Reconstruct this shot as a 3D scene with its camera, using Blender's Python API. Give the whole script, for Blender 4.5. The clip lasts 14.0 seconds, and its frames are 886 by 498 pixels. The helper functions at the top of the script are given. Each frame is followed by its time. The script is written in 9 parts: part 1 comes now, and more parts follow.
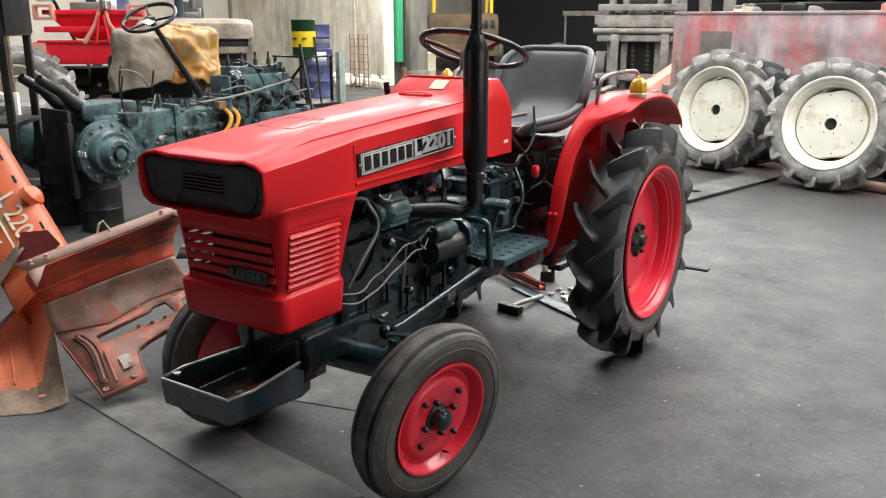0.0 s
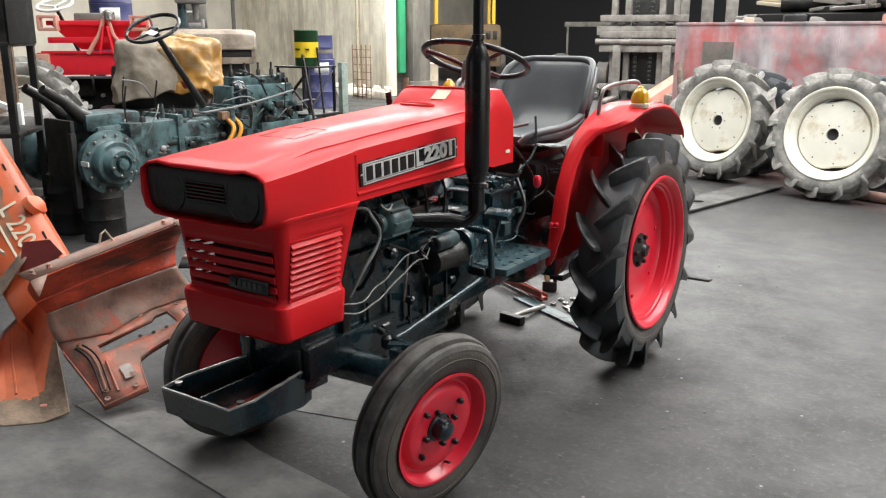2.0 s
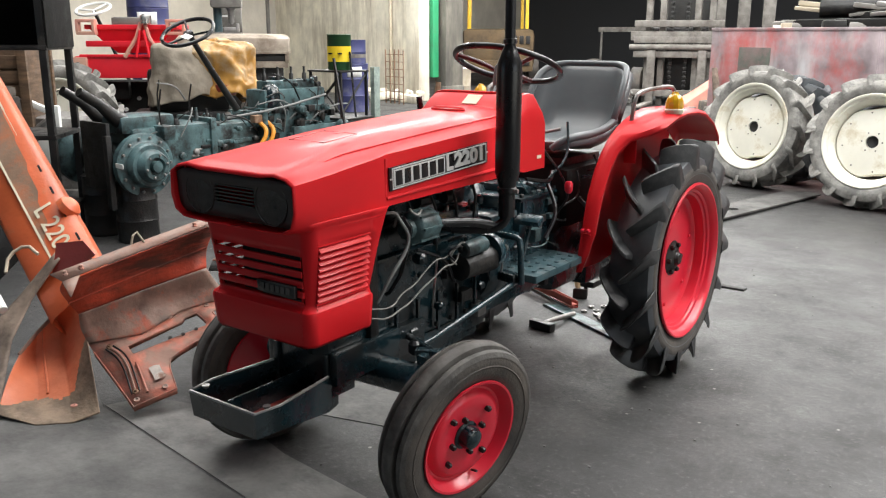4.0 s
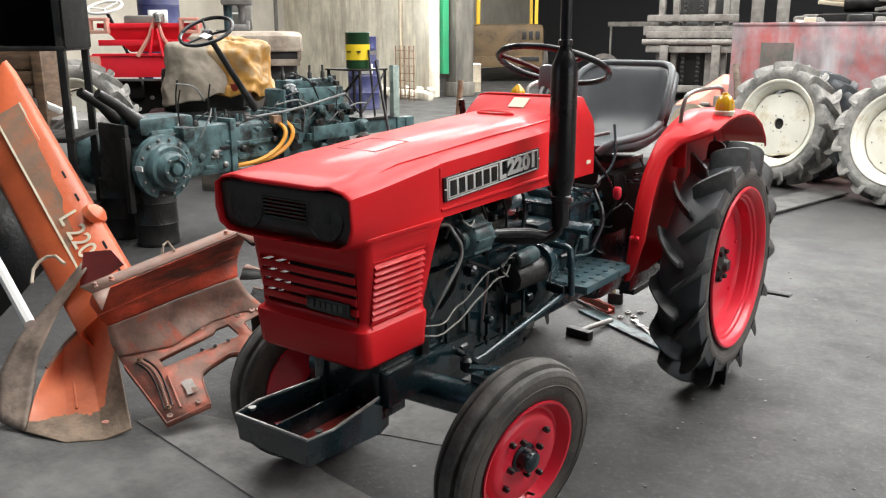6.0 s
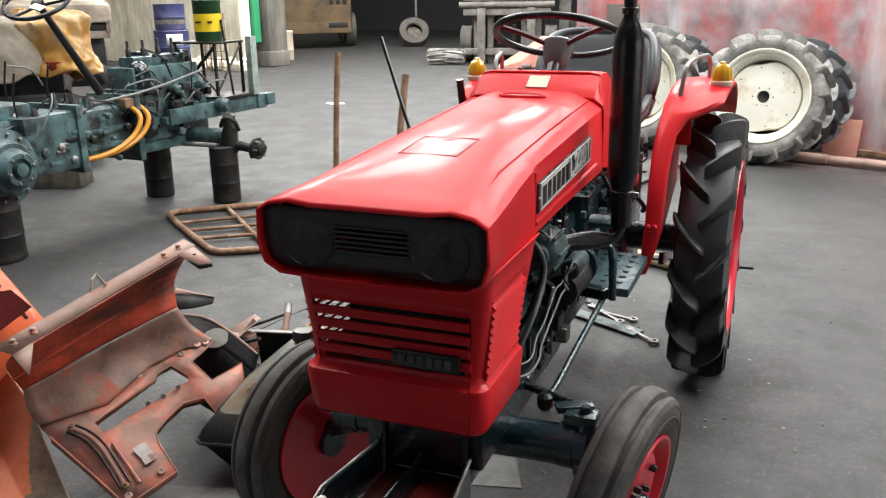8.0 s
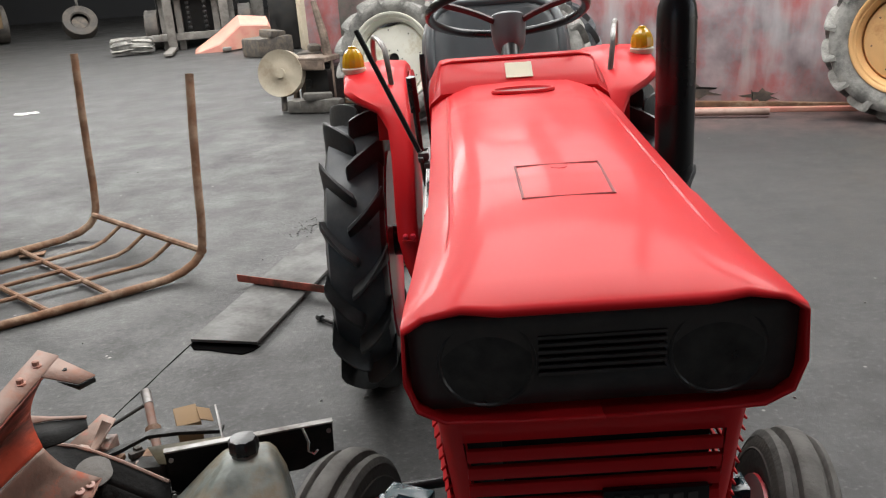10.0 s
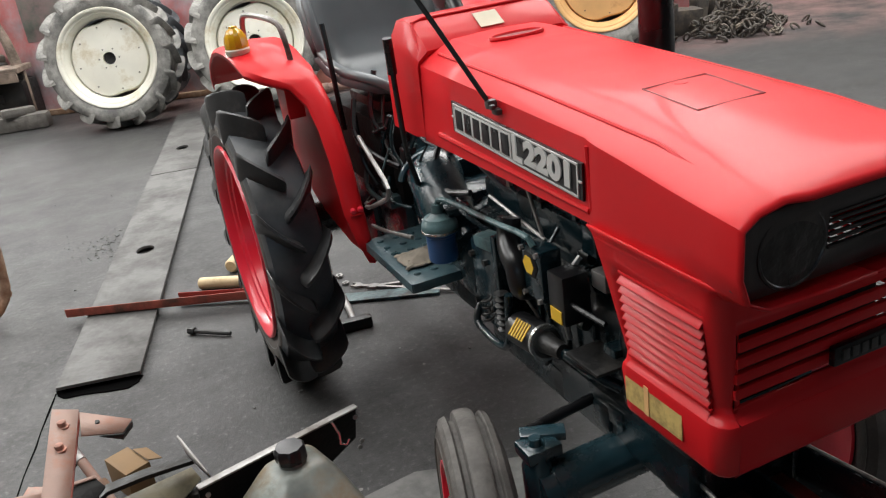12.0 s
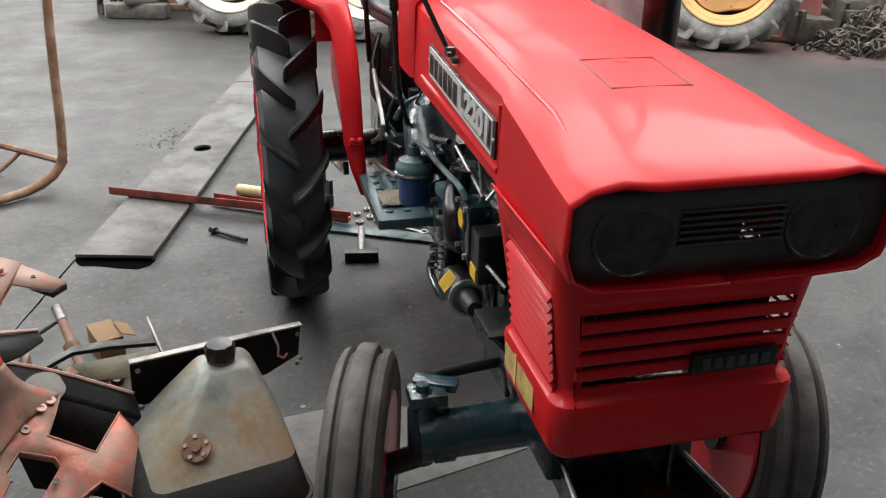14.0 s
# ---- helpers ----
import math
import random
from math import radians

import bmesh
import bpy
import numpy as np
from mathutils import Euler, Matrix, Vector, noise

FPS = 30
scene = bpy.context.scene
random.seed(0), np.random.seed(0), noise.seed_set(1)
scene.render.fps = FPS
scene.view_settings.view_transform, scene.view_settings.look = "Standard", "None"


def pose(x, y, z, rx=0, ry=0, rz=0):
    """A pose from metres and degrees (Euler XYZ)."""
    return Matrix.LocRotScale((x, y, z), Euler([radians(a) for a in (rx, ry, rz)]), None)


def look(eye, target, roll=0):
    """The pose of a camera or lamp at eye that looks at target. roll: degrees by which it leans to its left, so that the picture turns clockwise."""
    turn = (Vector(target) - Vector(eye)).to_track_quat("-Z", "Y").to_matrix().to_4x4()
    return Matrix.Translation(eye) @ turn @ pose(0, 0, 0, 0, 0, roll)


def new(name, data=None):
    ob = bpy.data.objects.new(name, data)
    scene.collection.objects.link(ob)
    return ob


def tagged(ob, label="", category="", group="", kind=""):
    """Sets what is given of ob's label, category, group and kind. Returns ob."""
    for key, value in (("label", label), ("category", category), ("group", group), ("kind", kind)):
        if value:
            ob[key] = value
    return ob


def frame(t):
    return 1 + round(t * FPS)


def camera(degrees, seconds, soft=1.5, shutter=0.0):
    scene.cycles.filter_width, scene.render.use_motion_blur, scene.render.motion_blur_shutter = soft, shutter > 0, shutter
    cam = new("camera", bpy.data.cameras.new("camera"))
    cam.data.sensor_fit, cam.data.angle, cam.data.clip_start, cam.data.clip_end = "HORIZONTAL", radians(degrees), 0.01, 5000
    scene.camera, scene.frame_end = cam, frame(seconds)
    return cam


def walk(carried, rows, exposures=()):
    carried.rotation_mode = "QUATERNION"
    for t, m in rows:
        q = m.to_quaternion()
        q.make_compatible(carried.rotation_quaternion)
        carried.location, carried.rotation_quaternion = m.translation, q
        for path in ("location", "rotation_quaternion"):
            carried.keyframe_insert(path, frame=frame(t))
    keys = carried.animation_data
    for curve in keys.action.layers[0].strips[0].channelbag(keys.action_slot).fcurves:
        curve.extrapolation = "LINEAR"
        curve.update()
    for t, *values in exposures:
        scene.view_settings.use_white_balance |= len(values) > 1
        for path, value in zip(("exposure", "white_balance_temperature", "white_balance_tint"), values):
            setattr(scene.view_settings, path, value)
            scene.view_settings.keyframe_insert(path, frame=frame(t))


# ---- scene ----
cam = camera(54.8, 14.0, 1.2)
PATH = [
    (0, (1.729, -3.41, 1.417), (0.664, -1.8, 0.895), -0.0),
    (0.5, (1.736, -3.413, 1.42), (0.659, -1.809, 0.904), 0.0),
    (1, (1.732, -3.406, 1.417), (0.657, -1.798, 0.906), 0.1),
    (1.5, (1.729, -3.41, 1.419), (0.658, -1.798, 0.914), 0.1),
    (2, (1.731, -3.409, 1.416), (0.658, -1.797, 0.917), 0.0),
    (2.5, (1.723, -3.408, 1.413), (0.622, -1.813, 0.918), 0.6),
    (3, (1.723, -3.4, 1.414), (0.598, -1.822, 0.918), 0.5),
    (5.3, (1.705, -3.373, 1.411), (0.571, -1.798, 0.927), 0.0),
    (5.5, (1.66, -3.37, 1.412), (0.526, -1.799, 0.916), 0.6),
    (6, (1.53, -3.363, 1.431), (0.389, -1.798, 0.932), -0.2),
    (6.5, (1.351, -3.35, 1.432), (0.244, -1.763, 0.924), -2.5),
    (7, (1.188, -3.31, 1.436), (0.118, -1.707, 0.902), -2.7),
    (7.5, (1.003, -3.267, 1.448), (0.074, -1.58, 0.909), -2.3),
    (8, (0.697, -3.281, 1.446), (-0.027, -1.509, 0.867), -0.9),
    (8.5, (0.468, -3.222, 1.453), (-0.051, -1.395, 0.826), -2.5),
    (9, (0.292, -3.08, 1.465), (-0.124, -1.231, 0.828), -2.8),
    (9.2, (0.201, -3.017, 1.465), (-0.136, -1.152, 0.825), -2.3),
    (11.3, (-0.673, -2.713, 1.464), (-0.223, -0.912, 0.719), -6.9),
    (11.5, (-0.744, -2.702, 1.454), (-0.203, -0.93, 0.7), -6.1),
    (12, (-0.918, -2.698, 1.483), (-0.251, -0.978, 0.712), -8.1),
    (12.5, (-1.003, -2.692, 1.481), (-0.298, -0.986, 0.712), -6.6),
    (13, (-0.951, -2.728, 1.467), (-0.237, -1.023, 0.705), -3.6),
    (13.5, (-0.766, -2.802, 1.451), (-0.226, -1.031, 0.697), -2.4),
    (14, (-0.607, -2.839, 1.438), (-0.183, -1.075, 0.597), 0.9),
]
walk(cam, [(t, look(eye, target, roll)) for t, eye, target, roll in PATH], exposures=((0.0, 0.66), (7.0, 0.72), (8.0, 0.68), (8.6, 0.64), (9.2, 0.34), (11.5, 0.23), (12.0, 0.40), (12.5, 0.50), (14.0, 0.62)))

# ---- world and light ----
world = bpy.data.worlds.new("sky")
scene.world = world
world.use_nodes = True
_wn = world.node_tree.nodes
_sky = _wn.new("ShaderNodeTexSky")
_sky.sky_type = 'NISHITA'
_sky.sun_disc = False
_sky.sun_elevation = radians(50)
_sky.sun_rotation = radians(60)
world.node_tree.links.new(_sky.outputs[0], _wn["Background"].inputs[0])
_wn["Background"].inputs[1].default_value = 0.08


def skylight(name, loc, sx, sy, watts, rx=0, ry=0, rz=0, color=(1.0, 0.985, 0.95)):
    data = bpy.data.lights.new(name, 'AREA')
    data.shape, data.size, data.size_y, data.energy, data.color = 'RECTANGLE', sx, sy, watts, color
    ob = new(name, data)
    ob.matrix_world = pose(*loc, rx, ry, rz)
    return ob


ROOF = 6.2
# Roof is out of view: strips added and powered to light what lies below.
# strips of roof glazing: x from, x to, y from, y to, power
GLAZING = ((-3.8, -1.4, -2.2, 0.0, 112), (0.0, 2.4, -5.6, -2.6, 16), (-7.8, -5.4, 0.2, 4.8, 200), (-3.8, -1.4, 0.2, 4.8, 108), (-0.8, 2.8, 0.0, 6.2, 400), (3.4, 7.0, 0.0, 6.2, 500),
           (-10.0, -7.6, 7.2, 11.8, 520), (-6.2, -3.8, 7.2, 11.8, 480), (-1.4, 1.0, 8.0, 14.0, 330), (1.8, 4.2, 9.0, 15.0, 140), (-9.2, -6.8, 13.6, 16.6, 300), (-5.2, -2.8, 13.6, 16.6, 420))
for gx0, gx1, gy0, gy1, power in GLAZING:
    skylight("skylight_lamp", ((gx0 + gx1) / 2, (gy0 + gy1) / 2, ROOF - 0.05), gx1 - gx0, gy1 - gy0, power)
# Fill lamps added on the east and south sides, out of view.
skylight("doorway_lamp", (9.3, -2.0, 2.2), 4.2, 6.6, 60, ry=90)
skylight("doorway_lamp", (-4.0, -7.8, 2.0), 5.0, 3.6, 5, rx=90, ry=0, rz=180)

# ---- materials ----


def material(name, color, rough=0.5, metal=0.0, vary=0.12, scale=6.0, color2=None, mix_scale=3.0, mix_at=0.55, mix_soft=0.1,
             bump=0.02, bump_scale=60.0, coat=0.0, rough2=None, spec=0.5, stretch=None, coat_rough=0.12):
    """Paint or metal with grain, a second colour in patches (wear, rust, dirt) and fine relief."""
    m = bpy.data.materials.new(name)
    m.use_nodes = True
    nt = m.node_tree
    n, link = nt.nodes, nt.links.new
    b = n["Principled BSDF"]
    b.inputs["Metallic"].default_value = metal
    b.inputs["Coat Weight"].default_value = coat
    b.inputs["Coat Roughness"].default_value = coat_rough
    b.inputs["Specular IOR Level"].default_value = spec
    co = n.new("ShaderNodeTexCoord")
    n1 = n.new("ShaderNodeTexNoise")
    n1.inputs["Scale"].default_value, n1.inputs["Detail"].default_value = scale, 6
    link(co.outputs["Object"], n1.inputs["Vector"])
    hsv = n.new("ShaderNodeHueSaturation")
    hsv.inputs["Color"].default_value = (*color, 1)
    rng = n.new("ShaderNodeMapRange")
    rng.inputs["From Min"].default_value, rng.inputs["From Max"].default_value = 0.3, 0.7
    rng.inputs["To Min"].default_value, rng.inputs["To Max"].default_value = 1 - vary, 1 + vary
    link(n1.outputs["Fac"], rng.inputs["Value"])
    link(rng.outputs[0], hsv.inputs["Value"])
    col = hsv.outputs[0]
    rr = n.new("ShaderNodeMapRange")
    rr.inputs["From Min"].default_value, rr.inputs["From Max"].default_value = 0.3, 0.7
    rr.inputs["To Min"].default_value, rr.inputs["To Max"].default_value = rough * 0.85, min(1, rough * 1.2)
    link(n1.outputs["Fac"], rr.inputs["Value"])
    rough_out = rr.outputs[0]
    if color2:
        n2 = n.new("ShaderNodeTexNoise")
        n2.inputs["Scale"].default_value, n2.inputs["Detail"].default_value, n2.inputs["Roughness"].default_value = mix_scale, 10, 0.68
        if stretch:
            mp = n.new("ShaderNodeMapping")
            mp.inputs["Scale"].default_value = stretch
            link(co.outputs["Object"], mp.inputs["Vector"])
            link(mp.outputs[0], n2.inputs["Vector"])
        else:
            link(co.outputs["Object"], n2.inputs["Vector"])
        r2 = n.new("ShaderNodeMapRange")
        r2.inputs["From Min"].default_value, r2.inputs["From Max"].default_value = mix_at - mix_soft, mix_at + mix_soft
        link(n2.outputs["Fac"], r2.inputs["Value"])
        mx = n.new("ShaderNodeMix")
        mx.data_type = 'RGBA'
        link(r2.outputs[0], mx.inputs["Factor"])
        link(col, mx.inputs["A"])
        mx.inputs["B"].default_value = (*color2, 1)
        col = mx.outputs["Result"]
        m2 = n.new("ShaderNodeMix")
        link(r2.outputs[0], m2.inputs["Factor"])
        link(rough_out, m2.inputs["A"])
        m2.inputs["B"].default_value = rough2 if rough2 is not None else 0.85
        rough_out = m2.outputs["Result"]
    link(col, b.inputs["Base Color"])
    link(rough_out, b.inputs["Roughness"])
    if bump:
        n3 = n.new("ShaderNodeTexNoise")
        n3.inputs["Scale"].default_value, n3.inputs["Detail"].default_value = bump_scale, 8
        link(co.outputs["Object"], n3.inputs["Vector"])
        bp = n.new("ShaderNodeBump")
        bp.inputs["Strength"].default_value, bp.inputs["Distance"].default_value = min(1, bump * 10), 0.01
        link(n3.outputs["Fac"], bp.inputs["Height"])
        link(bp.outputs[0], b.inputs["Normal"])
    return m


RED = material("red_paint", (0.60, 0.013, 0.018), 0.44, vary=0.08, scale=3, bump=0.003, bump_scale=5, coat=0.13, spec=0.16, coat_rough=0.10)
RED_RIM = material("red_rim_paint", (0.70, 0.018, 0.042), 0.33, vary=0.06, scale=4, bump=0.004, coat=0.3)
TEAL = material("dark_teal_paint", (0.006, 0.0185, 0.024), 0.2, vary=0.35, scale=9, color2=(0.005, 0.006, 0.006), mix_scale=7, mix_at=0.56, bump=0.012, coat=0.4, rough2=0.4)
TEAL_GREY = material("grey_teal_machine_paint", (0.068, 0.122, 0.128), 0.34, vary=0.5, scale=9, color2=(0.013, 0.015, 0.015), mix_scale=8, mix_at=0.55, mix_soft=0.07, bump=0.025, rough2=0.5)
BLACK = material("black_paint", (0.008, 0.008, 0.009), 0.28, vary=0.2, scale=5, bump=0.004)
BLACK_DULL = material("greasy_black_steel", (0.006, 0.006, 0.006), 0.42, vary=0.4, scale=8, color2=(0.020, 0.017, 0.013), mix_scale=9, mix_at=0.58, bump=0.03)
# Matt black with slightly paler patches.
MATTBLACK = material("matt_black", (0.006, 0.0058, 0.0055), 0.75, vary=0.5, scale=9, color2=(0.016, 0.014, 0.012), mix_scale=9, mix_at=0.6, bump=0.03, spec=0.2)
BEZEL = material("dark_grey_plastic", (0.040, 0.034, 0.032), 0.55, vary=0.3, scale=9, color2=(0.075, 0.064, 0.057), mix_scale=12, mix_at=0.58, mix_soft=0.12, bump=0.01)
VINYL = material("black_vinyl", (0.10, 0.112, 0.118), 0.36, vary=0.15, scale=4, bump=0.006, bump_scale=30)
RUBBER_DUST = material("dusty_grey_tread_rubber", (0.10, 0.094, 0.086), 0.72, vary=0.3, scale=14, color2=(0.055, 0.050, 0.046), mix_scale=9, mix_at=0.53, bump=0.02, bump_scale=80)
RUBBER = material("black_tyre_rubber", (0.050, 0.056, 0.062), 0.32, vary=0.35, scale=10, color2=(0.10, 0.10, 0.098), mix_scale=6, mix_at=0.60, mix_soft=0.14, bump=0.006, bump_scale=90, rough2=0.55)
LUGRUBBER = material("scuffed_lug_rubber", (0.034, 0.035, 0.036), 0.42, vary=0.3, scale=14, color2=(0.10, 0.098, 0.094), mix_scale=7, mix_at=0.61, mix_soft=0.1, bump=0.012, bump_scale=90, rough2=0.7)
RUBBER_WORN = material("worn_dusty_tyre_rubber", (0.046, 0.041, 0.037), 0.6, vary=0.25, scale=8, color2=(0.115, 0.098, 0.082), mix_scale=4, mix_at=0.56, mix_soft=0.14, bump=0.02, bump_scale=90)
RUBBER_GREY = material("grey_old_tyre_rubber", (0.13, 0.127, 0.12), 0.8, vary=0.35, scale=8, color2=(0.34, 0.33, 0.305), mix_scale=5, mix_at=0.50, bump=0.04, bump_scale=70)
WHITE_RIM = material("chalky_white_paint", (0.80, 0.78, 0.68), 0.45, vary=0.06, scale=5, color2=(0.52, 0.43, 0.25), mix_scale=3.4, mix_at=0.63, mix_soft=0.09, bump=0.01)
ORANGE_RIM = material("faded_orange_rim_paint", (0.68, 0.40, 0.17), 0.55, vary=0.1, scale=5, color2=(0.4, 0.16, 0.05), mix_at=0.66, bump=0.01)
ORANGE = material("faded_orange_paint", (0.62, 0.125, 0.042), 0.42, vary=0.22, scale=4, color2=(0.44, 0.17, 0.09), mix_scale=6, mix_at=0.63, mix_soft=0.06, bump=0.02, bump_scale=30, coat=0.15)
ORANGE_PALE = material("sun_faded_orange_paint", (0.60, 0.175, 0.085), 0.4, vary=0.2, scale=4, color2=(0.46, 0.12, 0.055), mix_scale=3, mix_at=0.56, mix_soft=0.12, bump=0.02, bump_scale=30, coat=0.15)
ORANGE_RUST = material("worn_orange_panel_paint", (0.47, 0.165, 0.112), 0.45, vary=0.4, scale=11, color2=(0.30, 0.185, 0.145), mix_scale=9, mix_at=0.51, mix_soft=0.07, bump=0.035, bump_scale=30)
PIT = material("painted_black_recess", (0.003, 0.003, 0.003), 1.0, vary=0.2, bump=0.0, spec=0.0)
ANGLE = material("dull_red_primer_steel", (0.34, 0.075, 0.05), 0.6, vary=0.25, scale=8, color2=(0.10, 0.045, 0.032), mix_scale=7, mix_at=0.55, bump=0.02)
RINGPALE = material("worn_pale_hole_rim", (0.62, 0.40, 0.34), 0.6, vary=0.2, bump=0.0)
PALEPANEL = material("bare_pinkish_primer", (0.235, 0.15, 0.118), 0.6, vary=0.3, scale=9, color2=(0.30, 0.13, 0.085), mix_scale=12, mix_at=0.58, bump=0.02)
OLIVE = material("dull_olive_sheet", (0.16, 0.14, 0.085), 0.6, vary=0.3, scale=8, color2=(0.07, 0.06, 0.04), mix_scale=6, mix_at=0.55, bump=0.02)
DUSTFOLD = material("dusty_grey_brown_panel", (0.263, 0.174, 0.137), 0.5, vary=0.5, scale=9, color2=(0.448, 0.129, 0.078), mix_scale=11, mix_at=0.60, mix_soft=0.07, bump=0.035, bump_scale=30)
BROWNBAND = material("grimy_brown_sheet_edge", (0.27, 0.205, 0.16), 0.5, vary=0.4, scale=7, color2=(0.075, 0.055, 0.042), mix_scale=4, mix_at=0.54, mix_soft=0.1, bump=0.03, bump_scale=30)
PANELRED = material("scuffed_red_orange_panel", (0.462, 0.066, 0.031), 0.38, vary=0.45, scale=7, color2=(0.094, 0.040, 0.029), mix_scale=4, mix_at=0.56, mix_soft=0.08, bump=0.02, stretch=(1.0, 0.5, 2.2))
DARKRED = material("dark_red_panel_paint", (0.27, 0.03, 0.022), 0.45, vary=0.25, scale=5, color2=(0.10, 0.05, 0.035), mix_scale=4, mix_at=0.6, bump=0.02)
RUST = material("rusty_steel", (0.17, 0.085, 0.045), 0.75, vary=0.35, scale=12, color2=(0.36, 0.25, 0.17), mix_scale=7, mix_at=0.56, bump=0.04)
# Teal lightened to put the footboard's reflected light into the colour.
STEPTEAL = material("sheen_lightened_teal", (0.045, 0.085, 0.098), 0.30, vary=0.3, scale=12, color2=(0.11, 0.13, 0.13), mix_scale=14, mix_at=0.62, bump=0.01)
# Lighter copy of the dark teal, for gearbox and axle parts that catch light.
TEAL_MID = material("lit_teal_paint", (0.016, 0.042, 0.053), 0.24, vary=0.35, scale=9, color2=(0.008, 0.010, 0.011), mix_scale=8, mix_at=0.57, bump=0.014, coat=0.35, rough2=0.4)
PATCHGREEN = material("dull_green_grey_paint", (0.11, 0.125, 0.105), 0.5, vary=0.4, scale=6, color2=(0.25, 0.17, 0.165), mix_scale=4, mix_at=0.5, mix_soft=0.12, bump=0.02)
STEEL = material("scuffed_bare_steel", (0.30, 0.29, 0.28), 0.45, metal=0.7, vary=0.25, scale=9, color2=(0.12, 0.10, 0.085), mix_scale=5, mix_at=0.6, bump=0.02)
STEELDARK = material("heat_dulled_dark_steel", (0.07, 0.068, 0.065), 0.4, metal=0.4, vary=0.3, scale=10, bump=0.02)
CHROME = material("bright_tool_steel", (0.62, 0.62, 0.60), 0.28, metal=0.9, vary=0.1, bump=0.005)
SILVER = material("silver_emblem_paint", (0.58, 0.58, 0.56), 0.42, metal=0.2, vary=0.05, bump=0.0)
GREYHOSE = material("grey_rubber_hose", (0.16, 0.165, 0.16), 0.55, vary=0.2, bump=0.01)
GREYCABLE = material("grey_braided_cable", (0.26, 0.25, 0.23), 0.6, vary=0.35, scale=30, bump=0.02, bump_scale=200)
AMBER = material("amber_lens_plastic", (0.62, 0.33, 0.012), 0.15, vary=0.15, scale=20, bump=0.0, coat=0.4)
NUMSTRIP = material("faded_brown_strip", (0.24, 0.15, 0.10), 0.6, vary=0.25, scale=9, color2=(0.42, 0.15, 0.07), mix_scale=7, mix_at=0.56, bump=0.01)
JOINT = material("dark_cover_joint", (0.24, 0.008, 0.011), 0.5, vary=0.1, bump=0.0)
GLASSDARK = material("dark_headlamp_glass", (0.030, 0.027, 0.025), 0.32, vary=0.5, scale=30, bump=0.05, bump_scale=40, coat=0.25, spec=0.4)
CREAM = material("cream_paper_label", (0.72, 0.66, 0.5), 0.6, vary=0.08, scale=14, bump=0.0)
YELLOW = material("yellow_sticker", (0.68, 0.42, 0.03), 0.5, vary=0.1, bump=0.0)
TANLABEL = material("yellowed_instruction_label", (0.55, 0.40, 0.14), 0.5, vary=0.15, scale=25, color2=(0.25, 0.17, 0.06), mix_scale=22, mix_at=0.58, bump=0.0)
BLUE = material("blue_filter_paint", (0.03, 0.10, 0.26), 0.35, vary=0.15, bump=0.005)
WOOD = material("pale_handle_wood", (0.56, 0.43, 0.25), 0.6, vary=0.15, scale=9, color2=(0.35, 0.24, 0.13), mix_scale=6, mix_at=0.62, bump=0.01)
CRATEWOOD = material("brown_crate_wood", (0.115, 0.066, 0.034), 0.7, vary=0.35, scale=9, color2=(0.06, 0.034, 0.018), mix_scale=3, mix_at=0.5, bump=0.03, stretch=(1.0, 1.0, 7.0))
CARDBOARD = material("brown_cardboard", (0.20, 0.125, 0.06), 0.8, vary=0.12, bump=0.01)
PLATESTEEL = material("grey_cover_plate_steel", (0.105, 0.103, 0.099), 0.55, metal=0.1, vary=0.35, scale=6, color2=(0.062, 0.060, 0.057), mix_scale=2.6, mix_at=0.52, bump=0.02, bump_scale=40)
TANK = material("scraped_grey_green_tank_paint", (0.15, 0.165, 0.148), 0.36, metal=0.1, vary=0.6, scale=9, color2=(0.175, 0.125, 0.070), mix_scale=4.2, mix_at=0.48, mix_soft=0.08, bump=0.03, bump_scale=25)
IMPLRED = material("bright_red_implement_paint", (0.72, 0.015, 0.03), 0.35, vary=0.08, bump=0.006)
MUDBARE = material("bare_muddy_sheet_steel", (0.240, 0.174, 0.120), 0.55, vary=0.4, scale=9, color2=(0.138, 0.102, 0.072), mix_scale=7, mix_at=0.53, bump=0.03)
TARP = material("ochre_tarpaulin", (0.40, 0.205, 0.046), 0.40, vary=0.25, scale=5, color2=(0.46, 0.35, 0.22), mix_scale=1.6, mix_at=0.53, mix_soft=0.05, bump=0.03, bump_scale=9)
WORNLABEL = material("worn_grey_label", (0.46, 0.42, 0.38), 0.7, vary=0.3, scale=30, color2=(0.25, 0.15, 0.11), mix_scale=14, mix_at=0.56, mix_soft=0.05, bump=0.0)
SIDEWALL = material("dusty_brown_sidewall_rubber", (0.072, 0.064, 0.057), 0.75, vary=0.3, scale=10, color2=(0.12, 0.108, 0.095), mix_scale=6, mix_at=0.55, bump=0.02, bump_scale=90)
PLASTER3 = material("streaked_pale_wall", (0.66, 0.61, 0.52), 0.9, vary=0.14, scale=1.6, color2=(0.44, 0.40, 0.33), mix_scale=0.8, mix_at=0.55, mix_soft=0.2, bump=0.05, bump_scale=14, stretch=(1.0, 1.0, 0.7))
SACK = material("grey_beige_cloth", (0.24, 0.208, 0.165), 0.85, vary=0.2, scale=5, color2=(0.17, 0.145, 0.11), mix_scale=4, mix_at=0.56, mix_soft=0.15, bump=0.05, bump_scale=25)
YHOSE = material("yellow_brake_hose", (0.62, 0.26, 0.025), 0.45, vary=0.1, bump=0.005)
GREEN = material("green_post_paint", (0.03, 0.30, 0.13), 0.55, vary=0.1, color2=(0.08, 0.18, 0.1), mix_at=0.62, bump=0.01)
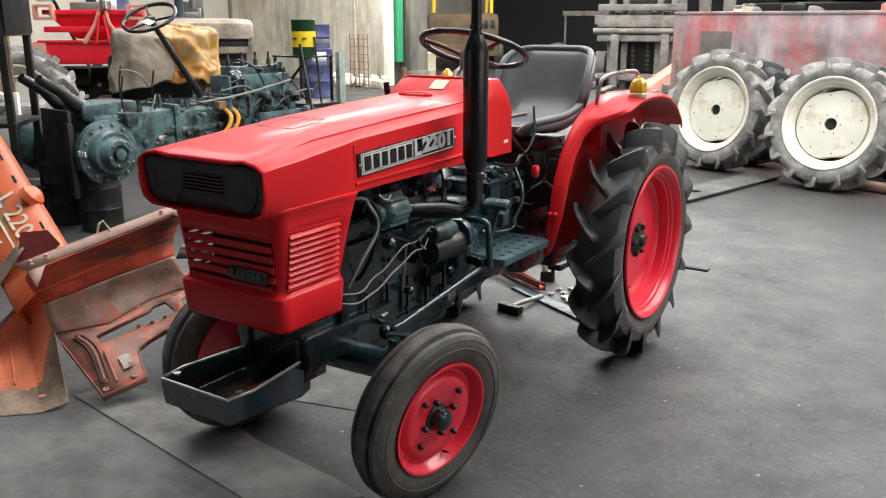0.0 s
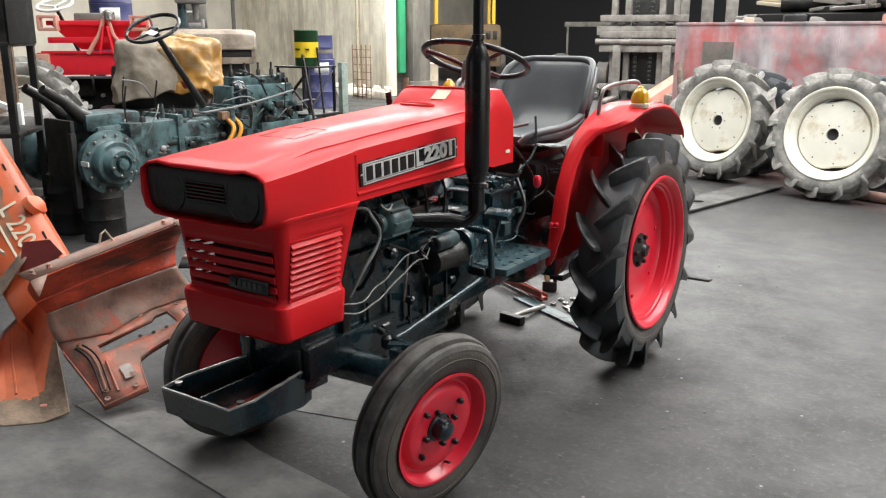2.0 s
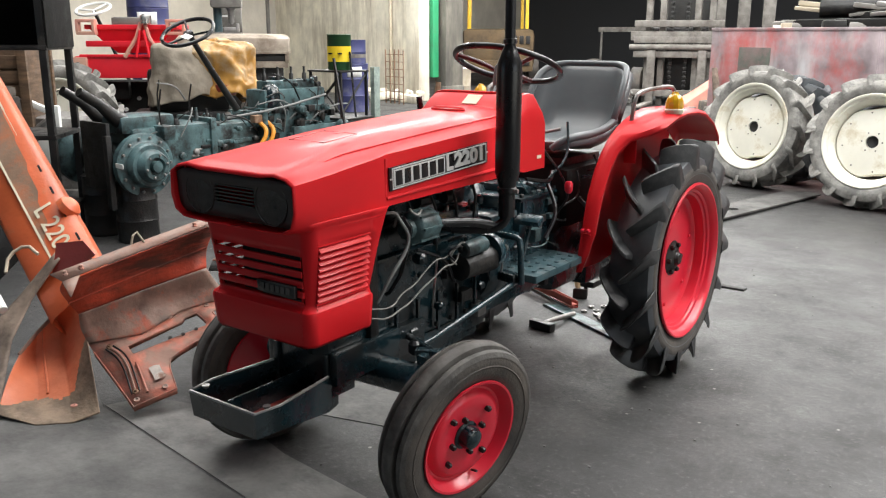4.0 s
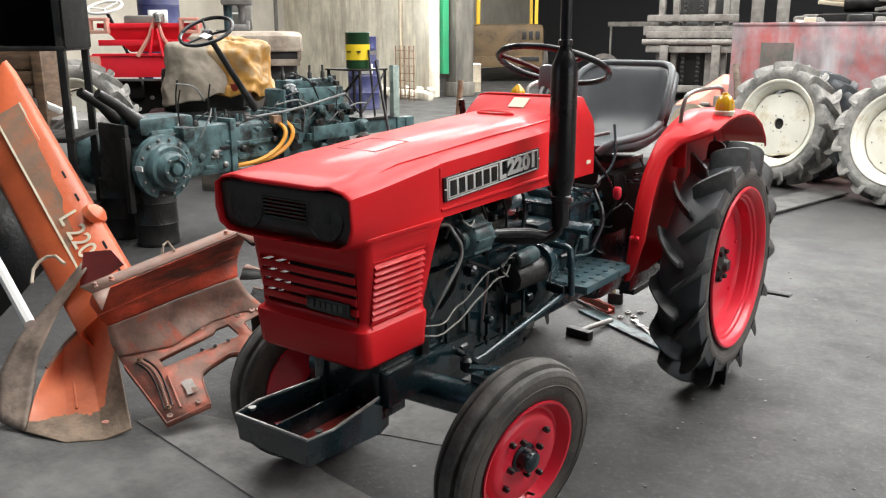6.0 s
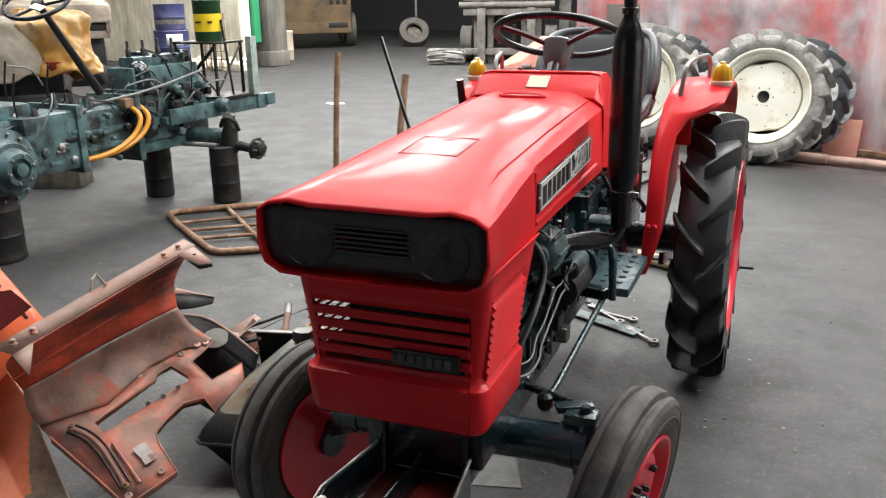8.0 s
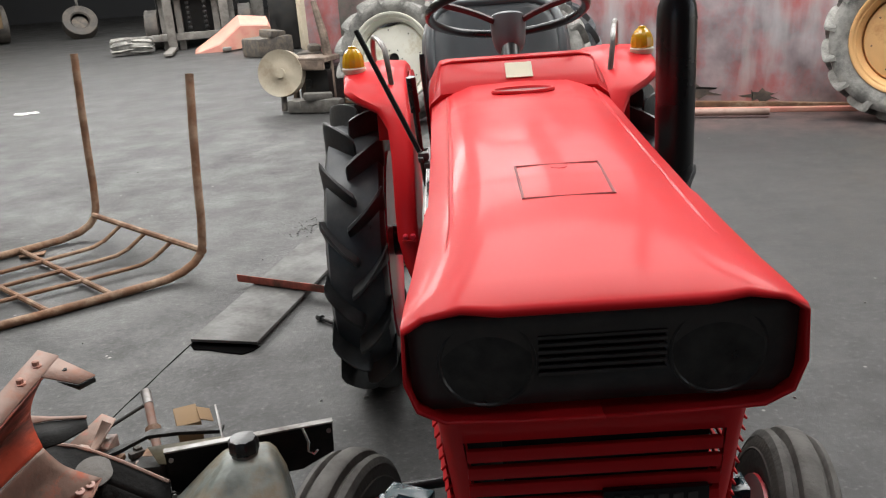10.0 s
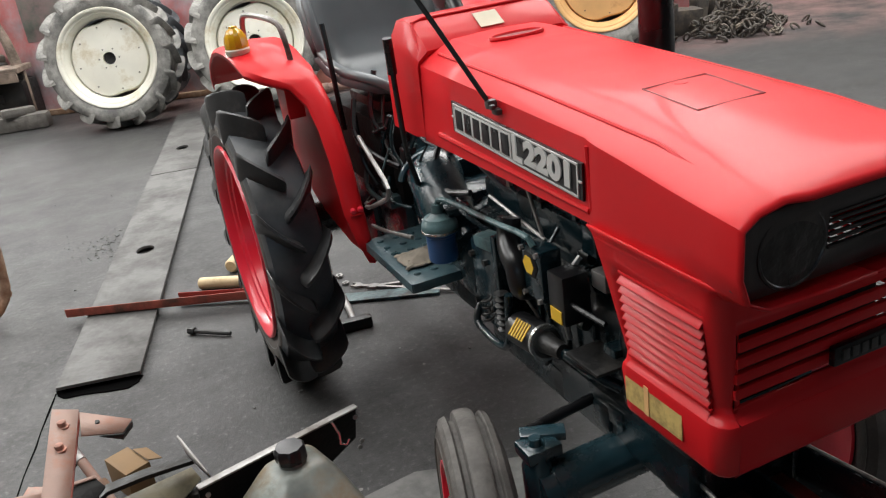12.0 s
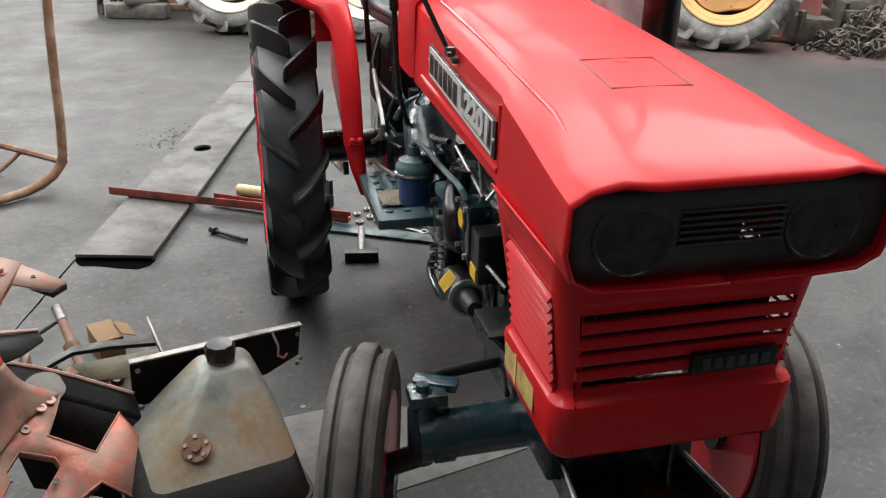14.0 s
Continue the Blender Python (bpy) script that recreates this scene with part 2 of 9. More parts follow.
CANGREEN = material("dark_green_can_paint", (0.012, 0.06, 0.018), 0.4, vary=0.1, bump=0.005)
CANYELLOW = material("yellow_can_label", (0.75, 0.55, 0.02), 0.45, vary=0.06, bump=0.0)
DRUMBLUE = material("faded_blue_drum_paint", (0.040, 0.045, 0.13), 0.45, vary=0.2, color2=(0.12, 0.12, 0.16), mix_scale=5, mix_at=0.62, bump=0.012)
PLASTER = material("dirty_cream_plaster", (0.74, 0.70, 0.58), 0.85, vary=0.16, scale=3.5, color2=(0.40, 0.35, 0.27), mix_scale=1.0, mix_at=0.57, mix_soft=0.10, bump=0.06, bump_scale=14, stretch=(3.2, 3.2, 0.45))
PLASTER2 = material("weathered_grey_wall", (0.20, 0.185, 0.155), 0.9, vary=0.25, scale=3.0, color2=(0.085, 0.08, 0.07), mix_scale=1.0, mix_at=0.50, mix_soft=0.12, bump=0.05, bump_scale=14, stretch=(2.5, 2.5, 0.5))
# Near-black wall colour stands in for shade at both ends of the hall.
DARKWALL = material("shade_dark_wall", (0.03, 0.031, 0.034), 0.9, vary=0.2, scale=1, bump=0.02)
ROOFMAT = material("grey_roof_sheet", (0.32, 0.32, 0.31), 0.8, vary=0.1, bump=0.0)
FORKGREY = material("dusty_grey_forklift_steel", (0.17, 0.16, 0.145), 0.65, vary=0.25, scale=6, color2=(0.09, 0.08, 0.07), mix_scale=4, mix_at=0.55, bump=0.03)
TRUCKTAN = material("dusty_yellow_truck_paint", (0.12, 0.078, 0.036), 0.75, vary=0.25, scale=5, color2=(0.055, 0.038, 0.024), mix_scale=2.5, mix_at=0.54, bump=0.03)
BEIGE = material("dusty_beige_paint", (0.48, 0.42, 0.32), 0.6, vary=0.12, color2=(0.3, 0.24, 0.17), mix_at=0.58, bump=0.02)
OLDBEIGE = material("grimy_old_beige_paint", (0.30, 0.255, 0.20), 0.55, vary=0.2, scale=7, color2=(0.13, 0.095, 0.07), mix_scale=3, mix_at=0.53, mix_soft=0.12, bump=0.02)
MAROON = material("dark_maroon_plastic", (0.055, 0.012, 0.014), 0.4, vary=0.1, bump=0.0)
CHANNEL = material("flaking_pale_green_channel", (0.33, 0.40, 0.36), 0.6, vary=0.25, scale=6, color2=(0.12, 0.16, 0.14), mix_scale=8, mix_at=0.56, bump=0.02)
PIPEPINK = material("dusty_pinkish_pipe", (0.34, 0.22, 0.18), 0.6, vary=0.25, scale=5, color2=(0.16, 0.09, 0.07), mix_scale=4, mix_at=0.58, bump=0.02)
PALERED = material("faded_pink_red_panel", (0.58, 0.24, 0.19), 0.6, vary=0.15, color2=(0.5, 0.3, 0.22), mix_at=0.55, bump=0.02)
PAPER = material("white_paper", (0.75, 0.75, 0.72), 0.7, vary=0.04, bump=0.0)
SCRAP = material("mixed_dark_scrap_iron", (0.07, 0.062, 0.055), 0.7, vary=0.4, scale=14, color2=(0.16, 0.13, 0.10), mix_scale=9, mix_at=0.55, bump=0.05)


def floor_material():
    """Oily concrete: broad stains, hairline cracks, dusty scuffs, drips and pale chips."""
    m = bpy.data.materials.new("dark_oily_concrete")
    m.use_nodes = True
    nt = m.node_tree
    n, link = nt.nodes, nt.links.new
    b = n["Principled BSDF"]
    co = n.new("ShaderNodeTexCoord")

    def moved(sx, sy, turn=0.0):
        mp = n.new("ShaderNodeMapping")
        mp.inputs["Scale"].default_value = (sx, sy, 1)
        mp.inputs["Rotation"].default_value = (0, 0, turn)
        link(co.outputs["Object"], mp.inputs["Vector"])
        return mp.outputs[0]

    def noise_tex(scale, detail, rough=0.6, vec=None):
        t = n.new("ShaderNodeTexNoise")
        t.inputs["Scale"].default_value, t.inputs["Detail"].default_value, t.inputs["Roughness"].default_value = scale, detail, rough
        link(vec or co.outputs["Object"], t.inputs["Vector"])
        return t

    def mapped(sock, a, c, d=1.0):
        r = n.new("ShaderNodeMapRange")
        r.inputs["From Min"].default_value, r.inputs["From Max"].default_value, r.inputs["To Max"].default_value = a, c, d
        link(sock, r.inputs["Value"])
        return r.outputs[0]

    def mixed(fac, a, c):
        x = n.new("ShaderNodeMix")
        x.data_type = 'RGBA'
        link(fac, x.inputs["Factor"])
        for key, val in (("A", a), ("B", c)):
            if isinstance(val, tuple):
                x.inputs[key].default_value = (*val, 1)
            else:
                link(val, x.inputs[key])
        return x.outputs["Result"]

    big = noise_tex(0.45, 6)
    mid = noise_tex(2.2, 9, 0.7)
    scuff = noise_tex(1.0, 8, 0.72, moved(1.2, 7.0, 0.5))
    scuff2 = noise_tex(1.0, 8, 0.72, moved(9.0, 1.4, 0.2))
    fine = noise_tex(45, 8, 0.75)
    c = mixed(mapped(big.outputs["Fac"], 0.35, 0.65), (0.030, 0.030, 0.030), (0.040, 0.0395, 0.039))
    c = mixed(mapped(mid.outputs["Fac"], 0.48, 0.74, 0.75), c, (0.020, 0.0198, 0.019))
    c = mixed(mapped(scuff.outputs["Fac"], 0.56, 0.80, 0.5), c, (0.088, 0.087, 0.084))
    c = mixed(mapped(scuff2.outputs["Fac"], 0.60, 0.82, 0.6), c, (0.022, 0.022, 0.022))
    c = mixed(mapped(fine.outputs["Fac"], 0.55, 0.74, 0.9), c, (0.15, 0.147, 0.142))
    c = mixed(mapped(fine.outputs["Fac"], 0.47, 0.32, 0.95), c, (0.014, 0.014, 0.014))
    # scattered oil drips
    v = n.new("ShaderNodeTexVoronoi")
    v.inputs["Scale"].default_value = 2.3
    link(co.outputs["Object"], v.inputs["Vector"])
    c = mixed(mapped(v.outputs["Distance"], 0.10, 0.05, 0.8), c, (0.018, 0.018, 0.017))
    # small pale chips
    v2 = n.new("ShaderNodeTexVoronoi")
    v2.inputs["Scale"].default_value = 9.0
    link(co.outputs["Object"], v2.inputs["Vector"])
    chips = n.new("ShaderNodeMath")
    chips.operation = 'MULTIPLY'
    link(mapped(v2.outputs["Distance"], 0.075, 0.055), chips.inputs[0])
    link(mapped(mid.outputs["Fac"], 0.50, 0.55), chips.inputs[1])
    c = mixed(chips.outputs[0], c, (0.22, 0.21, 0.20))
    # hairline cracks, wandering
    wob = n.new("ShaderNodeVectorMath")
    wob.operation = 'MULTIPLY_ADD'
    link(mid.outputs["Color"], wob.inputs[0])
    wob.inputs[1].default_value = (0.55, 0.55, 0.0)
    link(co.outputs["Object"], wob.inputs[2])
    cr = n.new("ShaderNodeTexVoronoi")
    cr.feature = 'DISTANCE_TO_EDGE'
    cr.inputs["Scale"].default_value = 0.4
    link(wob.outputs[0], cr.inputs["Vector"])
    c = mixed(mapped(cr.outputs["Distance"], 0.004, 0.0015, 0.45), c, (0.012, 0.012, 0.012))
    # pinkish light off the skip, painted into the floor along its foot
    dp = n.new("ShaderNodeVectorMath")
    dp.operation = 'DOT_PRODUCT'
    link(co.outputs["Object"], dp.inputs[0])
    dp.inputs[1].default_value = (-0.426, -0.905, 0.0)
    near = n.new("ShaderNodeMath")
    near.operation = 'MULTIPLY'
    link(mapped(dp.outputs["Value"], -3.9, -5.0, 1.0), near.inputs[0])
    along = n.new("ShaderNodeVectorMath")
    along.operation = 'DOT_PRODUCT'
    link(co.outputs["Object"], along.inputs[0])
    along.inputs[1].default_value = (0.905, -0.426, 0.0)
    # noise and reach masks that break up the painted pink light
    worn = n.new("ShaderNodeMath")
    worn.operation = 'MULTIPLY'
    link(mapped(mid.outputs["Fac"], 0.62, 0.36, 0.9), worn.inputs[0])
    link(mapped(along.outputs["Value"], -3.6, -2.6), worn.inputs[1])
    link(worn.outputs[0], near.inputs[1])
    c = mixed(near.outputs[0], c, (0.21, 0.125, 0.115))
    link(c, b.inputs["Base Color"])
    r = n.new("ShaderNodeMapRange")
    r.inputs["From Min"].default_value, r.inputs["From Max"].default_value = 0.3, 0.7
    r.inputs["To Min"].default_value, r.inputs["To Max"].default_value = 0.40, 0.75
    link(mid.outputs["Fac"], r.inputs["Value"])
    link(r.outputs[0], b.inputs["Roughness"])
    bp = n.new("ShaderNodeBump")
    bp.inputs["Strength"].default_value, bp.inputs["Distance"].default_value = 0.5, 0.006
    link(fine.outputs["Fac"], bp.inputs["Height"])
    link(bp.outputs[0], b.inputs["Normal"])
    return m


FLOOR = floor_material()
CONCRETE2 = material("worn_grey_concrete", (0.144, 0.142, 0.136), 0.7, vary=0.35, scale=5, color2=(0.072, 0.072, 0.070), mix_scale=3.2, mix_at=0.52, mix_soft=0.14, bump=0.03, bump_scale=40)
CONCRETE = material("pale_worn_concrete", (0.176, 0.173, 0.164), 0.75, vary=0.3, scale=6, color2=(0.084, 0.084, 0.081), mix_scale=4.5, mix_at=0.55, mix_soft=0.12, bump=0.03, bump_scale=40)


def redwall_material():
    """Steel plate with old grey, red and white paint in streaks and patches."""
    m = material("patchy_painted_steel_plate", (0.36, 0.30, 0.315), 0.34, vary=0.45, scale=4.0, color2=(0.56, 0.085, 0.075),
                 mix_scale=1.3, mix_at=0.545, mix_soft=0.11, rough2=0.35, bump=0.02, bump_scale=18, stretch=(1.0, 1.0, 0.75))
    nt = m.node_tree
    n, link = nt.nodes, nt.links.new
    b = n["Principled BSDF"]
    old = b.inputs["Base Color"].links[0].from_socket
    co = n.new("ShaderNodeTexCoord")
    mp = n.new("ShaderNodeMapping")
    mp.inputs["Scale"].default_value = (2.6, 2.6, 0.6)
    link(co.outputs["Object"], mp.inputs["Vector"])
    t = n.new("ShaderNodeTexNoise")
    t.inputs["Scale"].default_value, t.inputs["Detail"].default_value = 1.0, 5
    link(mp.outputs[0], t.inputs["Vector"])
    r = n.new("ShaderNodeMapRange")
    r.inputs["From Min"].default_value, r.inputs["From Max"].default_value = 0.55, 0.74
    link(t.outputs["Fac"], r.inputs["Value"])
    x = n.new("ShaderNodeMix")
    x.data_type = 'RGBA'
    link(r.outputs[0], x.inputs["Factor"])
    link(old, x.inputs["A"])
    x.inputs["B"].default_value = (0.62, 0.62, 0.63, 1)
    link(x.outputs["Result"], b.inputs["Base Color"])
    return m


REDWALL = redwall_material()

# ---- mesh helpers ----


def part(name, bm, mat, parent=None, label="", m=None, sharp=38, solid=0.0, bevel=0.0):
    bmesh.ops.recalc_face_normals(bm, faces=bm.faces)
    me = bpy.data.meshes.new(name)
    bm.to_mesh(me)
    bm.free()
    me.materials.append(mat)
    me.polygons.foreach_set("use_smooth", [True] * len(me.polygons))
    me.set_sharp_from_angle(angle=radians(sharp))
    ob = new(name, me)
    if parent:
        ob.parent = parent
    if m is not None:
        ob.matrix_basis = m
    if solid:
        mod = ob.modifiers.new("thickness", 'SOLIDIFY')
        mod.thickness, mod.offset = solid, -1.0
    if bevel:
        mod = ob.modifiers.new("edges", 'BEVEL')
        mod.width, mod.segments, mod.limit_method = bevel, 2, 'ANGLE'
    if label:
        ob["label"] = label
    return ob


def thing(name, m, label, category, group=""):
    ob = new(name)
    ob.empty_display_size = 0.1
    ob.matrix_basis = m
    return tagged(ob, label, category, group)


def box(bm, c, s, bev=0.0, rot=None, taper=None):
    """A box of full size s round c; bev rounds its edges; taper scales its top in x and y."""
    t = bmesh.new()
    bmesh.ops.create_cube(t, size=1)
    for v in t.verts:
        k = taper if taper and v.co.z > 0 else (1, 1)
        v.co = Vector((v.co.x * s[0] * k[0], v.co.y * s[1] * k[1], v.co.z * s[2]))
    if bev:
        bmesh.ops.bevel(t, geom=list(t.edges), offset=bev, segments=2, affect='EDGES', profile=0.6)
    mat = Matrix.Translation(c) @ (rot.to_4x4() if rot else Matrix.Identity(4))
    bmesh.ops.transform(t, matrix=mat, verts=t.verts)
    me = bpy.data.meshes.new("tmp")
    t.to_mesh(me)
    t.free()
    bm.from_mesh(me)
    bpy.data.meshes.remove(me)
    return bm


def boxes(*items):
    bm = bmesh.new()
    for it in items:
        box(bm, *it)
    return bm


def rot(rx=0, ry=0, rz=0):
    return Euler([radians(a) for a in (rx, ry, rz)]).to_matrix()


def loft(bm, rings, closed=False, cap=False, skip=None):
    vs = [[bm.verts.new(p) for p in r] for r in rings]
    k = len(rings[0])
    for i in range(len(vs) - 1):
        for j in range(k if closed else k - 1):
            if skip and skip(i, j):
                continue
            bm.faces.new((vs[i][j], vs[i][(j + 1) % k], vs[i + 1][(j + 1) % k], vs[i + 1][j]))
    if cap:
        bm.faces.new(vs[0])
        bm.faces.new(vs[-1][::-1])
    return bm


def tube(bm, pts, r, seg=8, smooth=0):
    """A round bar along points; smooth adds rounded bends."""
    pts = [Vector(p) for p in pts]
    for _ in range(smooth):
        out = [pts[0]]
        for a, b in zip(pts, pts[1:]):
            out += [a.lerp(b, 0.25), a.lerp(b, 0.75)]
        pts = out + [pts[-1]]
    rings, up = [], None
    for i, p in enumerate(pts):
        d = (pts[min(i + 1, len(pts) - 1)] - pts[max(i - 1, 0)]).normalized()
        if up is None:
            up = d.orthogonal().normalized()
        up = (up - d * up.dot(d)).normalized()
        side = d.cross(up)
        rad = r[min(i, len(r) - 1)] if isinstance(r, (list, tuple)) else r
        rings.append([p + (up * math.cos(a) + side * math.sin(a)) * rad for a in [2 * math.pi * k / seg for k in range(seg)]])
    return loft(bm, rings, closed=True, cap=True)


def rod(a, b, r, seg=12):
    return tube(bmesh.new(), [a, b], r, seg)


def lathe(bm, prof, seg=24, at=(0, 0, 0), axis='X', cap=True):
    """Turns a profile of (radius, along) round an axis through at."""
    rings = []
    for rad, h in prof:
        ring = []
        for k in range(seg):
            a = 2 * math.pi * k / seg
            u, v = rad * math.cos(a), rad * math.sin(a)
            p = {'X': (h, u, v), 'Y': (u, h, v), 'Z': (u, v, h)}[axis]
            ring.append(Vector(at) + Vector(p))
        rings.append(ring)
    return loft(bm, rings, closed=True, cap=cap)


def slab(poly, t, m=None, bev=0.0):
    """A flat plate: polygon in x and z, thickness t along y."""
    bm = bmesh.new()
    a = [bm.verts.new((x, -t / 2, z)) for x, z in poly]
    b = [bm.verts.new((x, t / 2, z)) for x, z in poly]
    bm.faces.new(a)
    bm.faces.new(b[::-1])
    for i in range(len(a)):
        j = (i + 1) % len(a)
        bm.faces.new((a[i], b[i], b[j], a[j]))
    if bev:
        bmesh.ops.bevel(bm, geom=list(bm.edges), offset=bev, segments=2, affect='EDGES', profile=0.6)
    if m is not None:
        bmesh.ops.transform(bm, matrix=m, verts=bm.verts)
    return bm


def lettering(text, size, depth, mat, parent, m, name="lettering", label="", bold=0.0):
    """Solid letters in the built-in font, in the plane x-y of the pose m."""
    cu = bpy.data.curves.new("text", 'FONT')
    cu.body, cu.size, cu.extrude, cu.align_x, cu.align_y, cu.offset = text, size, depth, 'CENTER', 'CENTER', bold
    ob = bpy.data.objects.new("text", cu)
    scene.collection.objects.link(ob)
    bpy.context.view_layer.update()
    me = bpy.data.meshes.new_from_object(ob.evaluated_get(bpy.context.evaluated_depsgraph_get()))
    bpy.data.objects.remove(ob)
    me.name = name
    me.materials.clear()
    me.materials.append(mat)
    o = new(name, me)
    o.parent = parent
    o.matrix_basis = m
    if label:
        o["label"] = label
    return o


def wheel_nuts(name, parent, mat, n, rad, x, size=0.011, length=0.012, phase=0.0):
    for k in range(n):
        a = phase + 2 * math.pi * k / n
        bm = bmesh.new()
        lathe(bm, [(size, 0), (size, length), (size * 0.6, length * 1.3)], 6, (x, rad * math.cos(a), rad * math.sin(a)), 'X')
        part(name, bm, mat, parent)


def lug_casing(R, W, rim_r, lug_h, seg=60):
    """The smooth body of a farm tyre round the x axis."""
    R0 = R - lug_h
    prof = [(rim_r, -W * 0.36), (rim_r + 0.012, -W * 0.40), ((rim_r + R0) / 2 - 0.01, -W * 0.485), (R0 - 0.04, -W * 0.475),
            (R0 - 0.012, -W * 0.42), (R0 - 0.003, -W * 0.25), (R0, 0), (R0 - 0.003, W * 0.25), (R0 - 0.012, W * 0.42),
            (R0 - 0.04, W * 0.475), ((rim_r + R0) / 2 - 0.01, W * 0.485), (rim_r + 0.012, W * 0.40), (rim_r, W * 0.36)]
    return lathe(bmesh.new(), prof, seg, cap=False)


def add_lugs(parent, mat, R, W, lugs, lug_h, sweep, flip=1, thick=1.0):
    """Curved bars round a tyre, each its own piece: a narrow ridge on a wide sloping foot, hooked at the middle and cut square at the shoulder."""
    R0 = R - lug_h
    for side in (-1, 1):
        rings = []
        for s, drop, sink, wt, wb in ((-0.075, 0.030, 0.02, 0.006, 0.018), (-0.05, 0.009, 0.02, 0.012, 0.026), (0.0, 0.003, 0.02, 0.0125, 0.030), (0.09, 0.0, 0.02, 0.0115, 0.031), (0.19, 0.0, 0.02, 0.011, 0.032), (0.29, 0.003, 0.022, 0.0115, 0.034),
                                      (0.38, 0.007, 0.028, 0.013, 0.036), (0.455, 0.011, 0.04, 0.016, 0.038), (0.500, 0.020, 0.05, 0.018, 0.038), (0.512, 0.040, 0.052, 0.015, 0.030), (0.508, 0.078, 0.054, 0.006, 0.014)):
            u = (s + 0.075) / 0.587
            a = flip * sweep * (0.62 * u + 0.38 * u ** 2.4)
            top, low = R - drop, R0 - sink
            mid = low + (top - low) * 0.42
            ring = []
            for rr, hw in ((low, -wb), (mid, -(wt + (wb - wt) * 0.34)), (top - 0.006, -wt), (top, -wt * 0.6), (top, wt * 0.6), (top - 0.006, wt), (mid, wt + (wb - wt) * 0.34), (low, wb)):
                aa = a + thick * hw * R / 0.5 / rr
                ring.append((side * s * W, rr * math.cos(aa), rr * math.sin(aa)))
            rings.append(ring)
        first = part("lug", loft(bmesh.new(), rings, closed=True, cap=True), mat, parent, sharp=32)
        for k in range(lugs):
            a0 = 2 * math.pi * (k + (0.5 if side > 0 else 0)) / lugs
            ob = first if k == 0 else new("lug", first.data)
            ob.parent = parent
            ob.matrix_basis = Matrix.Rotation(a0, 4, 'X')


def rib_tyre(R, W, rim_r, seg=56):
    bm = bmesh.new()
    w = W / 2
    prof = [(rim_r, -w * 0.7), (rim_r + 0.01, -w * 0.82), (rim_r + 0.035, -w * 0.97), ((rim_r + R) / 2 + 0.01, -w), (R - 0.03, -w * 0.93), (R - 0.016, -w * 0.82), (R - 0.022, -w * 0.5), (R - 0.022, w * 0.5),
            (R - 0.016, w * 0.82), (R - 0.03, w * 0.93), ((rim_r + R) / 2 + 0.01, w), (rim_r + 0.035, w * 0.97), (rim_r + 0.01, w * 0.82), (rim_r, w * 0.7)]
    lathe(bm, prof, seg, cap=False)
    for k in (-1, 1):
        lathe(bm, [((rim_r + R) / 2 + 0.0, k * w * 0.997), ((rim_r + R) / 2 + 0.003, k * (w + 0.002)), ((rim_r + R) / 2 + 0.006, k * w * 0.997)], seg, cap=False)
    return bm


def rib_tread(R, W, seg=56):
    """Three ribs with grooves between them."""
    w = W / 2
    prof = [(R - 0.026, -w * 0.93), (R - 0.013, -w * 0.80), (R - 0.009, -w * 0.62), (R - 0.011, -w * 0.58), (R - 0.0205, -w * 0.54), (R - 0.0205, -w * 0.38), (R - 0.004, -w * 0.33), (R, -w * 0.25), (R + 0.001, 0), (R, w * 0.25), (R - 0.004, w * 0.33),
            (R - 0.0205, w * 0.38), (R - 0.0205, w * 0.54), (R - 0.011, w * 0.58), (R - 0.009, w * 0.62), (R - 0.013, w * 0.80), (R - 0.026, w * 0.93)]
    return lathe(bmesh.new(), prof, seg, cap=False)

# ---- the hall ----


def structure(name, bm, mat, label, category, m=None):
    ob = part(name, bm, mat, None, "", m)
    return tagged(ob, label, category, "", "structure")


bm = bmesh.new()
vs = [bm.verts.new(p) for p in ((-17, -8, 0), (10, -8, 0), (10, 30, 0), (-17, 30, 0))]
bm.faces.new(vs)
structure("floor", bm, FLOOR, "dark oily concrete workshop floor with scuffs and drips", "floor")

# worn pale strip of bare concrete in the floor, shaped to leave the tractor's shadow dark
bm = slab([(-1.15, -1.652), (-1.09, -1.50), (-0.72, -1.40), (-0.30, -1.52), (-0.06, -1.55), (0.11, -1.57), (0.24, -1.60), (0.05, -1.828)], 0.006, pose(0, 0, 0, -90))
structure("floor_patch", bm, CONCRETE, "pale worn concrete strip ending where the tractor's shadow begins", "floor patch")
# second pale piece; the dark gap between the two paints the tractor's shadow
bm = slab([(-0.80, -1.30), (-0.66, -0.84), (-0.36, -0.80), (-0.02, -0.93), (0.05, -1.10), (-0.43, -1.22)], 0.006, pose(0, 0, 0, -90))
structure("floor_patch", bm, CONCRETE, "pale worn concrete patch bordered by the tractor's shadow", "floor patch")
bm = slab([(-1.6, -1.45), (-1.155, -1.662), (0.05, -1.838), (0.35, -1.95), (0.2, -2.7), (-1.0, -3.2), (-2.4, -3.0), (-2.9, -2.0)], 0.005, pose(0, 0, 0, -90))
structure("floor_patch", bm, CONCRETE2, "worn grey concrete area beside the pale patch", "floor patch")
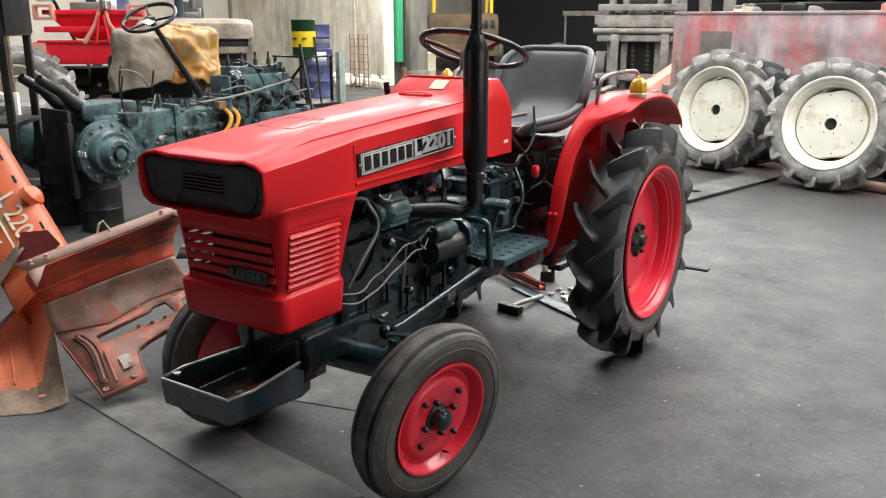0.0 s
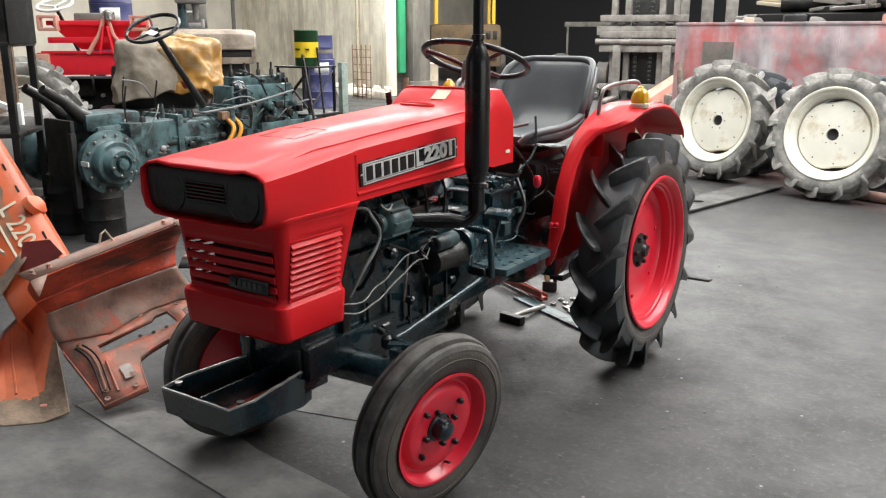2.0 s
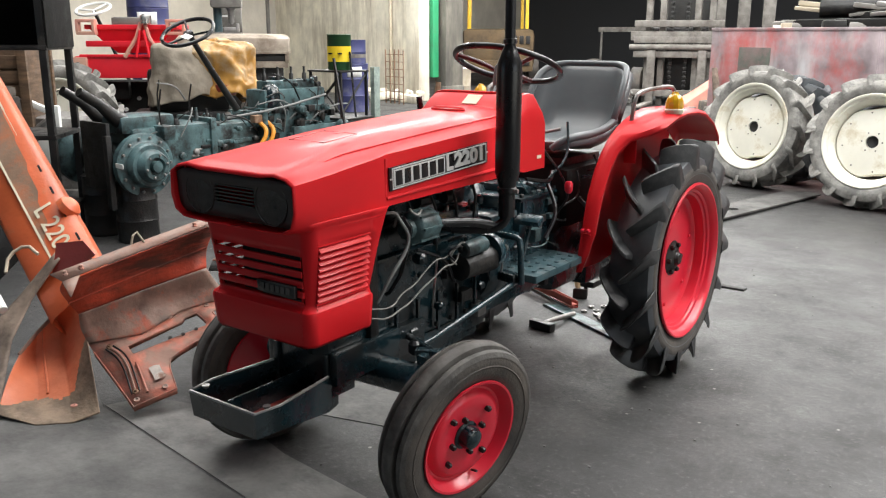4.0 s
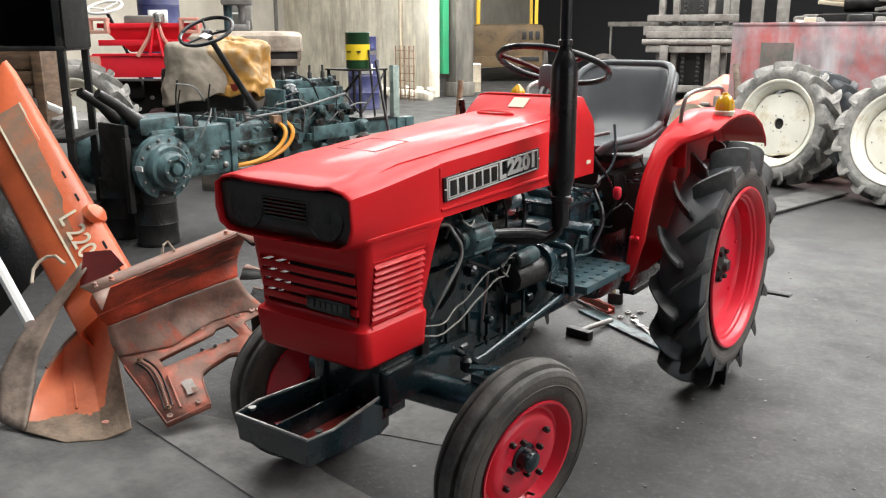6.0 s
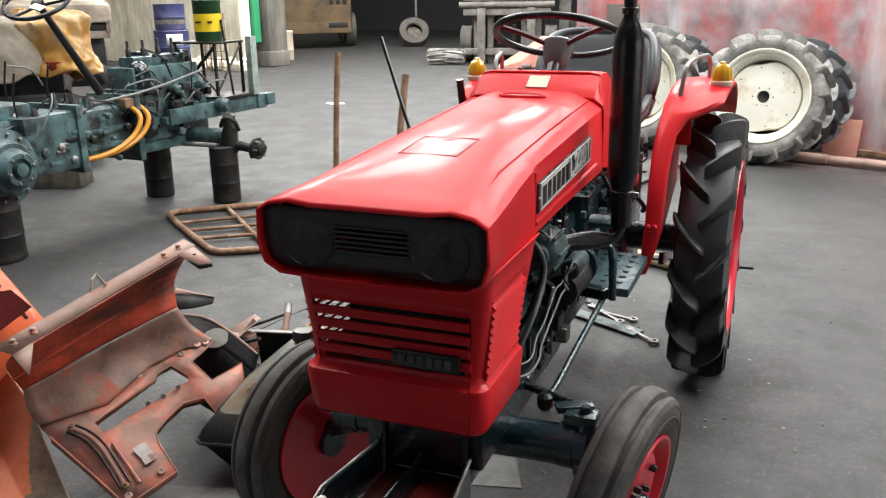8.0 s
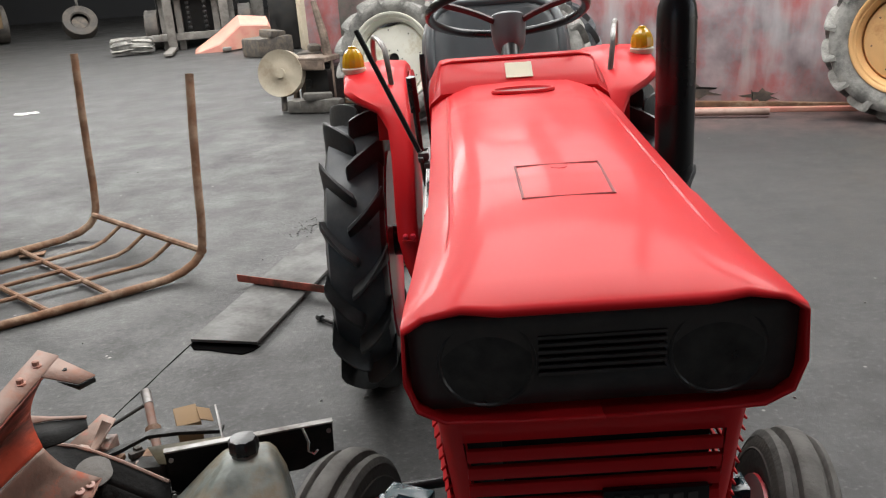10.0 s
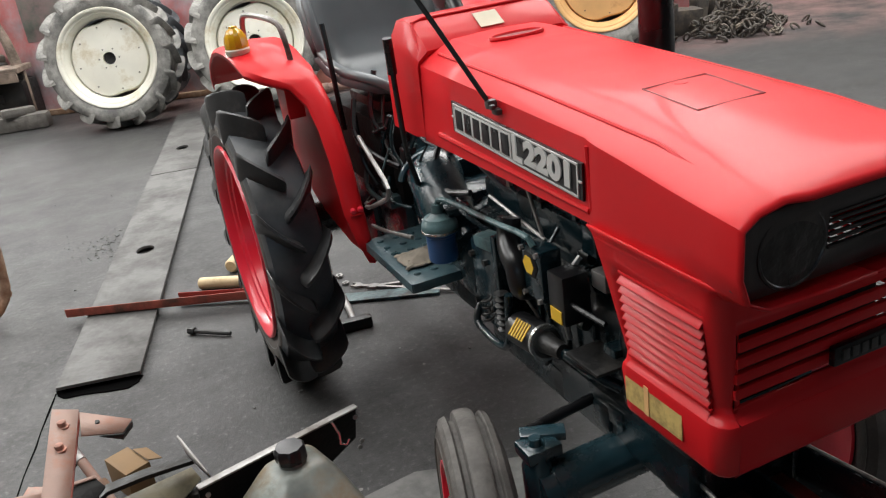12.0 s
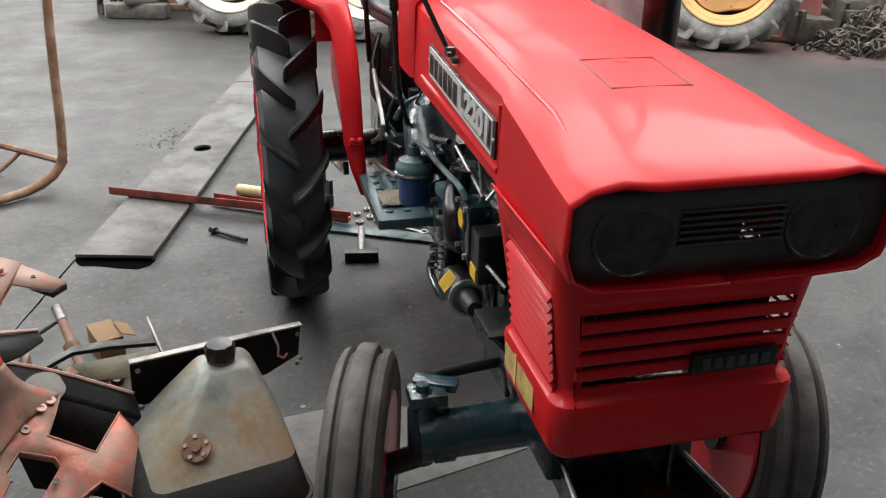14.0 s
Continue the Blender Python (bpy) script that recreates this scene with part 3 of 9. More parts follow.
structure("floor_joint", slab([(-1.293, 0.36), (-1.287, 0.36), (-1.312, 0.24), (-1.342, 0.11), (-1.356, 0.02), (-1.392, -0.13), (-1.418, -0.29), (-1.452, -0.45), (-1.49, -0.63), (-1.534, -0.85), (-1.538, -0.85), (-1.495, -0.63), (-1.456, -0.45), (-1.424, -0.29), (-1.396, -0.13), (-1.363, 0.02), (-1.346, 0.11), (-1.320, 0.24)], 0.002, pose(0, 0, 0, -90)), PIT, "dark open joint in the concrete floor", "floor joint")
# The hole's darkness is a flat black slab; no trench is cut.
structure("trench_end", slab([(-1.29, 0.375), (-1.285, 0.335), (-1.262, 0.298), (-1.20, 0.285), (-1.12, 0.25), (-1.05, 0.226), (-1.01, 0.25), (-0.99, 0.29), (-1.05, 0.33)], 0.008, pose(0, 0, 0, -90)), PIT, "flat black slab painted for the dark trench end", "trench")

# East wall is out of view; its opening is placed for the fill lamp.
structure("wall_east", boxes(((9.6, -6.75, 3.1), (0.3, 2.5, 6.2)), ((9.6, 12.0, 3.1), (0.3, 21.0, 6.2)), ((9.6, -2.0, 5.3), (0.3, 7.0, 1.8))), PLASTER2,
          "unseen grey workshop wall with an opening for the fill lamp", "wall")
# South wall is unseen, added to keep light off the nose; north is painted dark.
structure("wall_south", boxes(((-11.75, -8.1, 3.1), (10.5, 0.3, 6.2)), ((4.25, -8.1, 3.1), (11.5, 0.3, 6.2)), ((-4.0, -8.1, 5.0), (5.0, 0.3, 2.4))), DARKWALL, "unseen dark wall behind the camera with a fill lamp opening", "wall")
structure("wall_north", boxes(((-3.5, 27.6, 3.1), (27, 0.3, 6.2))), DARKWALL, "far end wall painted dark for the missing light", "wall")
structure("wall_west", boxes(((-16.6, 9.5, 3.1), (0.3, 36, 6.2))), PLASTER3, "weathered grey workshop wall", "wall")
# unseen roof, grey lifted to show in the bonnet, open where the glazing strips let daylight in
bm = bmesh.new()
edges = sorted({-8.0, 30.0} | {g[2] for g in GLAZING} | {g[3] for g in GLAZING})
for y0, y1 in zip(edges, edges[1:]):
    x = -17.0
    for g in sorted(g for g in GLAZING if g[2] < y1 and g[3] > y0) + [(10.0, 10.0)]:
        box(bm, ((x + g[0]) / 2, (y0 + y1) / 2, ROOF + 0.06), (g[0] - x, y1 - y0, 0.1))
        x = g[1]
structure("ceiling", bm, ROOFMAT, "grey corrugated workshop roof with skylight strips", "ceiling")

# cream plastered partition with its concrete pillar and green post
bm = boxes(((-3.0, 0, 1.9), (6.0, 0.3, 3.8)))
structure("wall_partition", bm, PLASTER, "dirty cream plastered partition wall with stains", "wall", pose(-9.75, 11.75, 0, 0, 0, -14))
structure("pillar", boxes(((0, 0, 1.9), (0.36, 0.5, 3.8), 0.03), ((0.0, 0, 0.16), (0.42, 0.56, 0.32), 0.05)), PLASTER2, "chipped grey concrete pillar with a plinth", "pillar", pose(-9.32, 12.15, 0, 0, 0, -14))
structure("pillar", boxes(((0, 0, 1.9), (0.45, 0.3, 3.8), 0.04)), PLASTER, "flaking whitewashed pillar beside the partition", "pillar", pose(-9.72, 11.55, 0, 0, 0, -14))
structure("corner_post", boxes(((0, 0, 1.95), (0.16, 0.16, 2.9), 0.01)), GREEN, "green painted steel corner guard", "post", pose(-9.45, 11.75, 0, 0, 0, -14))

# ---- the red tractor ----
tractor = thing("tractor", pose(0, 0, 0), "glossy red compact farm tractor with dark teal engine", "tractor")


def half_to_full(half):
    """Mirrors a half section that starts at the middle and ends at the lower right edge."""
    return [(-x, z) for x, z in half[:0:-1]] + half


# bonnet shell, section by section from the lip over the headlamps to the dashboard
SECTIONS = (
    (-1.946, ((0, 1.066), (0.12, 1.066), (0.165, 1.073), (0.208, 1.066), (0.234, 1.05), (0.237, 0.985), (0.224, 0.946), (0.19, 0.928), (0.10, 0.924), (0.0, 0.924))),
    (-1.935, ((0, 1.074), (0.12, 1.074), (0.165, 1.079), (0.210, 1.070), (0.235, 1.054), (0.238, 0.985), (0.226, 0.944), (0.192, 0.925), (0.10, 0.921), (0.0, 0.921))),
    (-1.88, ((0, 1.088), (0.12, 1.087), (0.165, 1.087), (0.208, 1.074), (0.232, 1.058), (0.233, 0.99), (0.222, 0.945), (0.205, 0.922), (0.10, 0.918), (0.0, 0.918))),
    (-1.80, ((0, 1.102), (0.12, 1.100), (0.160, 1.095), (0.200, 1.079), (0.225, 1.063), (0.224, 1.00), (0.215, 0.95), (0.211, 0.920), (0.207, 0.920), (0.203, 0.921))),
    (-1.68, ((0, 1.118), (0.115, 1.115), (0.155, 1.106), (0.193, 1.09), (0.216, 1.074), (0.216, 1.01), (0.212, 0.955), (0.211, 0.919), (0.207, 0.919), (0.203, 0.920))),
    (-1.60, ((0, 1.125), (0.11, 1.122), (0.15, 1.112), (0.188, 1.096), (0.211, 1.081), (0.212, 1.015), (0.211, 0.958), (0.211, 0.918), (0.207, 0.918), (0.203, 0.919))),
    (-1.572, ((0, 1.128), (0.11, 1.125), (0.15, 1.115), (0.186, 1.098), (0.209, 1.084), (0.211, 1.015), (0.211, 0.958), (0.211, 0.921), (0.207, 0.921), (0.203, 0.922))),
    (-1.555, ((0, 1.130), (0.11, 1.127), (0.15, 1.117), (0.184, 1.10), (0.205, 1.086), (0.207, 1.015), (0.209, 0.962), (0.210, 0.940), (0.206, 0.940), (0.202, 0.941))),
    (-1.30, ((0, 1.146), (0.11, 1.142), (0.148, 1.131), (0.182, 1.114), (0.203, 1.098), (0.206, 1.03), (0.208, 0.965), (0.209, 0.943), (0.205, 0.943), (0.201, 0.944))),
    (-1.05, ((0, 1.158), (0.11, 1.154), (0.148, 1.143), (0.182, 1.127), (0.203, 1.111), (0.206, 1.04), (0.208, 0.968), (0.209, 0.943), (0.205, 0.943), (0.201, 0.944))),
    (-0.86, ((0, 1.166), (0.11, 1.162), (0.148, 1.151), (0.182, 1.135), (0.203, 1.120), (0.206, 1.05), (0.208, 0.970), (0.209, 0.942), (0.205, 0.942), (0.201, 0.943))),
)
bm = loft(bmesh.new(), [[(x, y, z) for x, z in half_to_full(list(h))] for y, h in SECTIONS])
hood = part("bonnet", bm, RED, tractor, "glossy red sheet-metal bonnet", solid=0.004, sharp=50)
# raised ribs round the recessed name panel
for sx in (-1, 1):
    bm = bmesh.new()
    rail = [(-1.56, 0.962), (-1.25, 0.968), (-0.95, 0.974)]
    tube(bm, [(sx * 0.2075, y, z) for y, z in rail], 0.0065, 8)
    tube(bm, [(sx * 0.206, -1.566, 0.965), (sx * 0.2065, -1.562, 1.075)], 0.006, 8)
    part("pressed_rib", bm, RED, hood)
    bm = bmesh.new()
    tube(bm, [(sx * 0.19, -1.93, 1.063), (sx * 0.17, -1.70, 1.098), (sx * 0.165, -1.3, 1.123), (sx * 0.165, -0.9, 1.143)], 0.004, 6)
    part("pressed_crease", bm, RED, hood)

# access cover and filler opening in the bonnet
bm = bmesh.new()


def bonnet_top(y):
    return float(np.interp(y, (-1.946, -1.88, -1.8, -1.6, -1.3, -1.05, -0.86), (1.066, 1.088, 1.102, 1.125, 1.146, 1.158, 1.166)))


for k0, k1 in ((-0.064, -0.064), (0.067, 0.067)):
    tube(bm, [(k0, -1.66, bonnet_top(-1.66) - 0.0005), (k1, -1.519, bonnet_top(-1.519) - 0.0005)], 0.0026, 6)
for yy in (-1.658, -1.519):
    tube(bm, [(-0.064, yy, bonnet_top(yy) - 0.0005), (0.067, yy, bonnet_top(yy) - 0.0005)], 0.0026, 6)
part("access_cover_edge", bm, JOINT, hood, "square access cover joint in the bonnet")
part("cover_catch", lathe(bmesh.new(), [(0.016, bonnet_top(-1.53) - 0.002), (0.014, bonnet_top(-1.53) + 0.0015), (0.004, bonnet_top(-1.53) + 0.002)], 18, (0.003, -1.53, 0), 'Z'), RED, hood)
bm = bmesh.new()
tube(bm, [(0.065 * math.cos(a), -0.97 + 0.026 * math.sin(a), bonnet_top(-0.97 + 0.026 * math.sin(a)) + 0.001) for a in [2 * math.pi * i / 28 for i in range(29)]], 0.005, 6)
part("filler_ring", bm, RED, hood)
# Slightly raised dark disc paints the shaded inside of the filler opening.
bm = bmesh.new()
loft(bm, [[(0.060 * k * math.cos(a), -0.97 + 0.021 * k * math.sin(a), bonnet_top(-0.97) + dz) for a in [2 * math.pi * i / 24 for i in range(24)]] for k, dz in ((1, 0.002), (0.5, 0.0025), (0.02, 0.003))], closed=True, cap=True)
part("filler_recess", bm, JOINT, hood, "dark red oval painted for the filler opening's shade")

# nose: sides and front below the lamps, open behind, with holes for grille and louvres
NOSE = ((0.596, 0.191, -1.858), (0.606, 0.196, -1.865), (0.688, 0.2025, -1.872), (0.697, 0.2005, -1.870), (0.704, 0.192, -1.858), (0.716, 0.1885, -1.852),
        (0.722, 0.189, -1.852), (0.850, 0.203, -1.864), (0.874, 0.206, -1.866), (0.896, 0.208, -1.868), (0.920, 0.210, -1.873), (0.931, 0.2145, -1.886), (0.943, 0.222, -1.906))


def nose_ring(z, w, yf):
    rear = float(np.interp(z, (0.61, 0.71, 0.87, 0.922), (-1.621, -1.618, -1.582, -1.565)))
    r = 0.03
    half = [(w, rear), (w, -1.632), (w, -1.832)]
    half += [(w - r + r * math.cos(a), yf + r - r * math.sin(a)) for a in (0.0, math.pi / 6, math.pi / 3, math.pi / 2)]
    half += [(0.168, yf), (0.0, yf)]
    ring = half + [(-x, y) for x, y in half[-2::-1]]
    return [(x, y, z) for x, y in ring]


bm = loft(bmesh.new(), [nose_ring(*r) for r in NOSE], skip=lambda i, j: (i in (5, 6, 7) and j in (1, len(nose_ring(*NOSE[0])) - 3)) or (i == 6 and j in (7, 8)))
nose = part("nose", bm, RED, tractor, "red nose cowl with slotted grille", solid=0.004, sharp=35)
# louvre slats on both sides
for sx in (-1, 1):
    panel = part("louvre_frame", boxes(((sx * 0.2045, -1.732, 0.876), (0.006, 0.208, 0.006), 0.002)), RED, nose)
    part("louvre_sill", boxes(((sx * 0.192, -1.732, 0.716), (0.006, 0.208, 0.006), 0.002)), RED, nose)
    for k in range(9):
        z = 0.727 + k * 0.0172
        x = 0.1915 + (z - 0.72) * 0.105
        bm = box(bmesh.new(), (sx * x, -1.732, z), (0.016, 0.202, 0.0035), 0.001, rot(0, sx * 48, 0))
        part("louvre", bm, RED, panel)
# grille bars
for k in range(4):
    z = 0.7435 + k * 0.0285
    y = -1.852 - (z - 0.722) * 0.094
    bm = box(bmesh.new(), (0, y, z), (0.338, 0.010, 0.0185), 0.003)
    part("grille_bar", bm, RED, nose)
# Plate added so the gaps between the bars read dark.
part("radiator_screen", boxes(((0.025, -1.80, 0.80), (0.29, 0.012, 0.19), 0.003)), BLACK_DULL, tractor, "black plate added to darken the grille gaps")
bm = boxes(((0, -1.662, 0.83), (0.36, 0.05, 0.40), 0.004))
part("radiator", bm, BLACK_DULL, tractor, "black radiator core")
# name badge on the grille: plain dull blocks on black
badge = part("badge", boxes(((0.080, -1.868, 0.752), (0.142, 0.012, 0.034), 0.003)), BLACK, nose, "black name badge with dull silver letters")
for k in range(6):
    part("badge_block", boxes(((0.031 + k * 0.0195, -1.8745, 0.752), (0.0135, 0.004, 0.019), 0.001)), STEELDARK, badge)

# lamp panel under the lip
bm = bmesh.new()
xs = (-0.228, -0.205, -0.165, -0.075, 0.075, 0.165, 0.205, 0.228)
zs_ = (0.938, 0.956, 0.975, 1.030, 1.046, 1.058)
verts = {}
for i, x in enumerate(xs):
    for j, z in enumerate(zs_):
        cx, cz = x, z
        if i in (0, 7) and j in (0, 5):
            cx, cz = x * 0.94, z + (0.008 if j == 0 else -0.006)
        verts[i, j] = bm.verts.new((cx, -1.924 - (z - 0.94) * 0.06, cz))
for i in range(7):
    for j in range(5):
        if not (i == 3 and j == 2):
            bm.faces.new((verts[i, j], verts[i + 1, j], verts[i + 1, j + 1], verts[i, j + 1]))
bezel = part("lamp_panel", bm, BEZEL, tractor, "dark grey headlamp panel with slotted middle", solid=0.012)
for k in range(6):
    part("panel_bar", boxes(((0, -1.928, 0.9795 + k * 0.0095), (0.152, 0.006, 0.0042), 0.001)), BEZEL, bezel)
for sx in (-1, 1):
    bm = lathe(bmesh.new(), [(0.060, -1.925), (0.059, -1.9295), (0.056, -1.930), (0.054, -1.928), (0.03, -1.930), (0.001, -1.9305)], 28, (sx * 0.137, 0, 0.998), 'Y')
    part("headlamp", bm, GLASSDARK, bezel, "unlit round headlamp with dark glass")

# side name plates with silver border, blocks and model number
for sx, flip in ((1, 0), (-1, 180)):
    bm = slab([(-0.252, -0.0335), (0.252, -0.0335), (0.252, 0.0335), (-0.252, 0.0335)], 0.005)
    tilt = math.degrees(math.atan2(0.024, 0.486))
    m = Matrix.Translation((sx * 0.2105, -1.298, 1.027)) @ Matrix.Rotation(radians(90), 4, 'Z')
    if sx < 0:
        m = Matrix.Translation((-0.2105, -1.298, 1.023)) @ Matrix.Rotation(radians(-90), 4, 'Z')
    m = m @ Matrix.Rotation(radians(-tilt if sx > 0 else tilt), 4, 'Y')
    plate = part("name_plate", bm, BLACK, tractor, "black name plate with silver lettering", m)
    border = bmesh.new()
    for c, s in (((0, -0.0035, 0.029), (0.484, 0.003, 0.004)), ((0, -0.0035, -0.029), (0.484, 0.003, 0.004)), ((-0.240, -0.0035, 0), (0.004, 0.003, 0.062)),
                 ((0.240, -0.0035, 0), (0.004, 0.003, 0.062)), ((-0.246, -0.0035, 0), (0.012, 0.003, 0.004)), ((0.246, -0.0035, 0), (0.012, 0.003, 0.004))):
        box(border, c, s, 0.0008)
    part("border", border, SILVER, plate)
    part("silver_field", boxes(((-0.112, -0.0035, 0), (0.246, 0.003, 0.050), 0.0008)), SILVER, plate)
    for k, w in enumerate((0.03, 0.028, 0.028, 0.03, 0.03, 0.03)):
        part("name_block", boxes(((-0.213 + k * 0.0405, -0.0055, 0), (w, 0.002, 0.042), 0.0008)), BLACK, plate)
    upright = Matrix.Rotation(radians(90), 4, 'X')
    lettering("L", 0.072, 0.0015, SILVER, plate, Matrix.Translation((0.034, -0.0045, -0.001)) @ upright @ Matrix.Diagonal((1.05, 0.92, 1, 1)), bold=0.0030)
    lettering("2201", 0.056, 0.0015, SILVER, plate, Matrix.Translation((0.146, -0.0045, 0.001)) @ upright @ Matrix.Diagonal((1.50, 1.05, 1, 1)), bold=0.0030)

# dashboard cowl
prof = [(-0.872, 1.150), (-0.856, 1.166), (-0.795, 1.205), (-0.76, 1.212), (-0.70, 1.208), (-0.672, 1.165), (-0.660, 1.10), (-0.655, 0.94), (-0.80, 0.94), (-0.86, 0.95)]
bm = bmesh.new()
rings = []
for x, k in ((-0.209, 0.0), (-0.204, 0.35), (-0.18, 0.95), (-0.16, 1.0), (0.16, 1.0), (0.18, 0.95), (0.204, 0.35), (0.209, 0.0)):
    rings.append([(x, y, z - (1 - k) * max(0, z - 1.10) * 0.65) for y, z in prof])
loft(bm, rings, closed=True, cap=True)
cowl = part("dashboard_cowl", bm, RED, tractor, "red dashboard cowl", sharp=30)
m = Matrix.Translation((0.004, -0.8275, 1.1872)) @ Matrix.Rotation(math.atan2(0.039, 0.061), 4, 'X')
part("paper_label", boxes(((0, 0, 0), (0.062, 0.052, 0.002))), CREAM, cowl, "cream paper label", m)
for sx in (-1, 1):
    part("panel_edge", tube(bmesh.new(), [(sx * 0.193, -0.853, 1.146), (sx * 0.184, -0.815, 1.182), (sx * 0.178, -0.792, 1.201)], 0.0045, 8, 1), RED, cowl)
part("panel_edge", tube(bmesh.new(), [(-0.178, -0.790, 1.203), (-0.150, -0.786, 1.2095), (0.150, -0.786, 1.2095), (0.178, -0.790, 1.203)], 0.0045, 8), RED, cowl)
part("paper_label", boxes(((0.2105, -0.70, 0.985), (0.002, 0.03, 0.012))), CREAM, cowl, "small cream sticker")

# exhaust
bm = bmesh.new()
lathe(bm, [(0.027, 0.84), (0.027, 0.915), (0.031, 0.92), (0.031, 0.935), (0.028, 0.937), (0.03, 0.95), (0.040, 0.985), (0.0405, 1.30), (0.038, 1.325), (0.024, 1.362), (0.0165, 1.378), (0.0165, 1.93), (0.013, 1.93), (0.013, 1.90)],
      24, (0.305, -1.07, 0), 'Z')
muffler = part("muffler", bm, BLACK, tractor, "black upright exhaust silencer and pipe")
bm = lathe(bmesh.new(), [(0.0175, 1.383), (0.021, 1.384), (0.021, 1.398), (0.0175, 1.399)], 16, (0.305, -1.07, 0), 'Z')
part("clamp", bm, BLACK, muffler)
part("clamp", boxes(((0.335, -1.075, 0.927), (0.03, 0.012, 0.014), 0.003)), STEEL, muffler, "steel pipe clamp")
part("elbow", tube(bmesh.new(), [(0.305, -1.07, 0.86), (0.302, -1.075, 0.82), (0.27, -1.10, 0.80), (0.20, -1.16, 0.80), (0.13, -1.2, 0.81)], 0.017, 14, 2), BLACK, muffler)
part("manifold", tube(bmesh.new(), [(0.12, -1.36, 0.84), (0.19, -1.30, 0.845), (0.24, -1.16, 0.83), (0.27, -1.10, 0.81)], 0.016, 12, 2), BLACK, tractor)

# steering wheel, leaning to the driver
SW = pose(0.0, -0.585, 1.302, -21)
bm = bmesh.new()
tube(bm, [(0.2 * math.cos(a), 0.2 * math.sin(a), 0) for a in [2 * math.pi * k / 48 for k in range(49)]], 0.0115, 10)
wheel = part("steering_wheel", bm, BLACK, tractor, "black steering wheel with dark maroon spokes", m=SW)
for a in (90, 210, 330):
    ca, sa = math.cos(radians(a)), math.sin(radians(a))
    part("spoke", tube(bmesh.new(), [(0.19 * ca, 0.19 * sa, 0), (0.1 * ca, 0.1 * sa, -0.012), (0.02 * ca, 0.02 * sa, -0.035)], 0.0085, 8, 1), MAROON, wheel)
part("boss", lathe(bmesh.new(), [(0.012, 0.004), (0.04, 0.0), (0.046, -0.006), (0.046, -0.02), (0.042, -0.06), (0.036, -0.085), (0.024, -0.10)], 20, (0, 0, -0.01), 'Z'), VINYL, wheel, "dark grey steering boss")
part("steering_column", rod((0.0, -0.62, 1.23), (0.0, -0.73, 1.12), 0.024, 14), BLACK, tractor)

# seat
bm = bmesh.new()
rows = []
for y, z, w, lip in ((-0.432, 0.975, 0.115, 0.0), (-0.425, 1.002, 0.150, 0.004), (-0.37, 1.008, 0.184, 0.014), (-0.27, 0.995, 0.203, 0.030), (-0.16, 0.984, 0.208, 0.052), (-0.06, 0.992, 0.207, 0.072), (-0.008, 1.03, 0.203, 0.072),
                     (0.03, 1.10, 0.212, 0.085), (0.060, 1.17, 0.211, 0.075), (0.085, 1.225, 0.203, 0.055), (0.102, 1.258, 0.186, 0.03), (0.114, 1.276, 0.158, 0.01), (0.126, 1.284, 0.115, 0.0)):
    row = []
    for k in range(13):
        u = -1 + 2 * k / 12
        e = max(0.0, (abs(u) - 0.62) / 0.38) ** 1.6
        fwd = -1.0 if z > 1.0 and y > -0.1 else 0.0
        row.append((u * w, y + fwd * e * lip, z + (1 + fwd * 0.7) * e * lip))
    rows.append(row)
loft(bm, rows)
seat = part("seat", bm, VINYL, tractor, "black vinyl bucket seat", solid=0.035, sharp=60)
piping = [rows[i][0] for i in range(len(rows))] + rows[-1][1:-1] + [rows[i][-1] for i in range(len(rows) - 1, -1, -1)]
part("seat_piping", tube(bmesh.new(), [(p[0] * 1.01, p[1], p[2] + 0.002) for p in piping], 0.015, 10, 1), VINYL, seat)
part("seat_frame", boxes(((0, -0.18, 0.90), (0.26, 0.3, 0.06), 0.01), ((0, -0.1, 0.82), (0.08, 0.1, 0.14), 0.01)), BLACK_DULL, tractor)
# Black box added to fill the dark gap below the seat.
part("seat_pedestal", boxes(((0, -0.16, 0.78), (0.36, 0.50, 0.24), 0.03), ((0, -0.42, 0.70), (0.30, 0.08, 0.12), 0.02)), MATTBLACK, tractor, "black housing filling the dark gap under the seat")

# fenders with amber lamps and grab rails
FEND = ((-0.507, 0.52, 0.272, 0.296), (-0.500, 0.60, 0.276, 0.322), (-0.488, 0.665, 0.278, 0.335), (-0.486, 0.672, 0.279, 0.338), (-0.464, 0.76, 0.279, 0.340), (-0.442, 0.82, 0.278, 0.340), (-0.392, 0.91, 0.277, 0.342), (-0.337, 0.98, 0.280, 0.350),
        (-0.290, 1.028, 0.284, 0.380), (-0.245, 1.056, 0.288, 0.446), (-0.2, 1.076, 0.290, 0.484), (-0.1, 1.106, 0.292, 0.492), (0.0, 1.117, 0.292, 0.495), (0.12, 1.114, 0.292, 0.498), (0.22, 1.096, 0.292, 0.498), (0.33, 1.050, 0.292, 0.497), (0.42, 0.985, 0.293, 0.492), (0.455, 0.948, 0.294, 0.486))
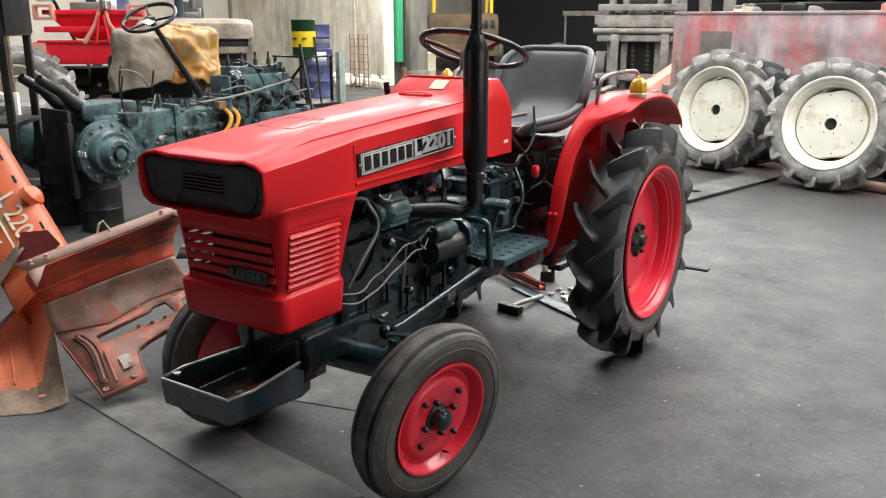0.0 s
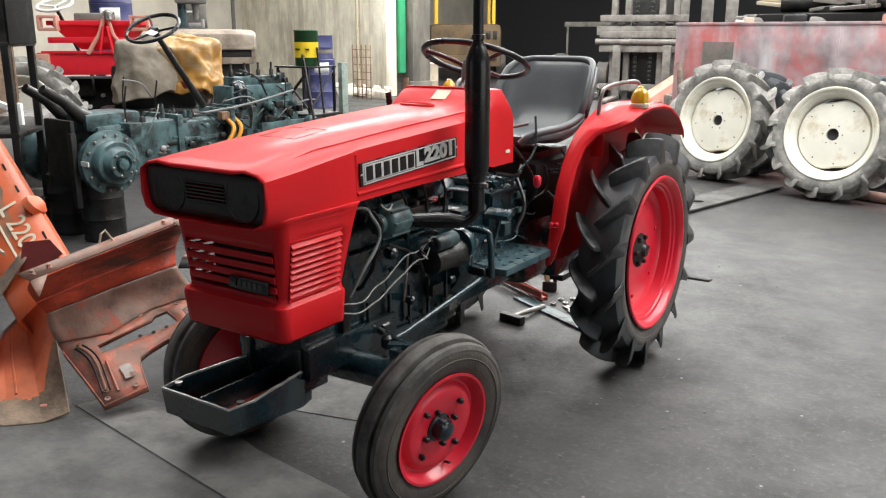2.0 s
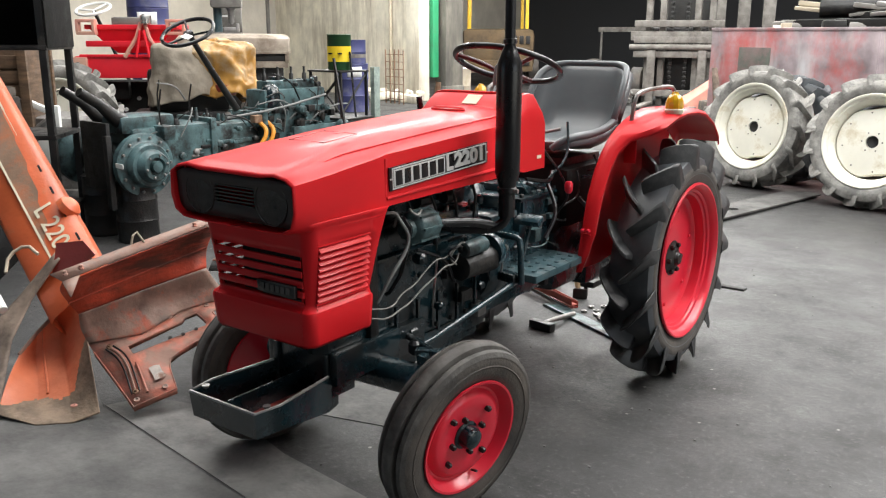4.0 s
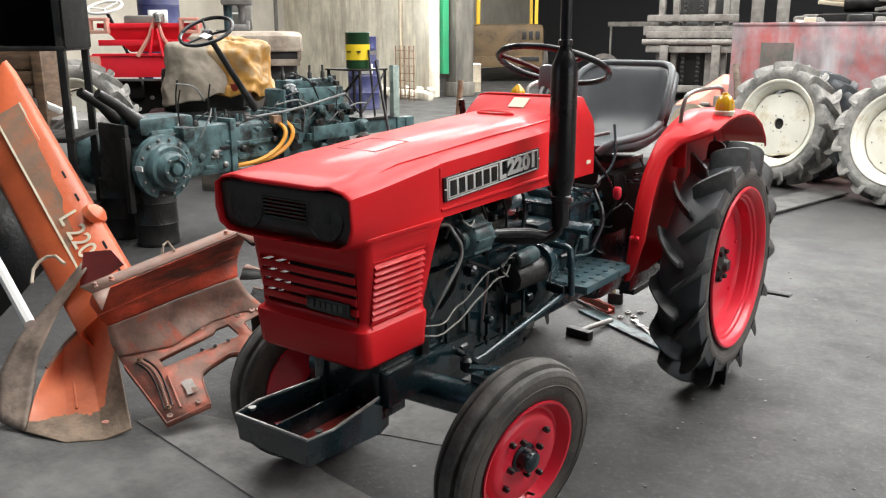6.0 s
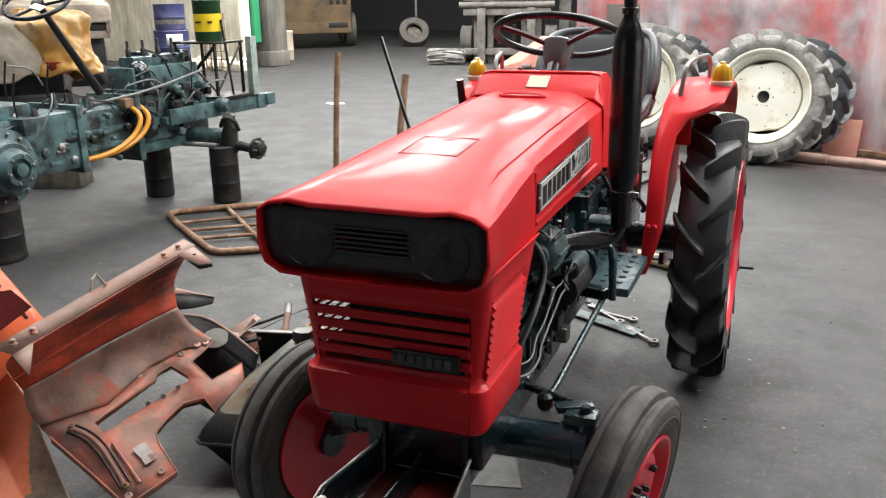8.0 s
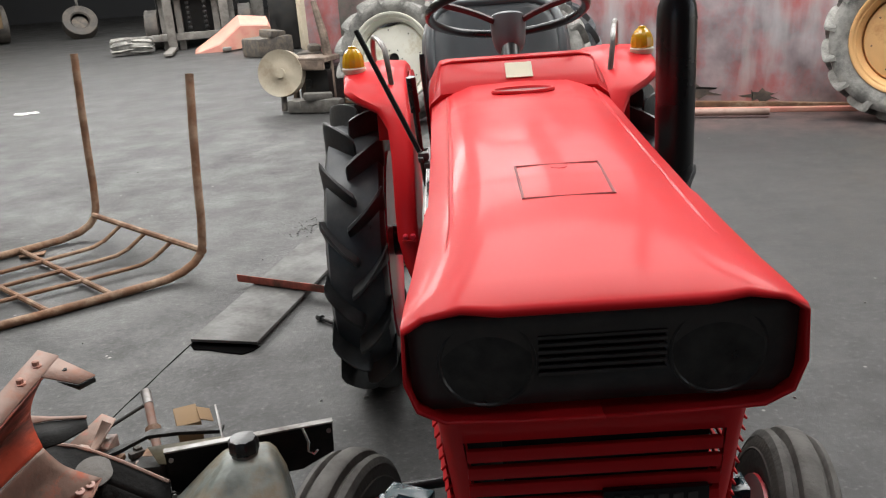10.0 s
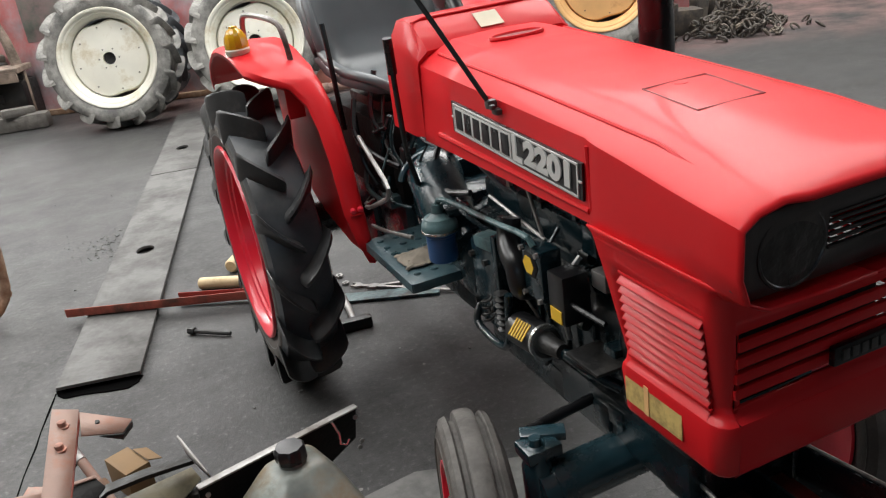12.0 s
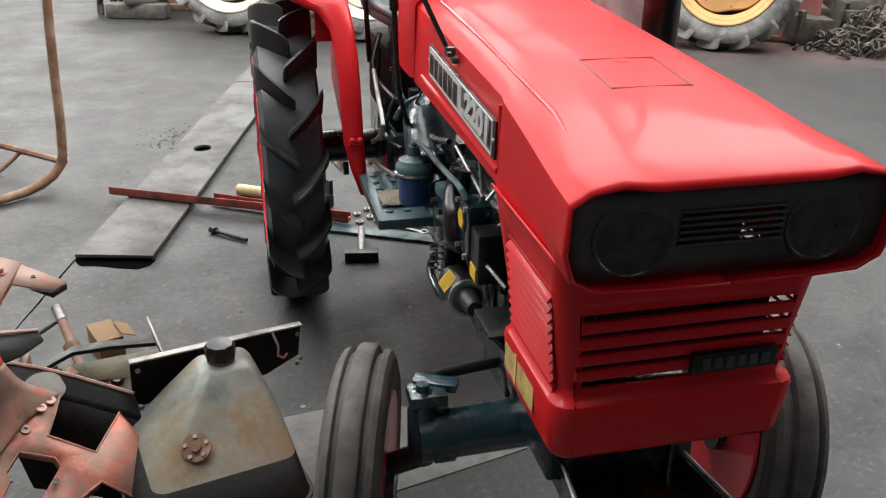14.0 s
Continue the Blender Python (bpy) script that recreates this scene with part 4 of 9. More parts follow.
for sx in (-1, 1):
    bm = bmesh.new()
    rings = []
    for y, z, a, b in FEND:
        n = Vector((0, y - 0.02, z - 0.55)).normalized()
        d = 0.012
        rings.append([(sx * (a - 0.002), y - n.y * 0.05, z - n.z * 0.05), (sx * a, y - n.y * 0.012, z - n.z * 0.012), (sx * (a + 0.01), y, z), (sx * (a * 0.6 + b * 0.4), y + n.y * (0.002 if z < 1.0 else 0.008), z + n.z * (0.002 if z < 1.0 else 0.008)), (sx * (b - 0.012), y, z),
                      (sx * b, y - n.y * d, z - n.z * d), (sx * (b - 0.002), y - n.y * 0.024, z - n.z * 0.024)])
    loft(bm, rings)
    fender = part("fender", bm, RED, tractor, "red rear mudguard with rolled edge", solid=0.003, sharp=45)
    # inner shield
    bm = slab([(-0.495, 0.53), (-0.30, 0.52), (0.0, 0.56), (0.30, 0.68), (0.36, 1.02), (0.22, 1.07), (0.0, 1.095), (-0.2, 1.055), (-0.36, 0.935), (-0.445, 0.80), (-0.478, 0.67)], 0.004, Matrix.Translation((sx * 0.284, 0, 0)) @ Matrix.Rotation(radians(90), 4, 'Z'))
    part("inner_shield", bm, RED, fender)
    part("seam_strip", tube(bmesh.new(), [(sx * 0.286, -0.490, 0.670), (sx * 0.325, -0.490, 0.672)], 0.004, 6), RED, fender)
    for bx in (0.293, 0.315):
        part("fender_bolt", lathe(bmesh.new(), [(0.008, -0.485), (0.008, -0.497), (0.005, -0.5)], 8, (sx * bx, 0, 0.685), 'Y'), RED_RIM, fender)
    part("stay", boxes(((sx * 0.36, -0.24, 0.98), (0.05, 0.006, 0.12), 0.002)), RED, fender)
    lx, ly, lz = sx * 0.460, -0.065, 1.119
    part("lamp_base", lathe(bmesh.new(), [(0.034, lz - 0.012), (0.0375, lz - 0.002), (0.038, lz + 0.004), (0.034, lz + 0.008)], 20, (lx, ly, 0), 'Z'), CREAM, fender)
    bm = bmesh.new()
    rings = []
    for r, h in ((0.034, 0.008), (0.0345, 0.022), (0.031, 0.042), (0.022, 0.058), (0.013, 0.066), (0.011, 0.072), (0.004, 0.074)):
        rings.append([(lx + r * (1 + 0.05 * (k % 2)) * math.cos(2 * math.pi * k / 24), ly + r * (1 + 0.05 * (k % 2)) * math.sin(2 * math.pi * k / 24), lz + h) for k in range(24)])
    loft(bm, rings, closed=True, cap=True)
    part("indicator_lens", bm, AMBER, fender, "amber ribbed indicator lens", sharp=20)
    rail = [(sx * 0.335, -0.19, 1.07), (sx * 0.343, -0.19, 1.15), (sx * 0.350, -0.17, 1.195), (sx * 0.392, 0.03, 1.208), (sx * 0.405, 0.075, 1.195), (sx * 0.405, 0.085, 1.10)]
    part("grab_rail", tube(bmesh.new(), rail, 0.0085, 8, 2), STEEL, fender, "bare steel grab rail")

# rear wheels
for sx in (-1, 1):
    bm = lathe(bmesh.new(), [(r, x * 0.82) for r, x in ((0.315, -0.11), (0.325, -0.115), (0.327, -0.105), (0.312, -0.098), (0.300, -0.08), (0.285, -0.06), (0.275, 0.0), (0.285, 0.06), (0.300, 0.08), (0.312, 0.098), (0.327, 0.105), (0.325, 0.115), (0.318, 0.116), (0.305, 0.103),
                              (0.299, 0.088), (0.296, 0.080), (0.286, 0.074), (0.283, 0.064), (0.274, 0.058), (0.268, 0.012), (0.255, 0.0), (0.235, -0.004), (0.17, 0.012), (0.10, 0.014), (0.055, 0.012), (0.05, 0.012))], 48)
    w = part("rear_wheel", bm, RED_RIM, tractor, "red steel rear wheel with deep-lug tyre", m=pose(0.459 if sx > 0 else -0.476, 0, 0.5, 0, 0, 0 if sx > 0 else 180))
    part("tyre", lug_casing(0.500, 0.190, 0.313, 0.064), RUBBER, w, "black rubber tractor tyre with angled lugs")
    add_lugs(w, LUGRUBBER, 0.500, 0.190, 15, 0.064, 0.27, flip=-1 if sx > 0 else 1, thick=0.78)
    part("sidewall_band", lathe(bmesh.new(), [(r, x * 0.82) for r, x in ((0.318, 0.092), (0.326, 0.0955), (0.350, 0.1065), (0.3715, 0.1147), (0.394, 0.1123), (0.404, 0.104))], 60, cap=False), SIDEWALL, w, "dusty brown sidewall")
    part("hub", lathe(bmesh.new(), [(0.075, -0.06), (0.075, 0.012), (0.05, 0.02), (0.042, 0.028), (0.03, 0.03), (0.022, 0.045), (0.001, 0.046)], 20), BLACK_DULL, w)
    wheel_nuts("wheel_nut", w, BLACK_DULL, 6, 0.06, 0.014, 0.0105, 0.014)
    wheel_nuts("rim_bolt", w, RED_RIM, 6, 0.2, 0.003, 0.008, 0.008, 0.3)
part("rear_axle", rod((-0.43, 0, 0.515), (0.43, 0, 0.515), 0.055, 18), TEAL, tractor)

# front wheels, steered
for sx in (-1, 1):
    prof = [(0.198, -0.052), (0.207, -0.056), (0.209, -0.05), (0.195, -0.042), (0.182, -0.02), (0.182, 0.02), (0.195, 0.042), (0.209, 0.05), (0.208, 0.056), (0.200, 0.055), (0.190, 0.045), (0.182, 0.032), (0.175, 0.023), (0.167, 0.021),
            (0.160, 0.026), (0.150, 0.037), (0.138, 0.041), (0.10, 0.035), (0.05, 0.031), (0.035, 0.031)]
    bm = lathe(bmesh.new(), [(a * 0.866, b) for a, b in prof], 44)
    m = Matrix.Translation((0.406, -1.483, 0.281) if sx > 0 else (-0.437, -1.449, 0.2755)) @ Matrix.Rotation(radians(-10.4 if sx > 0 else -16.0), 4, 'Z') @ Matrix.Rotation(radians(8.5 if sx > 0 else 1.3), 4, 'Y') @ Matrix.Rotation(radians(0 if sx > 0 else 180), 4, 'Z')
    w = part("front_wheel", bm, RED_RIM, tractor, "red steel front wheel with ribbed tyre", m=m)
    part("tyre", rib_tyre(0.279 if sx > 0 else 0.273, 0.116, 0.171), RUBBER_WORN, w, "worn dusty three-rib front tyre")
    part("tread", rib_tread(0.280 if sx > 0 else 0.274, 0.116), RUBBER_DUST, w, "dusty grey worn tread ribs")
    part("hub_cap", lathe(bmesh.new(), [(0.045, -0.07), (0.045, 0.034), (0.036, 0.038), (0.035, 0.055), (0.03, 0.068), (0.016, 0.076), (0.001, 0.078)], 20), TEAL, w, "dark teal grease cap")
    wheel_nuts("wheel_nut", w, BLACK_DULL, 4, 0.060, 0.033, 0.009, 0.014, 0.3)
    wheel_nuts("rim_bolt", w, BLACK_DULL, 4, 0.100, 0.036, 0.009, 0.014, 0.78)
    part("valve", rod((0.03, 0.05, -0.142), (0.058, 0.042, -0.128), 0.004, 6), BLACK, w)

# front axle, steering links and the tray under the nose
axle = part("front_axle", tube(bmesh.new(), [(-0.33, -1.495, 0.392), (0.33, -1.495, 0.408)], 0.050, 24), TEAL_MID, tractor, "dark teal front axle beam")
for sx in (-1, 1):
    bm = bmesh.new()
    lathe(bm, [(0.026, 0.33), (0.03, 0.37), (0.03, 0.45), (0.024, 0.46), (0.024, 0.49), (0.014, 0.495), (0.012, 0.51)], 14, (sx * 0.318, -1.485, 0), 'Z')
    box(bm, (sx * 0.308, -1.478, 0.478), (0.075, 0.06, 0.028), 0.006)
    part("king_pin", bm, TEAL_MID, axle)
    part("axle_collar", tube(bmesh.new(), [(sx * 0.262, -1.495, 0.40 + 0.008 * sx), (sx * 0.30, -1.495, 0.40 + 0.008 * sx)], 0.055, 20), TEAL_MID, axle)
    part("steering_arm", boxes(((sx * 0.285, -1.455, 0.488), (0.09, 0.035, 0.018), 0.004, rot(0, 0, sx * 25))), TEAL_MID, axle)
    part("stub_axle", rod((sx * 0.318, -1.488, 0.345), (0.395, -1.486, 0.285) if sx > 0 else (-0.428, -1.449, 0.285), 0.024, 12), TEAL, axle)
part("tie_rod", rod((-0.30, -1.43, 0.487), (0.12, -1.37, 0.487), 0.011, 10), BLACK, axle)
part("tie_rod", rod((0.12, -1.37, 0.487), (0.27, -1.44, 0.487), 0.011, 10), TEAL, axle)
part("drag_link", tube(bmesh.new(), [(0.205, -1.43, 0.475), (0.212, -1.35, 0.482), (0.232, -0.88, 0.562)], [0.008, 0.009, 0.009], 12), TEAL_MID, tractor, "dark teal drag link rod")
part("ball_joint", lathe(bmesh.new(), [(0.012, 0.455), (0.02, 0.465), (0.02, 0.49), (0.01, 0.5)], 12, (0.205, -1.43, 0), 'Z'), BLACK, tractor)
part("pitman_arm", boxes(((0.20, -0.875, 0.575), (0.09, 0.04, 0.035), 0.008, rot(0, 0, -15))), TEAL, tractor)

bm = bmesh.new()
outer = [(-0.095, -1.66), (-0.112, -1.70), (-0.14, -1.93), (-0.125, -2.02), (0.14, -2.02), (0.15, -1.94), (0.118, -1.72), (0.10, -1.66)]
low = [(x * 0.98, y + (0.006 if y < -1.9 else 0.0)) for x, y in outer]
loft(bm, [[(x * 0.98, y, 0.345 if y > -1.9 else 0.383) for x, y in low], [(x, y, 0.455) for x, y in outer], [(x * 0.93, -1.85 + (y + 1.85) * 0.94, 0.455) for x, y in outer],
          [(x * 0.88, -1.85 + (y + 1.85) * 0.90, 0.372 if y > -1.9 else 0.392) for x, y in outer]], closed=True)
tray = part("front_tray", bm, TEAL, tractor, "dark teal weight tray with worn bright rim")
part("tray_rim", tube(bmesh.new(), [(x * 0.985, -1.85 + (y + 1.85) * 0.985, 0.457) for x, y in outer[1:7]], 0.0045, 6), STEEL, tray, "bare metal rim")
part("tray_divider", boxes(((0.0, -1.84, 0.405), (0.008, 0.30, 0.09), 0.002)), TEAL, tray)
part("tray_floor", boxes(((0.0, -1.80, 0.384), (0.19, 0.22, 0.006), 0.002)), DARKRED, tray, "dark red tray floor")
for p in ((-0.115, -1.97), (0.125, -1.965)):
    part("eyelet", lathe(bmesh.new(), [(0.008, 0.452), (0.011, 0.46), (0.006, 0.461)], 12, (*p, 0), 'Z'), STEEL, tray)
part("chassis_bracket", boxes(((0, -1.6, 0.50), (0.22, 0.22, 0.20), 0.01)), TEAL, tractor)
for sx in (-1, 1):
    part("bracket_plate", boxes(((sx * 0.1, -1.66, 0.45), (0.02, 0.12, 0.14), 0.004)), TEAL, tractor)
for sx in (-1, 1):
    part("nose_bolt", lathe(bmesh.new(), [(0.012, -0.01), (0.012, 0.012), (0.008, 0.016)], 8, (sx * 0.15, -1.83, 0.60), 'Z'), DARKRED, tractor)

# engine and gearbox
engine = part("engine_block", boxes(((0, -1.20, 0.60), (0.22, 0.62, 0.30), 0.012)), TEAL, tractor, "dark teal diesel engine block")
part("cylinder_head", boxes(((0, -1.20, 0.795), (0.19, 0.58, 0.085), 0.012)), TEAL, engine)
part("block_skirt", boxes(((0, -1.2, 0.42), (0.22, 0.62, 0.06), 0.01)), TEAL, engine)
part("rocker_cover", boxes(((0, -1.2, 0.88), (0.13, 0.5, 0.08), 0.02)), TEAL, engine)
for k in range(8):
    part("head_bolt", lathe(bmesh.new(), [(0.008, 0.836), (0.008, 0.85), (0.005, 0.853)], 6, (0.082 * (1 if k % 2 else -1), -1.44 + 0.07 * k, 0), 'Z'), STEEL, engine)
part("oil_sump", boxes(((0, -1.16, 0.375), (0.18, 0.5, 0.05), 0.012)), TEAL, engine)
part("fan_shroud", lathe(bmesh.new(), [(0.165, -1.60), (0.17, -1.57), (0.16, -1.55), (0.155, -1.59)], 28, (0, 0, 0.78), 'Y', cap=False), BLACK_DULL, tractor)
for k in range(5):
    a = 2 * math.pi * k / 5 + 0.3
    part("fan_blade", box(bmesh.new(), (0.08 * math.cos(a), -1.565, 0.78 + 0.08 * math.sin(a)), (0.13, 0.006, 0.05), 0.002, rot(0, -math.degrees(a), 0) @ rot(25)), BLACK_DULL, tractor)
part("timing_cover", boxes(((0, -1.525, 0.66), (0.26, 0.04, 0.36), 0.012)), BLACK_DULL, engine)
part("radiator_hose", tube(bmesh.new(), [(0.05, -1.62, 0.93), (0.06, -1.54, 0.93), (0.07, -1.52, 0.85), (0.06, -1.54, 0.72), (0.05, -1.60, 0.68)], 0.02, 12, 2), BLACK, tractor)
part("gearbox", boxes(((0, -0.62, 0.56), (0.24, 0.56, 0.26), 0.02), ((0, -0.30, 0.56), (0.30, 0.3, 0.32), 0.03), ((0, -0.02, 0.55), (0.34, 0.34, 0.36), 0.03), ((0, -0.62, 0.72), (0.18, 0.4, 0.1), 0.02)), TEAL_MID, tractor, "dark teal gearbox casing")
gcover = part("gearbox_cover", boxes(((0.01, -0.49, 0.745), (0.22, 0.36, 0.15), 0.012), ((0.01, -0.49, 0.812), (0.25, 0.40, 0.014), 0.004), ((0.01, -0.47, 0.834), (0.19, 0.28, 0.03), 0.006), ((0.115, -0.63, 0.775), (0.03, 0.07, 0.09), 0.006)), TEAL_MID, tractor, "dark teal gearbox top cover")
for k in range(10):
    part("cover_bolt", lathe(bmesh.new(), [(0.009, 0.819), (0.009, 0.83), (0.006, 0.833)], 6, ((0.122 if k % 2 else -0.102), -0.665 + 0.0875 * (k // 2), 0), 'Z'), TEAL_GREY, gcover)
part("clutch_housing", lathe(bmesh.new(), [(0.15, -0.92), (0.165, -0.90), (0.165, -0.80), (0.14, -0.76)], 26, (0, 0, 0.60), 'Y'), TEAL_MID, tractor)
for k in range(7):
    for sx in (-1, 1):
        part("block_bolt", lathe(bmesh.new(), [(0.009, 0.118), (0.009, 0.13)], 6, (0, 0, 0), 'X') if sx > 0 else lathe(bmesh.new(), [(0.009, -0.118), (0.009, -0.13)], 6, (0, 0, 0), 'X'), BLACK_DULL, engine, "", Matrix.Translation((0, -1.46 + k * 0.085, 0.475)))
alt = part("alternator", lathe(bmesh.new(), [(0.02, -1.44), (0.03, -1.435), (0.03, -1.415), (0.047, -1.405), (0.051, -1.395), (0.051, -1.32), (0.046, -1.31), (0.02, -1.305)], 22, (0.175, 0, 0.845), 'Y'), TEAL_GREY, tractor, "grey-green alternator")
for k in range(8):
    a = 2 * math.pi * k / 8
    part("alternator_rib", box(bmesh.new(), (0.175 + 0.051 * math.cos(a), -1.36, 0.845 + 0.051 * math.sin(a)), (0.008, 0.09, 0.008), 0.002), TEAL_GREY, alt)
part("fan_belt", tube(bmesh.new(), [(0.175, -1.445, 0.885), (0.21, -1.445, 0.845), (0.15, -1.447, 0.66), (0.05, -1.45, 0.60), (-0.04, -1.45, 0.66), (0.02, -1.45, 0.80), (0.175, -1.445, 0.885)], 0.007, 6, 1), BLACK, tractor)
st = part("starter_motor", lathe(bmesh.new(), [(0.03, -1.14), (0.045, -1.135), (0.047, -1.02), (0.05, -1.01), (0.05, -0.95), (0.03, -0.94)], 20, (0.165, 0, 0.66), 'Y'), BLACK_DULL, tractor, "greasy black starter motor")
part("solenoid", lathe(bmesh.new(), [(0.02, -1.15), (0.026, -1.145), (0.027, -1.03), (0.02, -1.02)], 16, (0.19, 0, 0.725), 'Y'), TEAL_GREY, st)
part("starter_flange", lathe(bmesh.new(), [(0.06, -0.965), (0.062, -0.95), (0.06, -0.935)], 18, (0.165, 0, 0.68), 'Y'), TEAL_MID, st)
for pts, r, mat in (([(0.188, -1.17, 0.742), (0.194, -1.205, 0.745), (0.196, -1.25, 0.722), (0.192, -1.30, 0.728), (0.195, -1.36, 0.705), (0.192, -1.415, 0.668), (0.190, -1.47, 0.66), (0.20, -1.53, 0.628), (0.18, -1.60, 0.64)], 0.0023, GREYCABLE),
                    ([(0.188, -1.17, 0.72), (0.194, -1.20, 0.69), (0.197, -1.26, 0.70), (0.194, -1.32, 0.668), (0.196, -1.375, 0.655), (0.192, -1.44, 0.617), (0.21, -1.50, 0.622), (0.20, -1.55, 0.60), (0.18, -1.60, 0.612)], 0.0027, GREYCABLE),
                    ([(0.17, -1.47, 0.90), (0.20, -1.49, 0.887), (0.205, -1.45, 0.836), (0.205, -1.467, 0.789), (0.20, -1.533, 0.729), (0.17, -1.56, 0.65)], 0.0055, GREYHOSE),
                    ([(0.17, -1.40, 0.90), (0.195, -1.44, 0.91), (0.205, -1.41, 0.885), (0.195, -1.38, 0.90)], 0.0035, GREYCABLE),
                    ([(0.20, -1.17, 0.73), (0.222, -1.20, 0.76), (0.193, -1.25, 0.74), (0.205, -1.22, 0.71)], 0.0035, BLACK), ([(0.19, -1.14, 0.75), (0.21, -1.19, 0.765), (0.193, -1.235, 0.72), (0.2, -1.20, 0.69)], 0.003, GREYCABLE)):
    part("cable", tube(bmesh.new(), pts, r, 8, 2), mat, tractor, "thin grey braided battery cable" if mat is GREYCABLE else "black loom cable")
part("dipstick", tube(bmesh.new(), [(0.14, -1.25, 0.55), (0.18, -1.28, 0.72)], 0.004, 6), CHROME, tractor)
part("injector_rail", tube(bmesh.new(), [(0.13, -1.42, 0.93), (0.14, -1.2, 0.935), (0.13, -1.0, 0.93)], 0.006, 6), STEEL, tractor)
for k in range(4):
    part("injector_pipe", tube(bmesh.new(), [(0.05, -1.4 + k * 0.12, 0.94), (0.1, -1.38 + k * 0.12, 0.96), (0.14, -1.36 + k * 0.12, 0.9), (0.13, -1.3 + k * 0.1, 0.8)], 0.005, 6, 1), BLACK_DULL, tractor)
for sx in (-1, 1):
    part("frame_rail", boxes(((sx * 0.125, -1.50, 0.475), (0.03, 0.42, 0.10), 0.006)), TEAL, tractor)

# right side of the engine: pump, filters and pipes
pump = part("injection_pump", boxes(((-0.155, -1.05, 0.625), (0.06, 0.13, 0.21), 0.012)), TEAL, tractor, "dark teal injection pump")
part("pump_top", box(bmesh.new(), (-0.165, -1.065, 0.735), (0.05, 0.08, 0.03), 0.008, rot(0, 0, 8)), TEAL_GREY, pump)
part("pump_flange", boxes(((-0.175, -1.12, 0.66), (0.03, 0.022, 0.22), 0.005)), TEAL, pump)
for k in range(4):
    part("pump_bolt", lathe(bmesh.new(), [(0.008, -0.185), (0.008, -0.195)], 6, (0, -1.0 - 0.035 * (k % 2) * 2, 0.57 + 0.12 * (k // 2)), 'X'), BLACK_DULL, pump)
part("intake_elbow", tube(bmesh.new(), [(-0.17, -1.18, 0.83), (-0.18, -1.185, 0.79), (-0.195, -1.215, 0.768), (-0.20, -1.25, 0.755), (-0.20, -1.256, 0.72), (-0.185, -1.235, 0.685), (-0.15, -1.21, 0.67)], 0.026, 16, 2), BLACK, tractor, "thick black rubber elbow hose")
part("bellows", lathe(bmesh.new(), [(0.010 + 0.007 * (k % 2), 0.548 + 0.0075 * k) for k in range(14)], 14, (-0.195, -1.148, 0), 'Z'), BLACK_DULL, tractor)
part("drain_pipe", tube(bmesh.new(), [(-0.17, -0.99, 0.56), (-0.195, -0.997, 0.53), (-0.20, -1.01, 0.508), (-0.20, -1.11, 0.500), (-0.20, -1.165, 0.515), (-0.20, -1.18, 0.56), (-0.20, -1.194, 0.66)], 0.0095, 10, 1), TEAL, tractor, "dark teal bent drain pipe")
gov = part("governor_plate", boxes(((-0.175, -1.315, 0.755), (0.05, 0.075, 0.115), 0.008)), TEAL, tractor)
part("governor_cap", lathe(bmesh.new(), [(0.030, -0.195), (0.030, -0.202), (0.026, -0.204), (0.001, -0.204)], 6, (0, -1.312, 0.775), 'X'), BLACK, gov)
part("sticker", lathe(bmesh.new(), [(0.021, -0.2042), (0.021, -0.2055), (0.001, -0.2055)], 6, (0, -1.312, 0.775), 'X'), YELLOW, gov, "yellow six-sided warning sticker")
for dy, dz in ((-0.03, 0.05), (0.03, 0.05), (0.03, -0.05), (-0.03, -0.05)):
    part("governor_bolt", lathe(bmesh.new(), [(0.006, -0.20), (0.006, -0.208)], 6, (0, -1.315 + dy, 0.755 + dz), 'X'), STEEL, gov)
ctl = part("control_box", boxes(((-0.169, -1.402, 0.733), (0.062, 0.058, 0.105), 0.006)), BLACK, tractor, "black control box with yellow sticker")
part("sticker", boxes(((-0.2012, -1.402, 0.698), (0.002, 0.040, 0.028))), YELLOW, ctl, "yellow instruction sticker")
part("coil_spring", tube(bmesh.new(), [(-0.205 + 0.011 * math.cos(a), -1.09 + 0.011 * math.sin(a), 0.55 + a * 0.0026) for a in [k * 0.6 for k in range(44)]], 0.003, 6), BLACK_DULL, pump)
part("throttle_rod", tube(bmesh.new(), [(-0.15, -1.05, 0.838), (-0.155, -1.30, 0.811)], 0.0045, 6), STEEL, tractor)
part("stop_rod", tube(bmesh.new(), [(-0.15, -1.235, 0.90), (-0.155, -1.29, 0.815)], 0.004, 6), STEEL, tractor)
ff = part("fuel_filter", lathe(bmesh.new(), [(0.02, 0.640), (0.034, 0.644), (0.037, 0.652), (0.037, 0.71), (0.041, 0.714), (0.041, 0.719)], 24, (-0.215, -0.885, 0), 'Z'), BLUE, tractor, "blue spin-on fuel filter")
part("filter_head", lathe(bmesh.new(), [(0.044, 0.725), (0.046, 0.73), (0.045, 0.742), (0.041, 0.747), (0.036, 0.757), (0.022, 0.762), (0.016, 0.768), (0.014, 0.79)], 24, (-0.215, -0.885, 0), 'Z'), TEAL_GREY, ff)
part("filter_ring", lathe(bmesh.new(), [(0.043, 0.7195), (0.0465, 0.7215), (0.0465, 0.727), (0.043, 0.729)], 24, (-0.215, -0.885, 0), 'Z', cap=False), CHROME, ff, "bright clamp ring")
